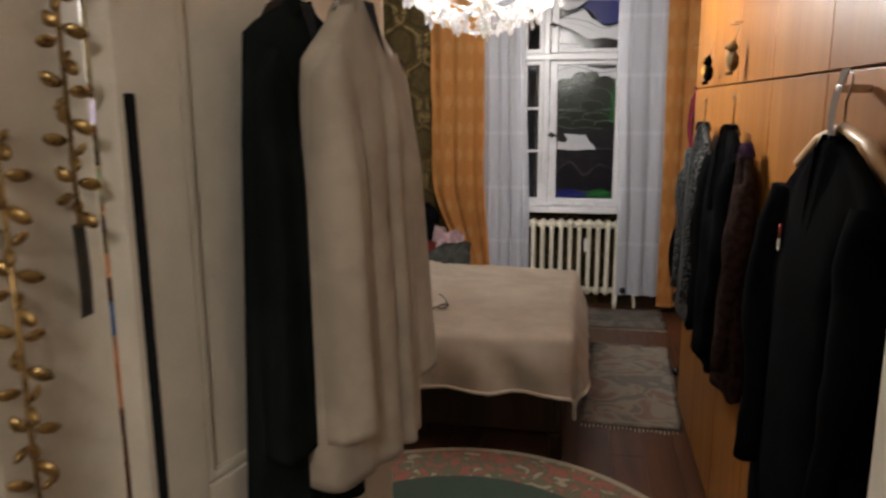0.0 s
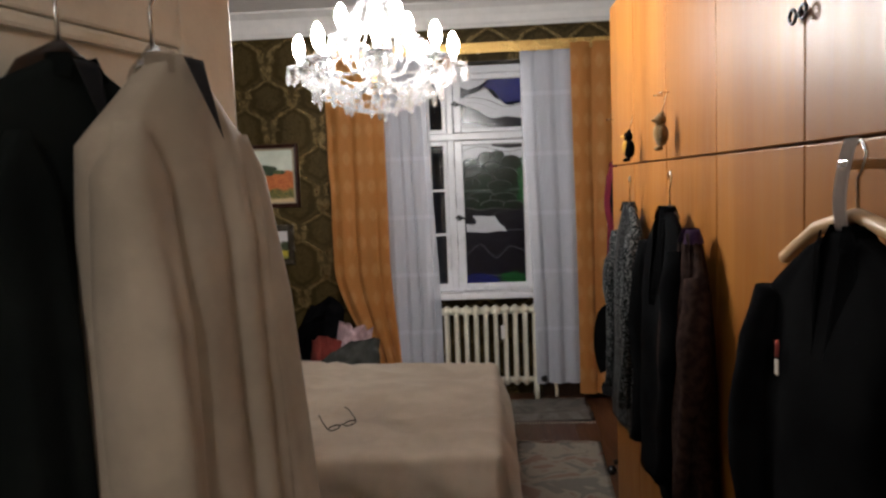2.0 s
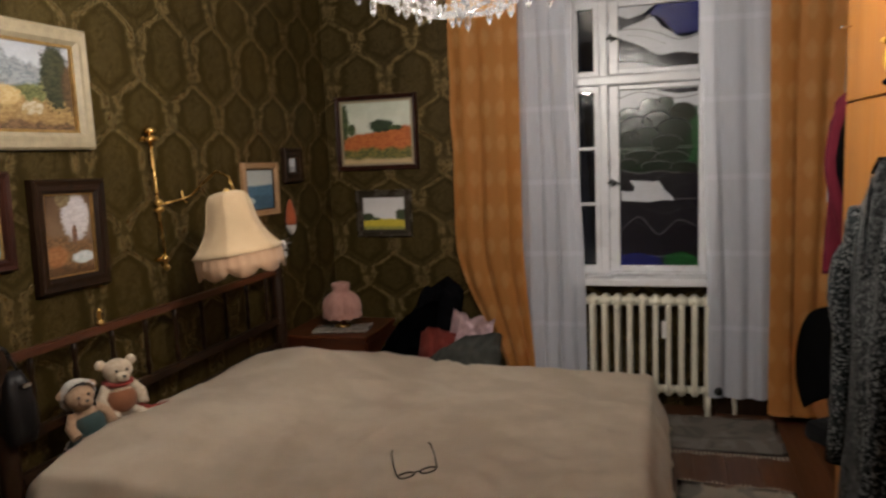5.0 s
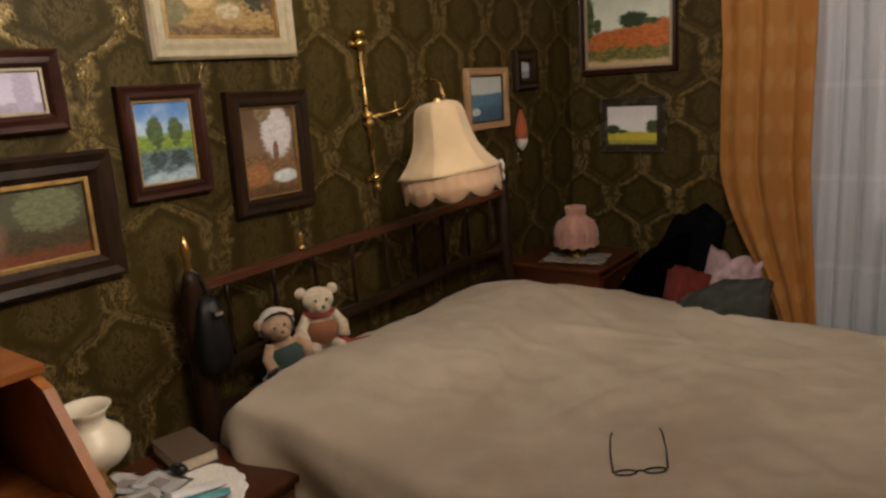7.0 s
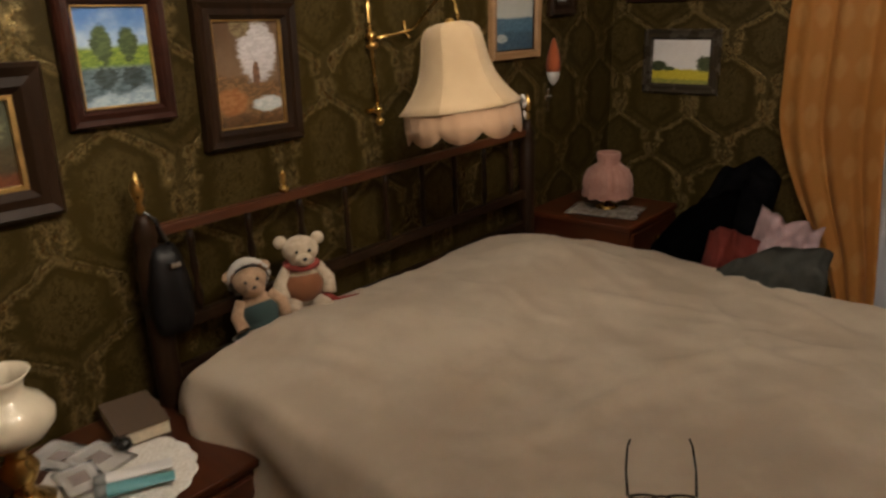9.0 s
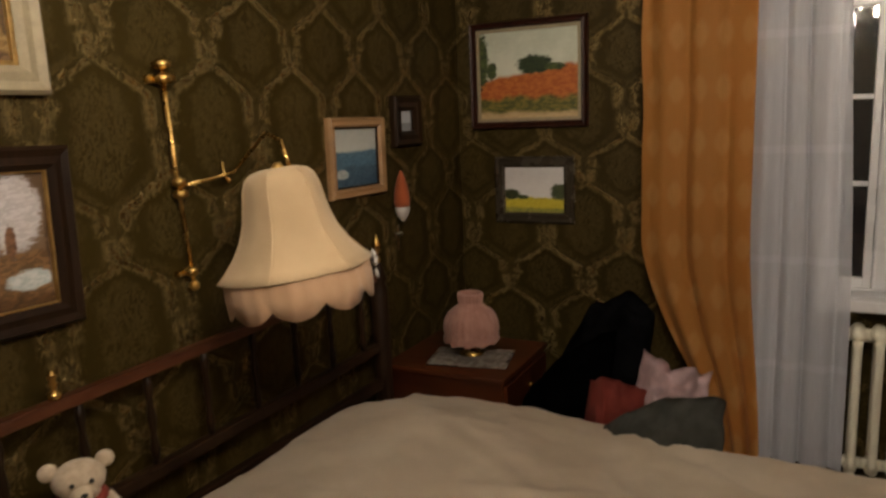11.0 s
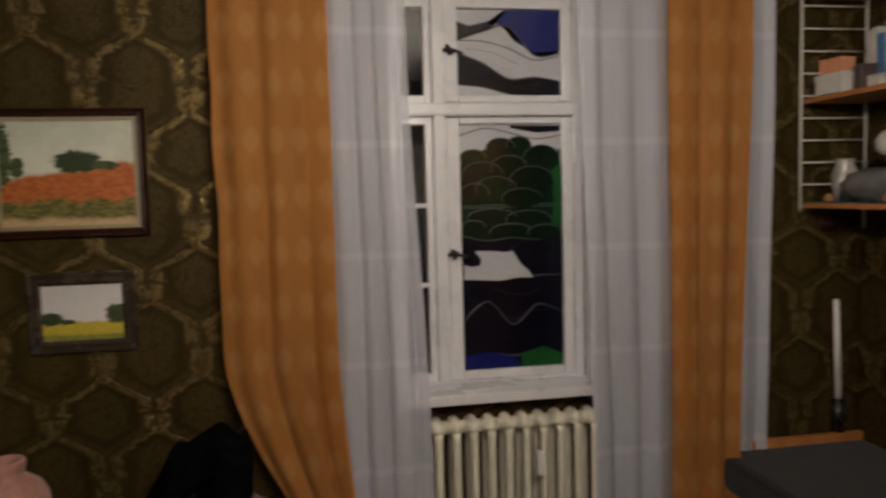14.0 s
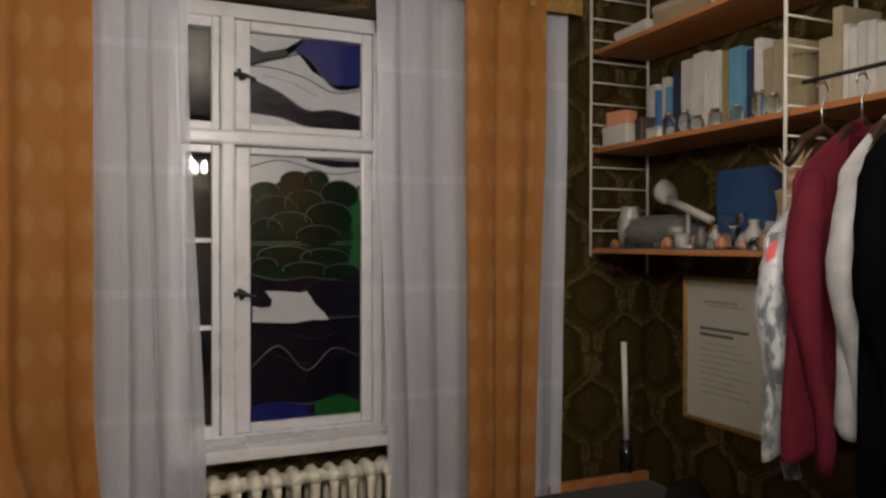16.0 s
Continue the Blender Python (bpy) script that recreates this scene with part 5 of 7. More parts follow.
def garment(name, m, w, length, depth, material, label, category, sleeve=0.55, seed=0, flare=1.0, folds=5, front=None, sleeves=True, lining=None, cuff=None):
    """A jacket or dress on a hanger: x across the shoulders, front towards -y, the neck at z = 0."""
    th = thing(name, m, label, category)

    def ring(v, inside=0.0):
        out = []
        for k in range(56):
            a = 2 * math.pi * k / 56
            sh = min(1.0, v * length / 0.11)
            hw = (0.03 + (w / 2 - 0.03) * sh ** 0.75) * (1 + (flare - 1) * v) - inside
            hd = depth / 2 * (0.40 + 0.60 * min(1, v * length / 0.25)) * (1 + 0.25 * v) - inside
            c, s = math.cos(a), math.sin(a)
            f = 1 + (0.10 + 0.14 * v) * math.sin(folds * a + seed + 2.5 * bumpy(c * 1.5, v * 2.5, seed)) + 0.12 * bumpy(c * 2.5, s * 2.5 + seed, v * 5)
            out.append((hw * math.copysign(abs(c) ** 0.75, c) * (0.94 + 0.06 * f), hd * math.copysign(abs(s) ** 0.8, s) * f, -length * v - 0.012 * math.sin(3 * a + seed) * v))
        return out
    rows_ = [ring(j / 40) for j in range(41)] + [ring(1.0, 0.005), ring(0.85, 0.012)]
    bm = bmesh.new()
    grid = [[bm.verts.new(p) for p in r] for r in rows_]
    for lo, hi in zip(grid, grid[1:]):
        for k in range(56):
            bm.faces.new((lo[k], hi[k], hi[(k + 1) % 56], lo[(k + 1) % 56]))
    bm.faces.new(grid[0])
    bmesh.ops.recalc_face_normals(bm, faces=bm.faces[:])
    for q in bm.faces:
        q.smooth = True
    part("body", bm, material, th)
    if sleeves:
        for s in (-1, 1):
            n, sr = 14, min(1.0, 0.25 + depth / 0.17)
            pts, rad = [], []
            for k in range(n + 1):
                t = k / n
                pts.append((s * (w / 2 - 0.035 + 0.035 * math.sin(math.pi * min(1, t * 1.3)) + 0.012 * bumpy(t * 4, s, seed)), (-0.015 - 0.06 * t) * sr + 0.01 * bumpy(t * 5, seed, s), -0.105 - sleeve * t))
                rad.append(sr * (0.042 + 0.022 * math.sin(math.pi * min(1, t * 1.6)) - 0.012 * t) * (1 + 0.16 * bumpy(t * 11, seed, s)))
            sl = part("sleeve", tube(pts, rad, 14), material, th)
            if cuff:
                part("cuff", tube([pts[-1], (pts[-1][0], pts[-1][1], pts[-1][2] - 0.05)], [rad[-1] * 0.85, rad[-1] * 0.8], 14), cuff, sl)
    for s in (-1, 1):
        part("lapel", sheet(6, 14, lambda u, v: (s * (0.028 - 0.022 * v + 0.05 * u * math.sin(math.pi * (0.1 + 0.85 * v))), -depth / 2 * (0.40 + 0.66 * min(1, (0.02 + 0.27 * v) / 0.25)) * (1 - 0.25 * u) - 0.004, 0.002 - 0.27 * v), 0.004), material, th)
    part("collar", sheet(24, 4, lambda u, v: ((0.034 + 0.022 * v) * math.cos(math.pi * (u * 1.7 - 0.35)), (0.3 + 0.7 * min(1, depth / 0.14)) * (0.030 + 0.016 * v) * math.sin(math.pi * (u * 1.7 - 0.35)), 0.010 - 0.035 * v), 0.004), front or material, th)
    return th


leaf_turn = math.degrees(math.atan2(EY - HY, EX - HX))


def on_leaf(along, off, z, turn=0):
    """A place before the opened door's face, at a distance along it."""
    return pose(HX, HY, 0, 0, 0, leaf_turn) @ pose(along, -0.042 - off, z, 0, 0, turn)


def loft(x0, x1, w0, w1, d0, d1, y0, y1, z0, z1, slope=0.0, seed=0, creases=(), n=96, m=48):
    """Hanging cloth tube: centre, half-width and half-depth run from top to hem; slope closes the top over a drop; creases are (x, width, depth)."""
    def ring(v, inside=0.0):
        drop = (z0 - z1) * v
        close = 1.0 if not slope else min(1.0, 0.16 + 0.84 * drop / slope) if drop < slope else 1.0
        cx, cy = x0 + (x1 - x0) * v, y0 + (y1 - y0) * v
        out = []
        for k in range(n):
            a = 2 * math.pi * k / n
            c, s = math.cos(a), math.sin(a)
            hw = (w0 + (w1 - w0) * v) * close - inside
            hd = (d0 + (d1 - d0) * v) * (0.45 + 0.55 * min(1, drop / 0.2 if slope else 1)) - inside
            x = hw * math.copysign(abs(c) ** 0.8, c)
            f = 1 + (0.04 + 0.10 * v) * math.sin(4 * a + seed + 1.2 * bumpy(c, v * 1.2, seed)) + 0.07 * bumpy(c * 2, s * 2 + seed, v * 2.2)
            if s < 0:
                for px, pw, pd in creases:
                    f -= pd * math.exp(-((x - px - 0.02 * (v - 0.4)) / pw) ** 2) * min(1, v * 5)
            out.append((cx + x, cy + hd * math.copysign(abs(s) ** 0.8, s) * f, z0 - drop - 0.006 * math.sin(2 * a + seed) * v))
        return out
    rows_ = [ring(j / m) for j in range(m + 1)] + [ring(1.0, 0.005), ring(0.9, 0.008)]
    bm = bmesh.new()
    grid = [[bm.verts.new(p) for p in r] for r in rows_]
    for lo, hi in zip(grid, grid[1:]):
        for k in range(n):
            bm.faces.new((lo[k], hi[k], hi[(k + 1) % n], lo[(k + 1) % n]))
    bm.faces.new(grid[0])
    bmesh.ops.recalc_face_normals(bm, faces=bm.faces[:])
    for q in bm.faces:
        q.smooth = True
    return bm


def door_coat(name, m, w, length, depth, material, label, lining, swing, seed, fall=0.10):
    """A coat hung on the door: sloping shoulders, an open front and two flat sleeves."""
    th = thing(name, m, label, "coat")
    h = w / 2
    part("body", loft(0.0, swing * 0.35 - 0.02, h * 0.93, h * 1.05 + 0.02, depth * 0.40, depth * 0.52, 0.0, 0.0, 0.0, -length, fall, seed, ((0.03, 0.010, 0.30), (-0.05, 0.016, 0.16), (0.085, 0.014, 0.25))), material, th)
    part("sleeve", loft(h - 0.042, h - 0.045 + swing, 0.043, 0.046, depth * 0.28, depth * 0.32, -0.012, -0.02, -0.082, -0.70, 0.045, seed + 1, ((0.0, 0.02, 0.2),), 40), material, th)
    part("sleeve", loft(-h + 0.040, -h + 0.022 + swing * 0.2, 0.040, 0.050, depth * 0.36, depth * 0.40, -0.022, -0.034, -0.078, -0.72, 0.05, seed + 2, ((0.012, 0.014, 0.22),), 40), material, th)
    part("collar", sheet(24, 5, lambda u, v: ((0.026 + 0.014 * v) * math.cos(math.pi * (u * 1.6 - 0.3)), (0.026 + 0.006 * v) * math.sin(math.pi * (u * 1.6 - 0.3)), 0.002 - 0.024 * v), 0.004), material, th)
    part("lining", sheet(6, 12, lambda u, v: (0.004 + (u - 0.5) * 0.034 * (1 - v) + 0.010 * v, -depth * (0.19 + 0.20 * v) - 0.005, -0.004 - 0.09 * v), 0.003), lining, th, "dark lining in the open neck")
    return th


M_LINING = fabric("dark_coat_lining", (0.02, 0.02, 0.024))
hanger(on_leaf(0.325, 0.032, 1.765), 0.17, M_DARK, "dark wooden hanger hooked over the door", "hangers on the door")
door_coat("black_coat", on_leaf(0.325, 0.042, 1.745), 0.255, 0.90, 0.08, M_LODEN, "black wool coat hanging on the open door", M_LINING, 0.02, 3, 0.05)
hanger(on_leaf(0.405, 0.080, 1.768), 0.085, M_STEEL, "thin metal hanger holding the beige coat", "hangers on the door")
door_coat("beige_coat", on_leaf(0.415, 0.092, 1.755), 0.275, 0.81, 0.13, M_BEIGE, "pale beige wool coat hanging on the open door", M_LINING, 0.075, 6)
part_hook = thing("door_hook", on_leaf(0.38, 0.0, 0), "metal over-door hook carrying hangers", "hook")
part("strap", box(-0.02, 0.02, -0.004, -0.001, 1.86, 1.925, 0.001), M_STEEL, part_hook)
part("strap_top", box(-0.02, 0.02, -0.004, 0.048, 1.9225, 1.9255, 0.001), M_STEEL, part_hook)
part("peg", tube([(0, -0.003, 1.87), (0, -0.1, 1.872), (0, -0.19, 1.885), (0, -0.2, 1.90)], 0.006, 8), M_STEEL, part_hook)


def on_ward(y, off, z, turn=0):
    return pose(WX - off, y, z, 0, 0, -90 + turn)


M_WOODH = wood("pale_hanger_wood", (0.42, 0.27, 0.13), (0.58, 0.40, 0.22), "Y", 0.4)
M_STRAP = fabric("grey_velvet_strap", (0.22, 0.17, 0.14))
hanger(on_ward(1.53, 0.05, 1.548, 4), 0.42, M_WOODH, "pale wooden hanger on the wardrobe door", "hangers on the wardrobe")
st = thing("hanging_strap", on_ward(1.55, 0.05, 0), "grey fabric strap looped over the wardrobe door", "strap")
part("band", sheet(6, 16, lambda u, v: (-0.02 + 0.04 * u + 0.02 * v, -0.02 * math.sin(math.pi * v), 1.645 - 0.20 * v), 0.006), M_STRAP, st)
part("clip", box(-0.015, 0.012, -0.012, 0.045, 1.60, 1.615, 0.003), M_STEEL, st)
bc = garment("black_dress_coat", on_ward(1.53, 0.06, 1.515, 4), 0.46, 1.02, 0.09, M_COAT, "long black coat hanging on the wardrobe door", "coat", 0.62, 9, 1.12)
tag1 = thing("price_tag", on_ward(1.635, 0.118, 1.30), "small pale tag with a red cord on the coat", "tag")
part("label", box(-0.012, 0.012, -0.002, 0.002, -0.022, 0.022, 0.002), fabric_pale, tag1)
part("cord", tube([(0, 0, 0.03), (0.004, 0.0, 0.06), (-0.004, 0.002, 0.075)], 0.006, 6), M_REDC, tag1)
tag1.scale = (0.55, 0.55, 0.55)
M_SEQ = fabric("silver_grey_sequins", (0.017, 0.019, 0.020), (0.004, 0.005, 0.005), 0.32, scale=45, speck=0.22, sheen=0.0)
M_BRNC = fabric("brown_mauve_tweed", (0.030, 0.0185, 0.015), (0.014, 0.0085, 0.008), scale=50, sheen=0.0)
M_PURP = fabric("dark_purple_velvet", (0.05, 0.022, 0.07), sheen=0.05)
hanger(on_ward(3.17, 0.045, 1.51), 0.18, M_DARK, "thin hanger on a wardrobe key", "hangers on the wardrobe")
garment("sequin_jacket", on_ward(3.17, 0.05, 1.50), 0.36, 0.80, 0.08, M_SEQ, "silver-grey sequined jacket hanging on the wardrobe", "jacket", 0.6, 4, 1.05)
hanger(on_ward(2.59, 0.045, 1.52), 0.2, M_DARK, "thin hanger on a wardrobe key", "hangers on the wardrobe")
garment("black_jacket", on_ward(2.585, 0.055, 1.505), 0.40, 0.78, 0.09, M_COAT, "black jacket hanging on the wardrobe door", "jacket", 0.62, 12, 1.05)
garment("tweed_coat", on_ward(2.36, 0.05, 1.455), 0.22, 0.74, 0.07, M_BRNC, "brown mauve tweed coat with purple collar on the wardrobe", "coat", 0.56, 15, 1.15, 5, M_PURP)
# garments on a short rod beyond the wardrobe's end
rod = thing("clothes_rod", pose(0.93, 3.80, 1.90), "short metal rod on the wardrobe's end carrying shirts", "clothes rod")
part("bar", tube([(0, 0.0, 0), (0, 0.47, 0)], 0.005, 8), M_IRON, rod)
part("flange", box(-0.03, 0.03, 0.001, 0.008, -0.03, 0.03, 0.002), M_STEEL, rod)
M_MAROON = fabric("maroon_fleece", (0.080, 0.007, 0.015), scale=12, sheen=0.0)
M_WHT = fabric("white_knit", (0.27, 0.265, 0.275), scale=20)


def floral_cloth():
    n = Nodes("silver_floral_satin")
    p = n.coords("World")
    f, g = n.noise(p, 9, 2), n.noise(n.scaled(p, (1, 1, 0.5)), 34, 4, 0.6, 0.3)
    col = n.mix(n.step(g, 0.44, 0.58), (0.33, 0.35, 0.37), (0.09, 0.10, 0.11))
    col = n.mix(n.step(f, 0.63, 0.66), col, (0.50, 0.07, 0.07))
    n.bump(g, 0.3, 0.004)
    return n.set(color=col, rough=0.35, sheen=0.2)


M_FLORAL = floral_cloth()
for nm, dy, z, w, ln, mt, lab, cat, sd in (("black_cardigan", 0.185, 1.80, 0.46, 0.82, M_BLACK, "black cardigan hanging among shirts", "cardigan", 21), ("white_sweatshirt", 0.25, 1.78, 0.41, 0.60, M_WHT, "white knitted jacket with ribbed cuffs", "jacket", 22),
                                   ("maroon_fleece", 0.325, 1.78, 0.48, 0.66, M_MAROON, "maroon fleece jacket hanging by the wardrobe", "jacket", 23), ("floral_blouse", 0.42, 1.66, 0.42, 0.57, M_FLORAL, "silver satin blouse with red flowers", "blouse", 24)):
    hanger(pose(0.93, 3.80 + dy, 1.80), 0.2, M_DARK, "thin hanger on the metal rod", "hangers on the rod")
    garment(nm, pose(0.93, 3.80 + dy, z), w * 0.78, ln, 0.055, mt, lab, cat, 0.58 if nm != "floral_blouse" else 0.5, sd, 1.14 if nm == "maroon_fleece" else 1.0, cuff=M_WHT if nm == "white_sweatshirt" else None)


# ---- small figures on the wardrobe keys: plain shapes ----
def charm(m, body, belly, label):
    th = thing("key_charm", m, label, "charm")
    bm = ball((0, 0, -0.02), 0.03, 0.026, 0.042, 12)
    ball((0, -0.004, 0.035), 0.023, 0.022, 0.022, 12, bm)
    for s in (-1, 1):
        ball((s * 0.03, -0.004, -0.015), 0.009, 0.012, 0.026, 8, bm)
        ball((s * 0.013, -0.012, -0.068), 0.012, 0.016, 0.009, 8, bm)
        ball((s * 0.016, 0, 0.056), 0.008, 0.006, 0.010, 8, bm)
    part("figure", bm, body, th)
    part("belly", ball((0, -0.017, -0.012), 0.02, 0.014, 0.03, 10), belly, th)
    part("beak", ball((0, -0.026, 0.034), 0.011, 0.012, 0.008, 8), belly, th)
    part("loop", tube([(0, 0, 0.055), (0.003, 0.01, 0.09), (0, 0.02, 0.13)], 0.002, 5), M_STEEL, th)
    th.scale = (0.8, 0.8, 0.8)
    return th


charm(on_ward(3.17, 0.045, 1.715), M_BLACK, fabric("yellow_plush", (0.50, 0.30, 0.05)), "small black plush bird charm on a wardrobe key")
charm(on_ward(2.70, 0.04, 1.735), fabric("brown_plush", (0.20, 0.13, 0.06), (0.12, 0.08, 0.03), scale=40), fabric("tan_plush", (0.30, 0.21, 0.10)), "small brown plush animal charm on a wardrobe key")


# ---- plush toys on the bed's head ----
def plush(name, m, s, fur, cloth, hat, label):
    th = thing(name, m, label, "plush toy")
    bm = ball((0, 0, 0.075), 0.052, 0.048, 0.07, 16)
    ball((0, -0.006, 0.176), 0.049, 0.043, 0.038, 16, bm)
    ball((0, -0.012, 0.152), 0.036, 0.036, 0.026, 14, bm)
    ball((0, -0.046, 0.160), 0.023, 0.020, 0.018, 12, bm)
    for q in (-1, 1):
        ball((q * 0.050, 0.002, 0.200), 0.019, 0.010, 0.018, 10, bm)
        tube([(q * 0.04, -0.005, 0.125), (q * 0.066, -0.02, 0.09), (q * 0.062, -0.042, 0.055)], [0.017, 0.018, 0.019], 10, bm)
        tube([(q * 0.032, -0.025, 0.03), (q * 0.045, -0.07, 0.024), (q * 0.05, -0.105, 0.026)], [0.024, 0.023, 0.024], 10, bm)
    ob = part("figure", bm, fur, th)
    part("garment", ball((0, -0.004, 0.075), 0.0575, 0.054, 0.052, 16), cloth, th)
    for q in (-1, 1):
        part("eye", ball((q * 0.017, -0.046, 0.182), 0.005, seg=8), M_IRON, th)
    part("nose", ball((0, -0.064, 0.165), 0.007, 0.005, 0.005, seg=8), M_IRON, th)
    if hat:
        bon = part("bonnet", smooth(lathe([(0.056, -0.006), (0.062, 0.004), (0.056, 0.022), (0.044, 0.042), (0.022, 0.056), (0.001, 0.060)], 40, lambda a, i: (1 + 0.05 * math.sin(14 * a) * (i < 2), 0))), hat, th)
        bon.matrix_basis = pose(0, 0.0, 0.180, -62, 0, 0)
        skirt = part("skirt", smooth(lathe([(0.052, 0.075), (0.062, 0.050), (0.078, 0.030), (0.088, 0.022), (0.084, 0.020), (0.06, 0.040), (0.048, 0.070)], 40, lambda a, i: (1 + 0.06 * math.sin(9 * a) * (i in (2, 3, 4)), 0))), cloth, th)
        part("hem", smooth(lathe([(0.087, 0.020), (0.093, 0.022), (0.092, 0.027), (0.086, 0.026), (0.087, 0.020)], 40, lambda a, i: (1 + 0.06 * math.sin(9 * a), 0))), hat, skirt, "white lace hem")
    else:
        part("scarf", capped([(0.04, 0.124), (0.05, 0.130), (0.05, 0.138), (0.04, 0.143)], 18), M_REDC, th)
        part("ribbon", tube([(0.045, -0.03, 0.05), (0.08, -0.06, 0.035), (0.14, -0.06, 0.04)], [0.01, 0.009, 0.004], 6), M_REDC, th)
    th.scale = (s, s, s)
    return th


M_FURW = fabric("cream_plush", (0.52, 0.44, 0.34), (0.44, 0.36, 0.27), scale=60)
M_FURB = fabric("tan_fur", (0.40, 0.27, 0.18), (0.30, 0.2, 0.13), scale=60)
plush("teddy_bear", pose(-1.715, 3.62, 0.625, 0, 0, 62), 1.1, M_FURW, fabric("brown_vest", (0.24, 0.10, 0.05)), None, "cream teddy bear in a brown vest and red scarf")
plush("plush_mouse", pose(-1.685, 3.455, 0.605, -8, -10, 66), 1.0, M_FURB, fabric("teal_dress", (0.035, 0.06, 0.06)), fabric("white_bonnet", (0.55, 0.52, 0.48)), "plush toy in a teal dress and white bonnet")

# ---- spectacles on the duvet ----
gl = thing("spectacles", pose(-0.515, 3.485, 0.587, 4, -8, 25), "folded-open black spectacles lying on the duvet", "spectacles")
M_BLK = plain("black_acetate", (0.01, 0.01, 0.01), 0.25)
for s in (-1, 1):
    ring = [(s * 0.034 + 0.025 * math.cos(a), -0.0, 0.022 + 0.019 * math.sin(a)) for a in [2 * math.pi * k / 20 for k in range(21)]]
    rm = part("rim", tube([(x, -0.02 - 0.55 * z, 0.003 + 0.75 * z) for x, y, z in ring], 0.0026, 6), M_BLK, gl)
    part("temple", tube([(s * 0.062, -0.03, 0.022), (s * 0.066, 0.04, 0.024), (s * 0.064, 0.11, 0.026), (s * 0.060, 0.145, 0.018)], [0.003, 0.0025, 0.0025, 0.003], 6), M_BLK, gl)
part("bridge", tube([(-0.01, -0.034, 0.022), (0, -0.036, 0.026), (0.01, -0.034, 0.022)], 0.0025, 6), M_BLK, gl)

# ---- near bedside table and what stands on it ----
bedside(pose(-1.845, 2.66, 0), 0.465, 0.50, 0.486, "reddish mahogany bedside table beside the bed")
TZ = 0.487
dl = thing("lace_doily", pose(-1.56, 2.92, TZ), "round white crocheted doily with scalloped edge", "doily")
part("lace", lathe([(0.001, 0.004), (0.10, 0.005), (0.165, 0.004), (0.17, 0.002), (0.16, 0.001), (0.001, 0.001)], 96, lambda a, i: (1 + (0.045 * abs(math.sin(9 * a)) if i in (2, 3) else 0), 0.0015 * math.sin(18 * a) if i == 2 else 0)), fabric("white_crochet", (0.76, 0.75, 0.72), (0.62, 0.60, 0.56), scale=120), dl)
vl = thing("oil_lamp", pose(-1.63, 2.755, TZ), "brass oil lamp with a cream opal glass shade", "oil lamp")
part("brass_base", capped([(0.055, 0.0), (0.058, 0.01), (0.03, 0.025), (0.02, 0.05), (0.034, 0.075), (0.04, 0.095), (0.026, 0.12), (0.02, 0.135), (0.036, 0.15), (0.038, 0.16)], 24), M_BRASS, vl)
part("opal_shade", smooth(lathe([(0.0448, 0.160), (0.0694, 0.172), (0.0896, 0.198), (0.0918, 0.220), (0.0739, 0.248), (0.0493, 0.266), (0.0426, 0.280), (0.0470, 0.300), (0.0627, 0.318), (0.0594, 0.318), (0.0437, 0.300), (0.0392, 0.280), (0.0448, 0.266), (0.0694, 0.246), (0.0874, 0.22), (0.0851, 0.2), (0.0650, 0.175)], 40), 50),
     plain("cream_opal_glass", (0.62, 0.56, 0.44), 0.15, vary=0.05, bump=0.02, sub=0.0), vl)


def book(m, w, d, t, cover, label, group=""):
    """A closed book lying flat: boards, rounded back, pages."""
    th = thing("book", m, label, "book", group)
    part("cover_board", box(-w / 2, w / 2, -d / 2, d / 2, 0, 0.003, 0.001), cover, th)
    part("cover_board", box(-w / 2, w / 2, -d / 2, d / 2, t - 0.003, t, 0.001), cover, th)
    part("spine", box(-w / 2 - 0.003, -w / 2, -d / 2, d / 2, 0.0005, t - 0.0005, 0.001), cover, th)
    part("pages", box(-w / 2 + 0.001, w / 2 - 0.004, -d / 2 + 0.004, d / 2 - 0.004, 0.003, t - 0.003), M_PAGE, th)
    return th


M_PAGE = plain("book_pages", (0.56, 0.50, 0.38), 0.9, vary=0.12, scale=60)
book(pose(-1.735, 3.06, TZ + 0.006, 0, 0, -12), 0.19, 0.125, 0.04, plain("brown_book_cloth", (0.09, 0.06, 0.04), 0.7), "brown hardback book lying on the bedside table")
M_PAPER2 = plain("white_paper", (0.78, 0.77, 0.76), 0.8, vary=0.06)
for i, (x, y, rz, w, d) in enumerate(((-1.745, 2.88, 24, 0.16, 0.11), (-1.66, 2.93, 10, 0.15, 0.10), (-1.61, 2.86, -8, 0.13, 0.09))):
    pp = thing("paper_slip", pose(x, y, TZ + 0.0075 + 0.003 * i, 0, 0, rz), "white printed slip of paper on the bedside table", "paper", "papers on the table")
    part("sheet_of_paper", sheet(8, 6, lambda u, v: (-w / 2 + w * u, -d / 2 + d * v, 0.004 * (u - 0.5) ** 2), 0.0006), M_PAPER2, pp)
    part("print", box(-0.03, 0.02, -0.02, 0.02, 0.0012, 0.002), plain("grey_print", (0.30, 0.26, 0.25), 0.8), pp)
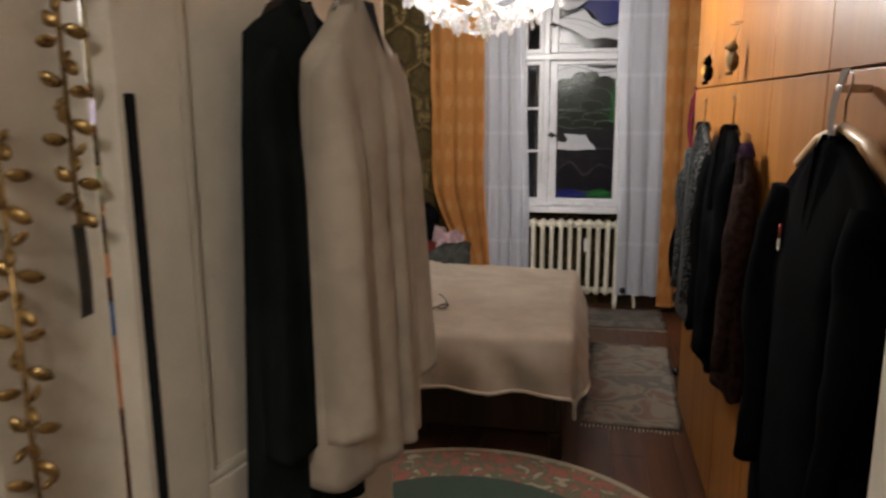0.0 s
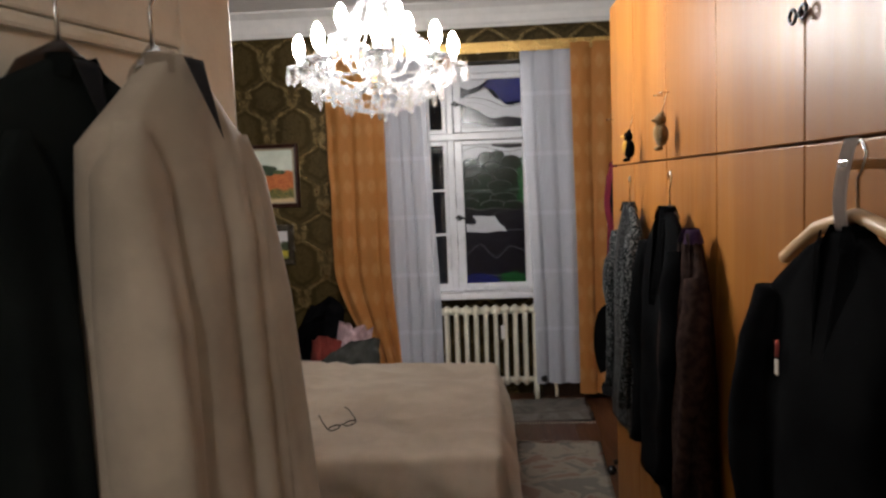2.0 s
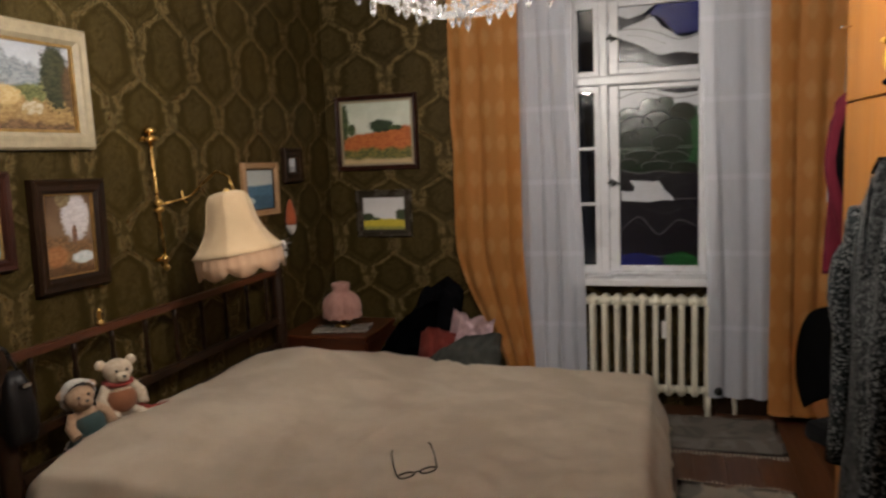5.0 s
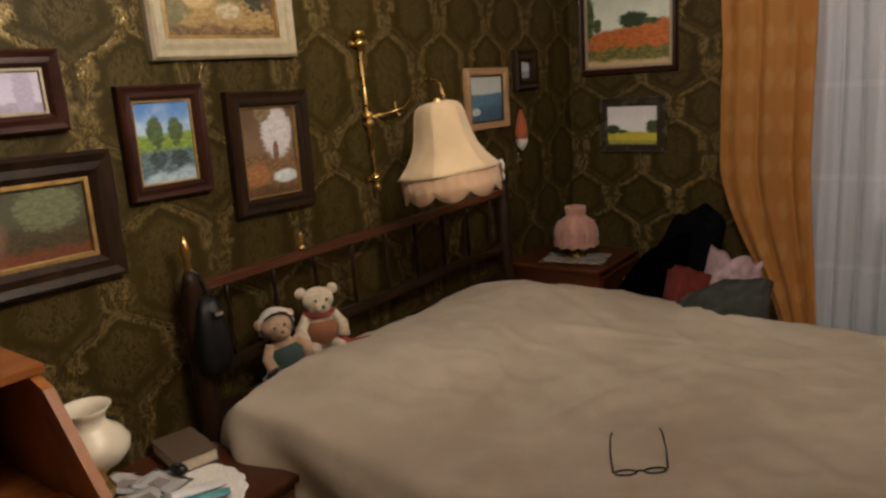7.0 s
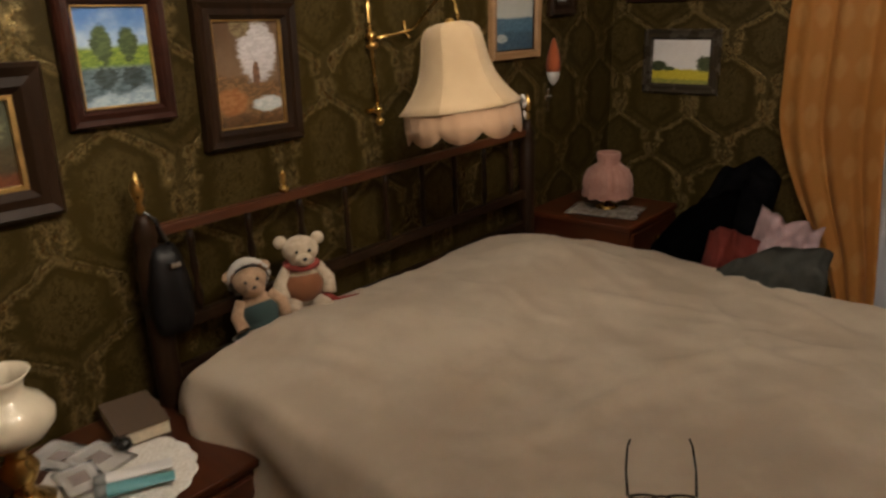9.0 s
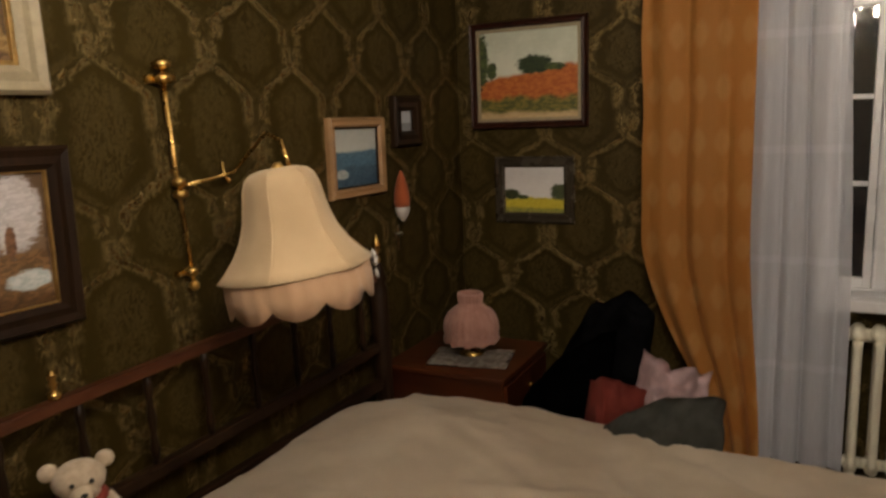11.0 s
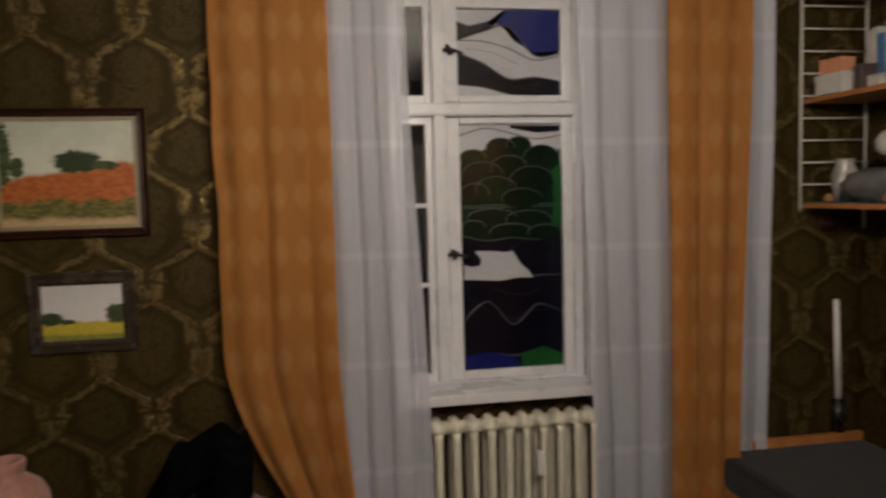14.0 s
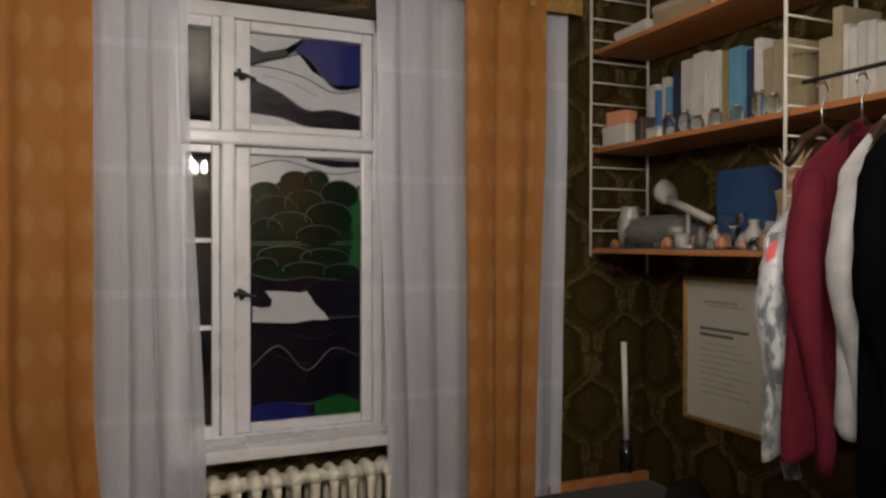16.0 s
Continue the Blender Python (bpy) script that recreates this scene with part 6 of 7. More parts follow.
for i, (x, y, rz, cl) in enumerate(((-1.52, 2.955, 66, (0.62, 0.62, 0.62)), (-1.475, 2.935, 62, (0.12, 0.34, 0.38)))):
    tb = thing("cream_tube", pose(x, y, TZ + 0.022, 0, 0, rz), ("white cream tube with a grey cap" if i == 0 else "turquoise and white cream tube"), "tube", "tubes on the table")
    part("body", sheet(20, 12, lambda u, v: (-0.07 + 0.14 * v, 0.019 * math.cos(2 * math.pi * u) * (1.05 - 0.05 * v) + 0.0, 0.014 * math.sin(2 * math.pi * u) * (1 - 0.75 * v)), 0.0), plain("tube_plastic", cl, 0.35, vary=0.05), tb)
    part("cap", tube([(-0.07, 0, 0), (-0.095, 0, 0)], 0.015, 14), plain("grey_cap", (0.20, 0.22, 0.22), 0.4), tb)
cs = thing("glasses_case", pose(-1.455, 2.765, TZ + 0.001, 0, 0, 12), "dark brown leather spectacle case", "case")
part("shell", box(-0.085, 0.085, -0.032, 0.032, 0.0, 0.045, 0.017), plain("dark_leather", (0.022, 0.016, 0.013), 0.35, bump=0.3), cs)
for k in range(6):
    part("stamped_mark", box(-0.045 + k * 0.016, -0.037 + k * 0.016, -0.012, -0.008, 0.0448, 0.0456), M_PAPER2, cs)
wt = thing("black_clip", pose(-1.655, 2.985, TZ + 0.016), "small black clip lying on papers", "clip")
part("jaws", capped([(0.02, 0.0), (0.026, 0.008), (0.022, 0.02), (0.012, 0.026)], 12, lambda a, i: (1 + 0.3 * math.cos(2 * a), 0)), M_BLK, wt)

# ---- secretary desk, its flap open ----
sec = thing("secretary_desk", pose(-1.85, 1.78, 0), "orange-brown wooden secretary desk with its flap open", "desk")
M_SEC = wood("secretary_veneer", (0.17, 0.05, 0.012), (0.28, 0.10, 0.026), "Y", 0.4, spec=0.25)
part("base_cabinet", box(0.0, 0.44, 0.0, 0.83, 0.08, 0.72, 0.004), M_SEC, sec)
for y in (0.0, 0.805):
    part("side_panel", slab([(0.0, 0.722), (0.46, 0.722), (0.62, 0.742), (0.44, 0.965), (0.38, 0.985), (0.0, 0.985)], 0.022, y + 0.023), M_SEC, sec)
part("top_board", box(-0.0, 0.40, -0.005, 0.835, 0.986, 1.008, 0.004), M_SEC, sec)
part("back_panel", box(0.0, 0.012, 0.024, 0.805, 0.724, 0.984), M_DARK, sec)
fl = part("open_flap", box(0.44, 0.86, 0.026, 0.803, 0.72, 0.742, 0.004), M_SEC, sec, "lowered writing flap with a lock")
part("lock", capped([(0.014, 0.742), (0.014, 0.744), (0.006, 0.746)], 14), M_IRON, fl).location = (0.68, 0.70, 0)
for y in (0.25, 0.5):
    part("pigeonhole_divider", box(0.014, 0.30, y, y + 0.01, 0.724, 0.984), M_SEC, sec)
for x in (0.03, 0.41):
    for y in (0.03, 0.8):
        part("leg", tube([(x, y, 0.08), (x, y, 0.0)], [0.022, 0.016], 8), M_SEC, sec)
for z in (0.22, 0.44):
    dr = part("drawer", box(0.44, 0.456, 0.02, 0.81, z - 0.1, z + 0.1, 0.004), M_SEC, sec)
    part("knob", ball((0.468, 0.41, z), 0.014), M_BRASS, dr)
bx = thing("blue_box", pose(-1.63, 2.45, 0.723), "blue cardboard box inside the open secretary", "box")
part("carton", box(-0.08, 0.08, -0.06, 0.06, 0.0, 0.12, 0.003), plain("blue_card", (0.03, 0.06, 0.16), 0.6), bx)

# ---- hanging bag on the bed post ----
hb = thing("handbag", pose(-1.755, 3.215, 0), "dark leather bag hanging from the bed post", "bag")
part("pouch", smooth(lathe([(0.002, 0.70), (0.05, 0.705), (0.062, 0.75), (0.06, 0.82), (0.045, 0.90), (0.03, 0.93), (0.002, 0.935)], 24, lambda a, i: (1 + 0.12 * math.sin(5 * a), 0)), 60), plain("black_leather", (0.006, 0.0055, 0.006), 0.45, bump=0.3, spec=0.2), hb)
part("strap", tube([(-0.02, -0.01, 0.92), (-0.022, -0.02, 1.0), (-0.02, -0.025, 1.025), (-0.012, 0.0, 1.0), (0.01, 0.02, 0.92)], 0.006, 6), M_BLK, hb)
part("buckle", box(0.03, 0.062, -0.015, 0.015, 0.885, 0.90, 0.003), M_STEEL, hb)

# ---- wall shelves ----
M_TEAK = wood("teak_shelf", (0.30, 0.105, 0.03), (0.46, 0.19, 0.06), "Y", 0.4)
M_WIRE = plain("white_coated_wire", (0.62, 0.60, 0.55), 0.4, vary=0.06)
sv = thing("wall_shelf", pose(0, 0, 0), "ladder-frame wall shelf with teak boards and white wire ladders", "shelf")
for y in (5.755, 4.725, 3.72):
    ld = part("ladder", tube([(1.385, y, 1.48), (1.385, y, 2.66)], 0.006, 8), M_WIRE, sv)
    part("rear_rail", tube([(1.69, y, 1.40), (1.69, y, 2.66)], 0.006, 8), M_WIRE, ld)
    for k in range(13):
        part("rung", tube([(1.385, y, 1.50 + k * 0.0925), (1.69, y, 1.50 + k * 0.0925)], 0.0035, 6), M_WIRE, ld)
for z in (1.515, 1.948, 2.375):
    for a, b in ((4.735, 5.745), (3.73, 4.715)):
        part("board", box(1.392, 1.685, a, b, z - 0.02, z, 0.003), M_TEAK, sv)
ln = thing("shelf_liner", pose(0, 0, 0), "teal paper liner on the lower shelf", "liner")
part("paper", box(1.393, 1.68, 4.75, 5.73, 1.5155, 1.518), plain("teal_paper", (0.03, 0.12, 0.15), 0.6), ln)
rs = random.Random(11)
SPINES = [(0.55, 0.55, 0.53), (0.05, 0.16, 0.34), (0.10, 0.28, 0.42), (0.50, 0.50, 0.48), (0.02, 0.03, 0.08), (0.60, 0.58, 0.55), (0.40, 0.07, 0.05), (0.28, 0.22, 0.07), (0.04, 0.20, 0.22), (0.62, 0.60, 0.57), (0.30, 0.24, 0.15), (0.38, 0.32, 0.22)]
BOOKM = [plain("book_cover", [q * 0.85 for q in c], 0.55, vary=0.1) for c in SPINES]


def standing(x, y, z, t, d, h, cover, tilt=0):
    th = thing("book", pose(x, y, z, tilt, 0, 0), "upright book on the wall shelf", "book", "books on the shelf")
    part("cover", box(0.004, d, 0.001, 0.004, 0, h, 0.001), cover, th)
    part("cover", box(0.004, d, t - 0.004, t - 0.001, 0, h, 0.001), cover, th)
    part("spine", box(0.0, 0.004, 0.001, t - 0.001, 0, h, 0.001), cover, th)
    part("pages", box(0.005, d - 0.004, 0.004, t - 0.004, 0.003, h - 0.004), M_PAGE, th)


# from the near ladder to the far one: (thickness, height, cover, set back)
ROW = ((0.05, 0.24, 10, 0.02), (0.06, 0.26, 11, 0.0), (0.045, 0.25, 10, 0.01), (0.03, 0.285, 9, 0.0), (0.05, 0.27, 4, 0.02), (0.06, 0.285, 2, 0.0), (0.022, 0.28, 7, 0.0), (0.02, 0.27, 6, 0.03), (0.018, 0.29, 9, 0.0), (0.028, 0.28, 5, 0.0),
       (0.065, 0.295, 0, -0.01), (0.06, 0.285, 3, -0.012), (0.07, 0.265, 4, 0.01), (0.028, 0.21, 2, 0.0), (0.035, 0.255, 9, 0.015), (0.024, 0.21, 1, 0.0), (0.04, 0.24, 5, 0.01), (0.03, 0.23, 3, 0.02))
y = 4.765
for t, hgt, ci, back in ROW:
    standing(1.50 + back, y, 1.949, t, 0.155, hgt + rs.uniform(-0.006, 0.006), BOOKM[ci], rs.choice((0, 0, 0, -1.5)))
    y += t + 0.003
y = 3.80
while y < 4.68:
    t = rs.uniform(0.02, 0.05)
    standing(1.48, y, 1.949, t, 0.17, rs.uniform(0.2, 0.3), BOOKM[rs.choice((3, 5, 10, 11, 9))])
    y += t + 0.002
for i in range(5):
    book(pose(1.55, 4.56 + 0.01 * i, 2.376 + i * 0.03, 0, 0, 90 + rs.uniform(-8, 8)), 0.2, 0.24, 0.029, BOOKM[rs.randrange(len(BOOKM))], "book lying in a stack on the shelf", "stacked books")
for i, (yy, w, h) in enumerate(((5.55, 0.22, 0.06), (5.28, 0.26, 0.09), (4.98, 0.24, 0.05))):
    bxx = thing("paper_box", pose(1.55, yy, 2.376, 0, 0, rs.uniform(-6, 6)), "pale cardboard box on the top shelf", "box", "boxes on the top shelf")
    part("carton", box(-0.11, 0.11, -w / 2, w / 2, 0, h - 0.012, 0.003), BOOKM[(0, 10, 3)[i]], bxx)
    part("lid", box(-0.114, 0.114, -w / 2 - 0.004, w / 2 + 0.004, h - 0.024, h, 0.003), BOOKM[(5, 11, 9)[i]], bxx)
M_CLEAR = glass("clear_jar_glass", (0.9, 0.95, 0.95), 0.03)
for i in range(7):
    yy = 4.80 + i * 0.085 + rs.uniform(-0.02, 0.02)
    h = rs.uniform(0.05, 0.09)
    jr = thing("glass_jar", pose(1.43 + rs.uniform(-0.01, 0.02), yy, 1.949), "small clear glass jar before the books", "jar", "glass jars")
    part("glass_body", capped([(0.018, 0.0), (0.024, 0.004), (0.024, h * 0.7), (0.014, h * 0.85)], 16), M_CLEAR, jr)
    part("lid", capped([(0.015, h * 0.85), (0.016, h)], 14), M_STEEL, jr)
for i, (yy, r, h, cl) in enumerate(((5.46, 0.03, 0.09, (0.05, 0.03, 0.03)), (5.38, 0.04, 0.04, (0.5, 0.48, 0.44)))):
    pt = thing("small_box", pose(1.44, yy, 1.949, 0, 0, rs.uniform(-15, 15)), "small trinket box on the shelf", "box", "trinkets")
    part("carton", box(-0.03, 0.03, -r, r, 0, h, 0.006), plain("trinket_box", cl, 0.5), pt)
    part("lid", box(-0.031, 0.031, -r - 0.001, r + 0.001, h * 0.72, h + 0.002, 0.005), plain("trinket_lid", [c * 0.8 for c in cl], 0.45), pt)
# lower shelf: china, shells and a blue folder
fo = thing("blue_folder", pose(1.665, 5.05, 1.52, 0, 0, 0), "large blue folder standing at the shelf's back", "folder")
part("cover", box(-0.012, 0.012, -0.24, 0.24, 0, 0.30, 0.003), plain("blue_folder_card", (0.02, 0.06, 0.16), 0.6), fo)
part("spine", box(-0.013, 0.013, -0.246, -0.24, 0, 0.30, 0.002), BOOKM[4], fo)


def pot(x, y, z, prof, mat_, name, label, cat, steps=22, wave=None):
    th = thing(name, pose(x, y, z), label, cat)
    part("body", capped(prof, steps, wave), mat_, th)
    return th


M_CHINA = plain("white_china", (0.33, 0.32, 0.30), 0.2, vary=0.05, bump=0.02)
M_STONE = plain("grey_stone", (0.10, 0.10, 0.095), 0.35, vary=0.3)
M_SHELLC = plain("shell_brown", (0.30, 0.17, 0.11), 0.5, vary=0.4, scale=50)
pot(1.50, 5.40, 1.519, [(0.07, 0.0), (0.13, 0.03), (0.15, 0.07), (0.12, 0.11), (0.07, 0.13)], M_STONE, "stone_bowl", "grey rounded stone bowl on the lower shelf", "bowl", 24, lambda a, i: (1 + 0.12 * math.sin(3 * a), 0))
for yy, xx, r in ((5.66, 1.52, 0.05), (5.60, 1.46, 0.035)):
    pot(xx, yy, 1.519, [(r * 0.5, 0.0), (r * 0.6, r * 0.3), (r, r * 1.2), (r * 1.05, r * 2.2), (r * 0.7, r * 3.2), (r * 0.8, r * 3.5)], M_CHINA, "china_vase", "white china vase on the lower shelf", "vase")
pot(1.42, 5.22, 1.519, [(0.022, 0.0), (0.026, 0.02), (0.03, 0.055)], M_CHINA, "china_cup", "small white china cup", "cup")
for i in range(9):
    yy = 4.80 + i * 0.055 + rs.uniform(-0.02, 0.02)
    r = rs.uniform(0.018, 0.034)
    pot(1.42 + rs.uniform(0, 0.09), yy, 1.519, [(r * 0.6, 0.0), (r, r * 0.6), (r * 0.7, r * 1.4), (r * 0.25, r * 2.0)], M_SHELLC if i % 3 else M_CHINA, "sea_shell", "brown sea shell on the lower shelf", "shell", 14, lambda a, i: (1 + 0.15 * math.sin(4 * a), 0))
for i in range(12):
    r = rs.uniform(0.014, 0.03)
    kind = rs.choice(("glass", "china", "stone"))
    pot(1.41 + rs.uniform(0, 0.2), 4.86 + i * 0.07 + rs.uniform(-0.02, 0.02), 1.519, [(r * 0.7, 0.0), (r, r * 0.8), (r * 1.1, r * 1.8), (r * 0.5, r * 2.8), (r * 0.6, r * 3.4)], {"glass": M_CLEAR, "china": M_CHINA, "stone": M_STONE}[kind],
        "small_bottle" if kind == "glass" else "trinket_pot", {"glass": "small clear glass bottle on the lower shelf", "china": "little white china pot on the lower shelf", "stone": "little grey stone pot on the lower shelf"}[kind], "bottle" if kind == "glass" else "pot", 14)
M_AMBER = plain("amber_shell", (0.34, 0.15, 0.07), 0.35, vary=0.35, scale=70)
for i in range(26):
    r = rs.uniform(0.012, 0.026)
    kind = rs.choice(("shell", "shell", "glass", "china", "amber"))
    yy, xx = 4.77 + i * 0.034 + rs.uniform(-0.012, 0.012), 1.400 + rs.uniform(0.0, 0.05) if i % 2 else 1.47 + rs.uniform(0.0, 0.10)
    grow = 1.0 if i % 2 else 1.8
    pot(xx, yy, 1.519, [(r * 0.7, 0.0), (r * 1.05, r * 0.5 * grow), (r * 0.95, r * 1.1 * grow), (r * 0.45, r * 1.7 * grow), (r * 0.5, r * 1.9 * grow)], {"shell": M_SHELLC, "glass": M_CLEAR, "china": M_CHINA, "amber": M_AMBER}[kind],
        {"shell": "sea_shell", "glass": "small_bottle", "china": "trinket_pot", "amber": "sea_shell"}[kind], {"shell": "brown sea shell on the lower shelf", "glass": "small clear glass bottle on the lower shelf", "china": "little white china pot on the lower shelf", "amber": "amber-coloured sea shell on the lower shelf"}[kind],
        {"shell": "shell", "glass": "bottle", "china": "pot", "amber": "shell"}[kind], 14, lambda a, i: (1 + 0.10 * math.sin(5 * a), 0))
ob1 = thing("card_box", pose(1.43, 5.60, 2.03, 0, 0, 8), "small orange card box on a white box", "box")
part("carton", box(-0.035, 0.035, -0.055, 0.055, 0, 0.055, 0.003), plain("orange_card", (0.55, 0.24, 0.13), 0.6), ob1)
part("flap", box(-0.036, 0.036, -0.056, 0.056, 0.0555, 0.058, 0.001), plain("orange_card_flap", (0.5, 0.21, 0.11), 0.6), ob1)
ob2 = thing("card_box", pose(1.43, 5.60, 1.949, 0, 0, 2), "white card box carrying an orange one", "box")
part("carton", box(-0.04, 0.04, -0.075, 0.075, 0, 0.068, 0.003), BOOKM[5], ob2)
part("lid", box(-0.042, 0.042, -0.077, 0.077, 0.055, 0.080, 0.003), BOOKM[9], ob2)
g1 = thing("stemmed_glass", pose(1.43, 4.98, 1.519), "stemmed glass on the lower shelf", "glass")
part("bowl", capped([(0.03, 0.0), (0.032, 0.003), (0.004, 0.008), (0.004, 0.07), (0.03, 0.09), (0.04, 0.12)], 20), M_CLEAR, g1)
dollm = thing("straw_figure", pose(1.50, 4.80, 1.519), "straw figure in pale cloth on the shelf", "figure")
bm = capped([(0.055, 0.0), (0.05, 0.06), (0.04, 0.13), (0.05, 0.19), (0.02, 0.20)], 20, lambda a, i: (1 + 0.06 * math.sin(6 * a), 0))
ball((0, 0, 0.225), 0.032, 0.03, 0.034, 14, bm)
for kk in range(9):
    a = math.pi * (0.15 + 0.7 * kk / 8)
    tube([(0, 0.02 * math.cos(a), 0.24), (0, 0.06 * math.cos(a), 0.24 + 0.06 * math.sin(a)), (0, 0.10 * math.cos(a), 0.24 + 0.11 * math.sin(a))], [0.008, 0.006, 0.002], 6, bm)
part("figure", bm, plain("straw_and_linen", (0.36, 0.26, 0.15), 0.8, vary=0.3, scale=40), dollm)
lampd = thing("clip_lamp", pose(1.45, 5.12, 1.519), "pale reading lamp lying on the lower shelf", "lamp")
part("arm", tube([(0, 0.22, 0.19), (0.0, 0.08, 0.14), (0.0, -0.02, 0.10)], [0.018, 0.017, 0.016], 10), M_CHINA, lampd)
part("head", capped([(0.02, 0.0), (0.045, 0.03), (0.05, 0.06)], 18), M_CHINA, lampd).matrix_basis = pose(0, 0.27, 0.20, 70, 0, 0)
part("foot", capped([(0.05, 0.0), (0.05, 0.012), (0.015, 0.02)], 18), M_CHINA, lampd).matrix_basis = pose(0, 0.1, 0)
part("strut", tube([(0, 0.1, 0.015), (0, 0.1, 0.145)], 0.008, 8), M_CHINA, lampd)

# ---- framed sheet of writing below the shelf ----
ps = thing("framed_certificate", pose(XR - 0.002, 5.30, 1.10, 0, 0, -90), "pale framed sheet with illegible writing", "framed sheet")
frame_moulding(0.46, 0.60, 0.018, 0.02, M_GOLD, ps)
part("paper", box(-0.215, 0.215, -0.006, -0.001, -0.285, 0.285), plain("ivory_paper", (0.52, 0.50, 0.44), 0.7, vary=0.05), ps)
for i, (a, b, z, hh) in enumerate(((-0.12, 0.06, 0.20, 0.012), (-0.10, 0.10, 0.185, 0.006), (-0.14, 0.12, 0.09, 0.012), (-0.14, 0.04, 0.065, 0.012), *[(-0.14, 0.05 + 0.08 * ((k * 7) % 3) / 2, 0.03 - 0.025 * k, 0.005) for k in range(9)])):
    part("line_of_writing", box(a, b, -0.0085, -0.006, z - hh / 2, z + hh / 2), plain("ink", (0.12, 0.11, 0.10) if i in (2, 3) else (0.34, 0.32, 0.28), 0.8), ps)
stk = thing("white_stick", pose(1.60, 5.80, 0.49), "white and black stick leaning in the corner", "stick")
part("black_grip", tube([(0, -0.02, 0.0), (0, -0.018, 0.16)], 0.03, 10), M_BLK, stk)
part("white_shaft", tube([(0, -0.018, 0.16), (-0.008, -0.016, 0.40), (-0.012, -0.012, 0.60)], [0.014, 0.013, 0.013], 8), M_WHITE, stk)
kn = thing("wall_hook", pose(1.55, YW - 0.001, 1.42, 90, 0, 0), "small round dark wall hook", "hook")
part("disc", capped([(0.035, 0.0), (0.035, 0.012), (0.012, 0.016), (0.012, 0.05), (0.02, 0.055)], 16), M_REDW, kn)

# ---- low couch and a black office chair by the window ----
co = thing("daybed", pose(0.98, 4.62, 0), "low wooden daybed with a dark grey cover", "daybed")
part("frame", box(0.0, 0.72, 0.0, 1.14, 0.10, 0.34, 0.006), M_TEAK, co)
part("back_rail", box(-0.02, 0.72, 1.125, 1.155, 0.10, 0.505, 0.006), M_TEAK, co)
part("mattress", box(0.01, 0.71, 0.01, 1.12, 0.341, 0.48, 0.03), fabric("dark_grey_cover", (0.022, 0.02, 0.022), scale=10), co)
for x in (0.03, 0.69):
    for y in (0.03, 1.1):
        part("leg", tube([(x, y, 0.1), (x, y, 0.0)], [0.025, 0.02], 8), M_TEAK, co)
oc = thing("office_chair", pose(1.03, 4.34, 0, 0, 0, 35), "black upholstered office chair", "chair")
M_CHB = fabric("black_upholstery", (0.010, 0.010, 0.011), sheen=0.05)
part("seat", box(-0.24, 0.24, -0.23, 0.22, 0.43, 0.51, 0.035), M_CHB, oc)
part("backrest", sheet(24, 24, lambda u, v: ((-0.24 + 0.48 * u) * (0.72 + 0.28 * math.sin(math.pi * (0.12 + 0.76 * v)) ** 0.6), 0.24 + 0.05 * (1 - (2 * u - 1) ** 2) + 0.03 * v, 0.54 + 0.36 * v - 0.07 * (2 * u - 1) ** 4 * v), 0.06), M_CHB, oc)
part("back_bar", tube([(0, 0.15, 0.42), (0, 0.30, 0.46), (0, 0.33, 0.65)], 0.02, 8), M_IRON, oc)
part("gas_column", tube([(0, 0, 0.09), (0, 0, 0.43)], 0.025, 12), M_STEEL, oc)
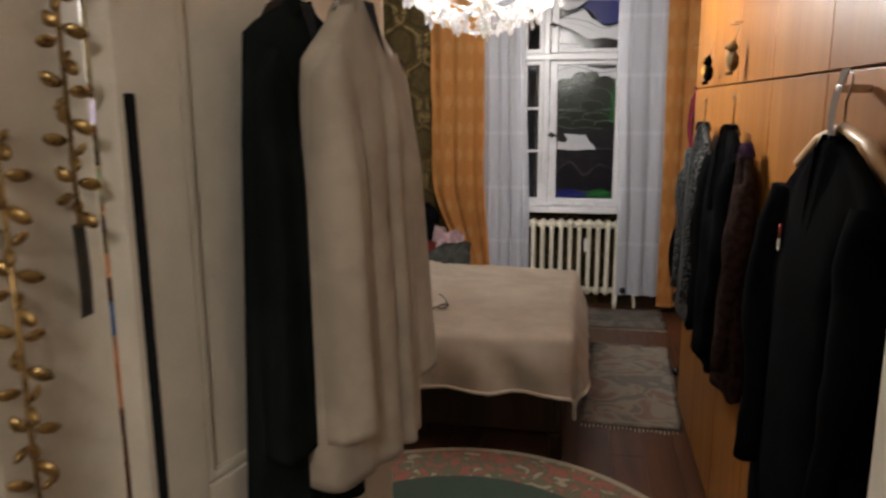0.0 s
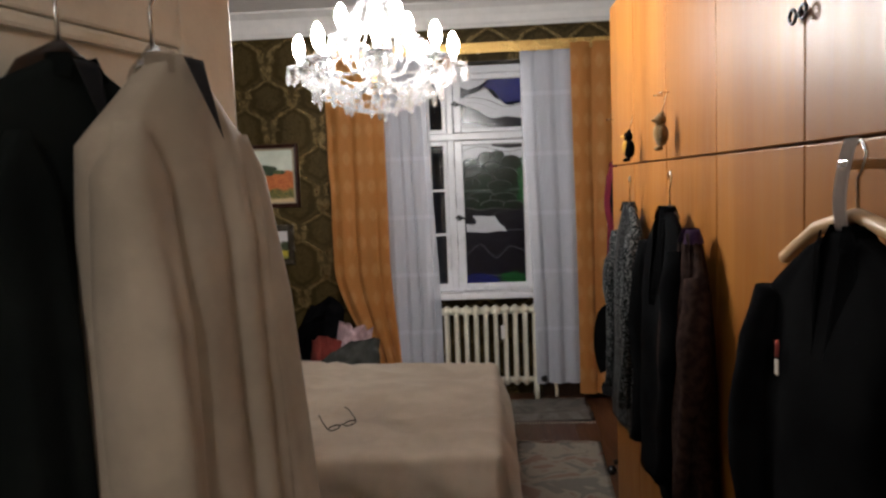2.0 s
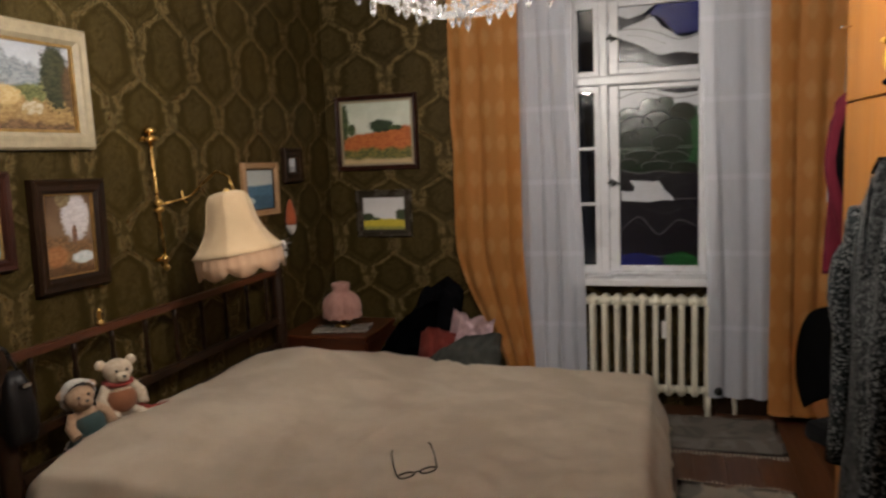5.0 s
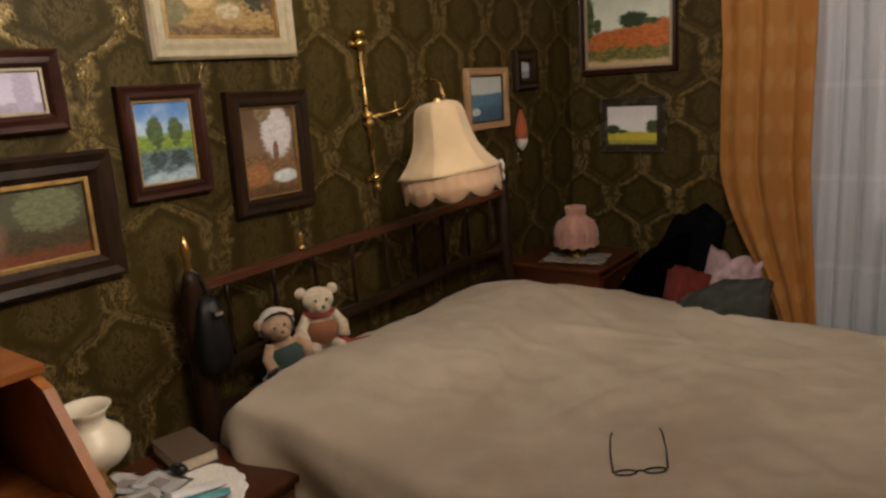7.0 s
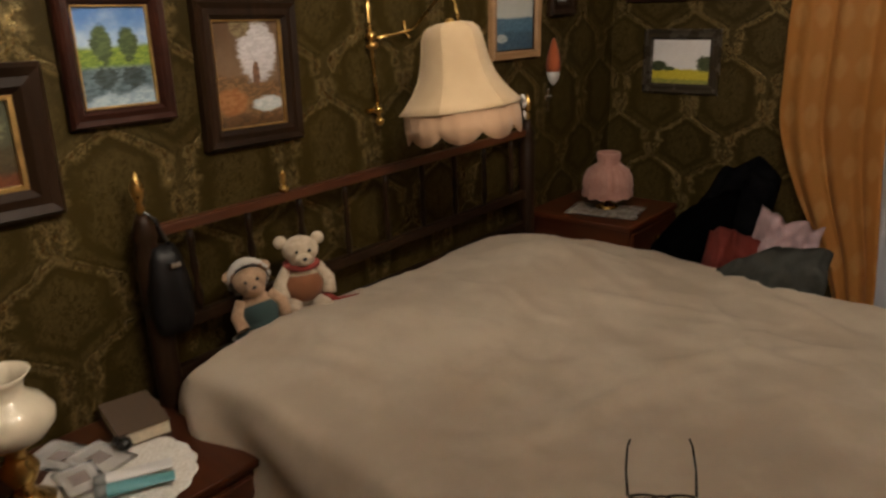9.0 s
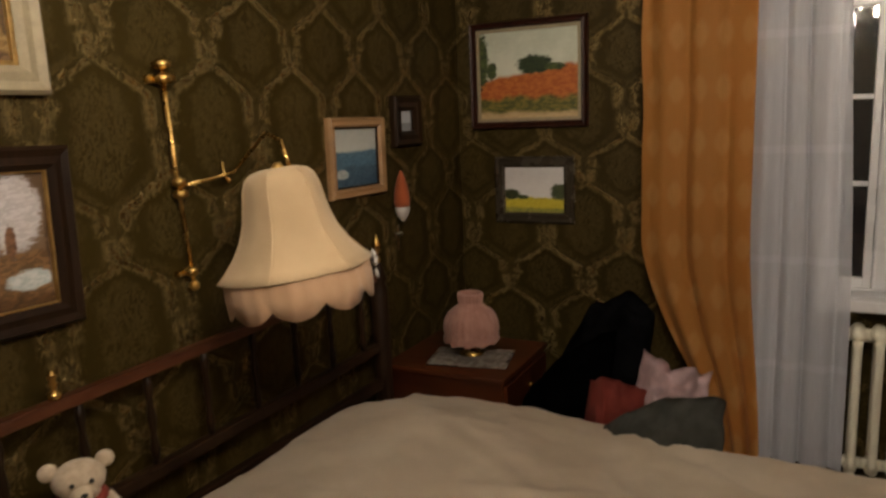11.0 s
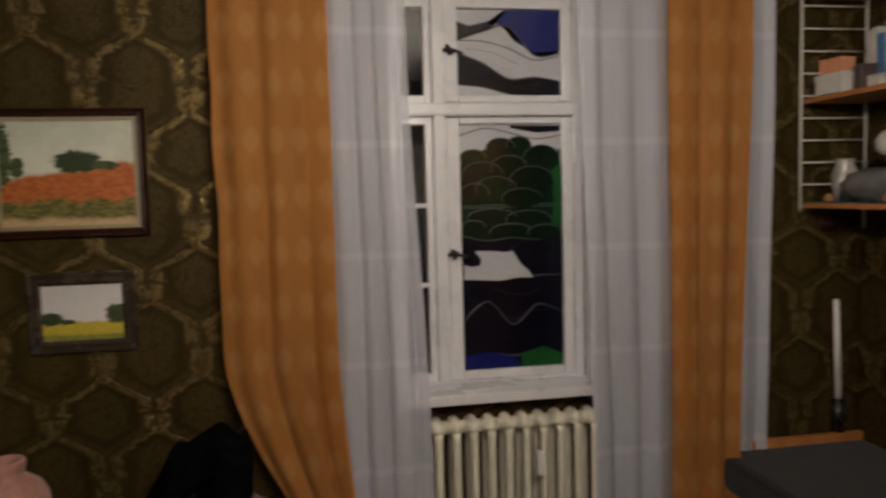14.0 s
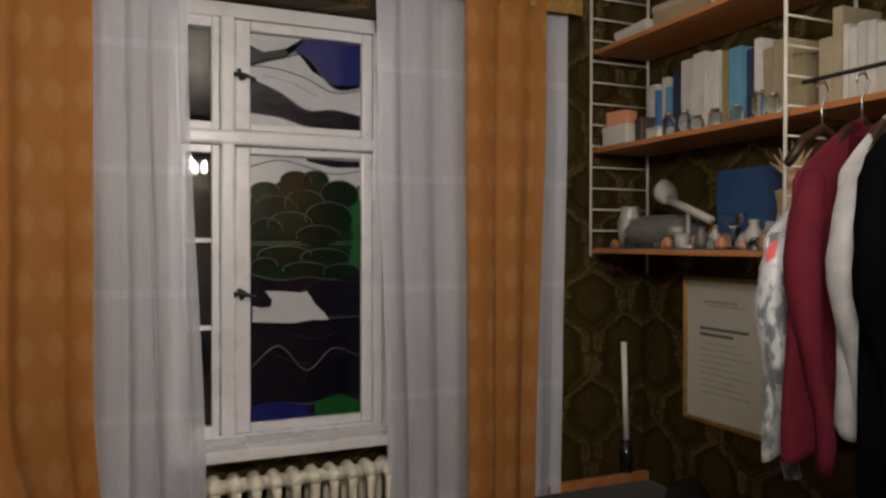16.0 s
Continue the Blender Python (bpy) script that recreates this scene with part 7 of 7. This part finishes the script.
for k in range(5):
    a = 2 * math.pi * k / 5
    lg = part("base_spoke", tube([(0, 0, 0.10), (0.26 * math.cos(a), 0.26 * math.sin(a), 0.07)], [0.025, 0.014], 8), M_IRON, oc)
    part("castor", ball((0.27 * math.cos(a), 0.27 * math.sin(a), 0.027), 0.026, 0.026, 0.026, 10), M_BLK, lg)

# ---- gilded garland strips on both sides of the doorway ----
M_GILT = plain("gilt_leaf", (0.34, 0.22, 0.08), 0.3, 0.8, vary=0.4, scale=60)
lf_bm = ball((0, 0, 0), 0.015, 0.005, 0.009, 8)
for x, yy, z0, count in ((DOOR[0] + 0.022, YD - 0.05, 1.435, 43), (DOOR[1] - 0.012, YD - 0.05, 1.80, 17), (DOOR[0] + 0.020, YD - 0.165, 0.86, 50)):
    gd = thing("gilt_garland", pose(x, yy, 0), "hanging garland of gilded leaves beside the doorway", "garland", "doorway garlands")
    part("cord", tube([(0, 0, z0), (0, 0, z0 + 0.0142 * count + 0.02)], 0.003, 6), M_GILT, gd)
    lf0 = None
    for k in range(count):
        a = k * 2.4
        if lf0 is None:
            lf0 = lf = part("leaf", lf_bm.copy(), M_GILT, gd)
        else:
            lf = more(lf0, gd, (0, 0, 0))
        lf.matrix_basis = pose(0.014 * math.cos(a), 0.022 * math.sin(a), z0 + 0.01 + k * 0.0142, 35 * math.sin(a), 30 * math.cos(a), math.degrees(a))
    if z0 < 1.7 and z0 > 1.0:
        part("ribbon", sheet(3, 10, lambda u, v: (-0.002 + 0.002 * math.sin(3 * v), -0.012 + 0.024 * u, 1.44 - 0.12 * v), 0.002), fabric("grey_satin_ribbon", (0.10, 0.085, 0.065)), gd, "grey ribbon end")
lf_bm.free()

# ---- floor boards, one by one ----
rngb = random.Random(5)
for i in range(26):
    bx = -1.9 + i * 0.15
    y = -2.6 + rngb.uniform(-1.2, 0)
    while y < 6.1:
        y2 = y + rngb.uniform(1.6, 2.6)
        a, b = max(y, -2.59), min(y2, 6.1)
        if b - a > 0.1:
            part("floor_board", box(bx + 0.001, bx + 0.148, a + 0.001, b - 0.001, -0.012, rngb.uniform(-0.0008, 0.0)), M_FLOOR, floor_ob)
        y = y2
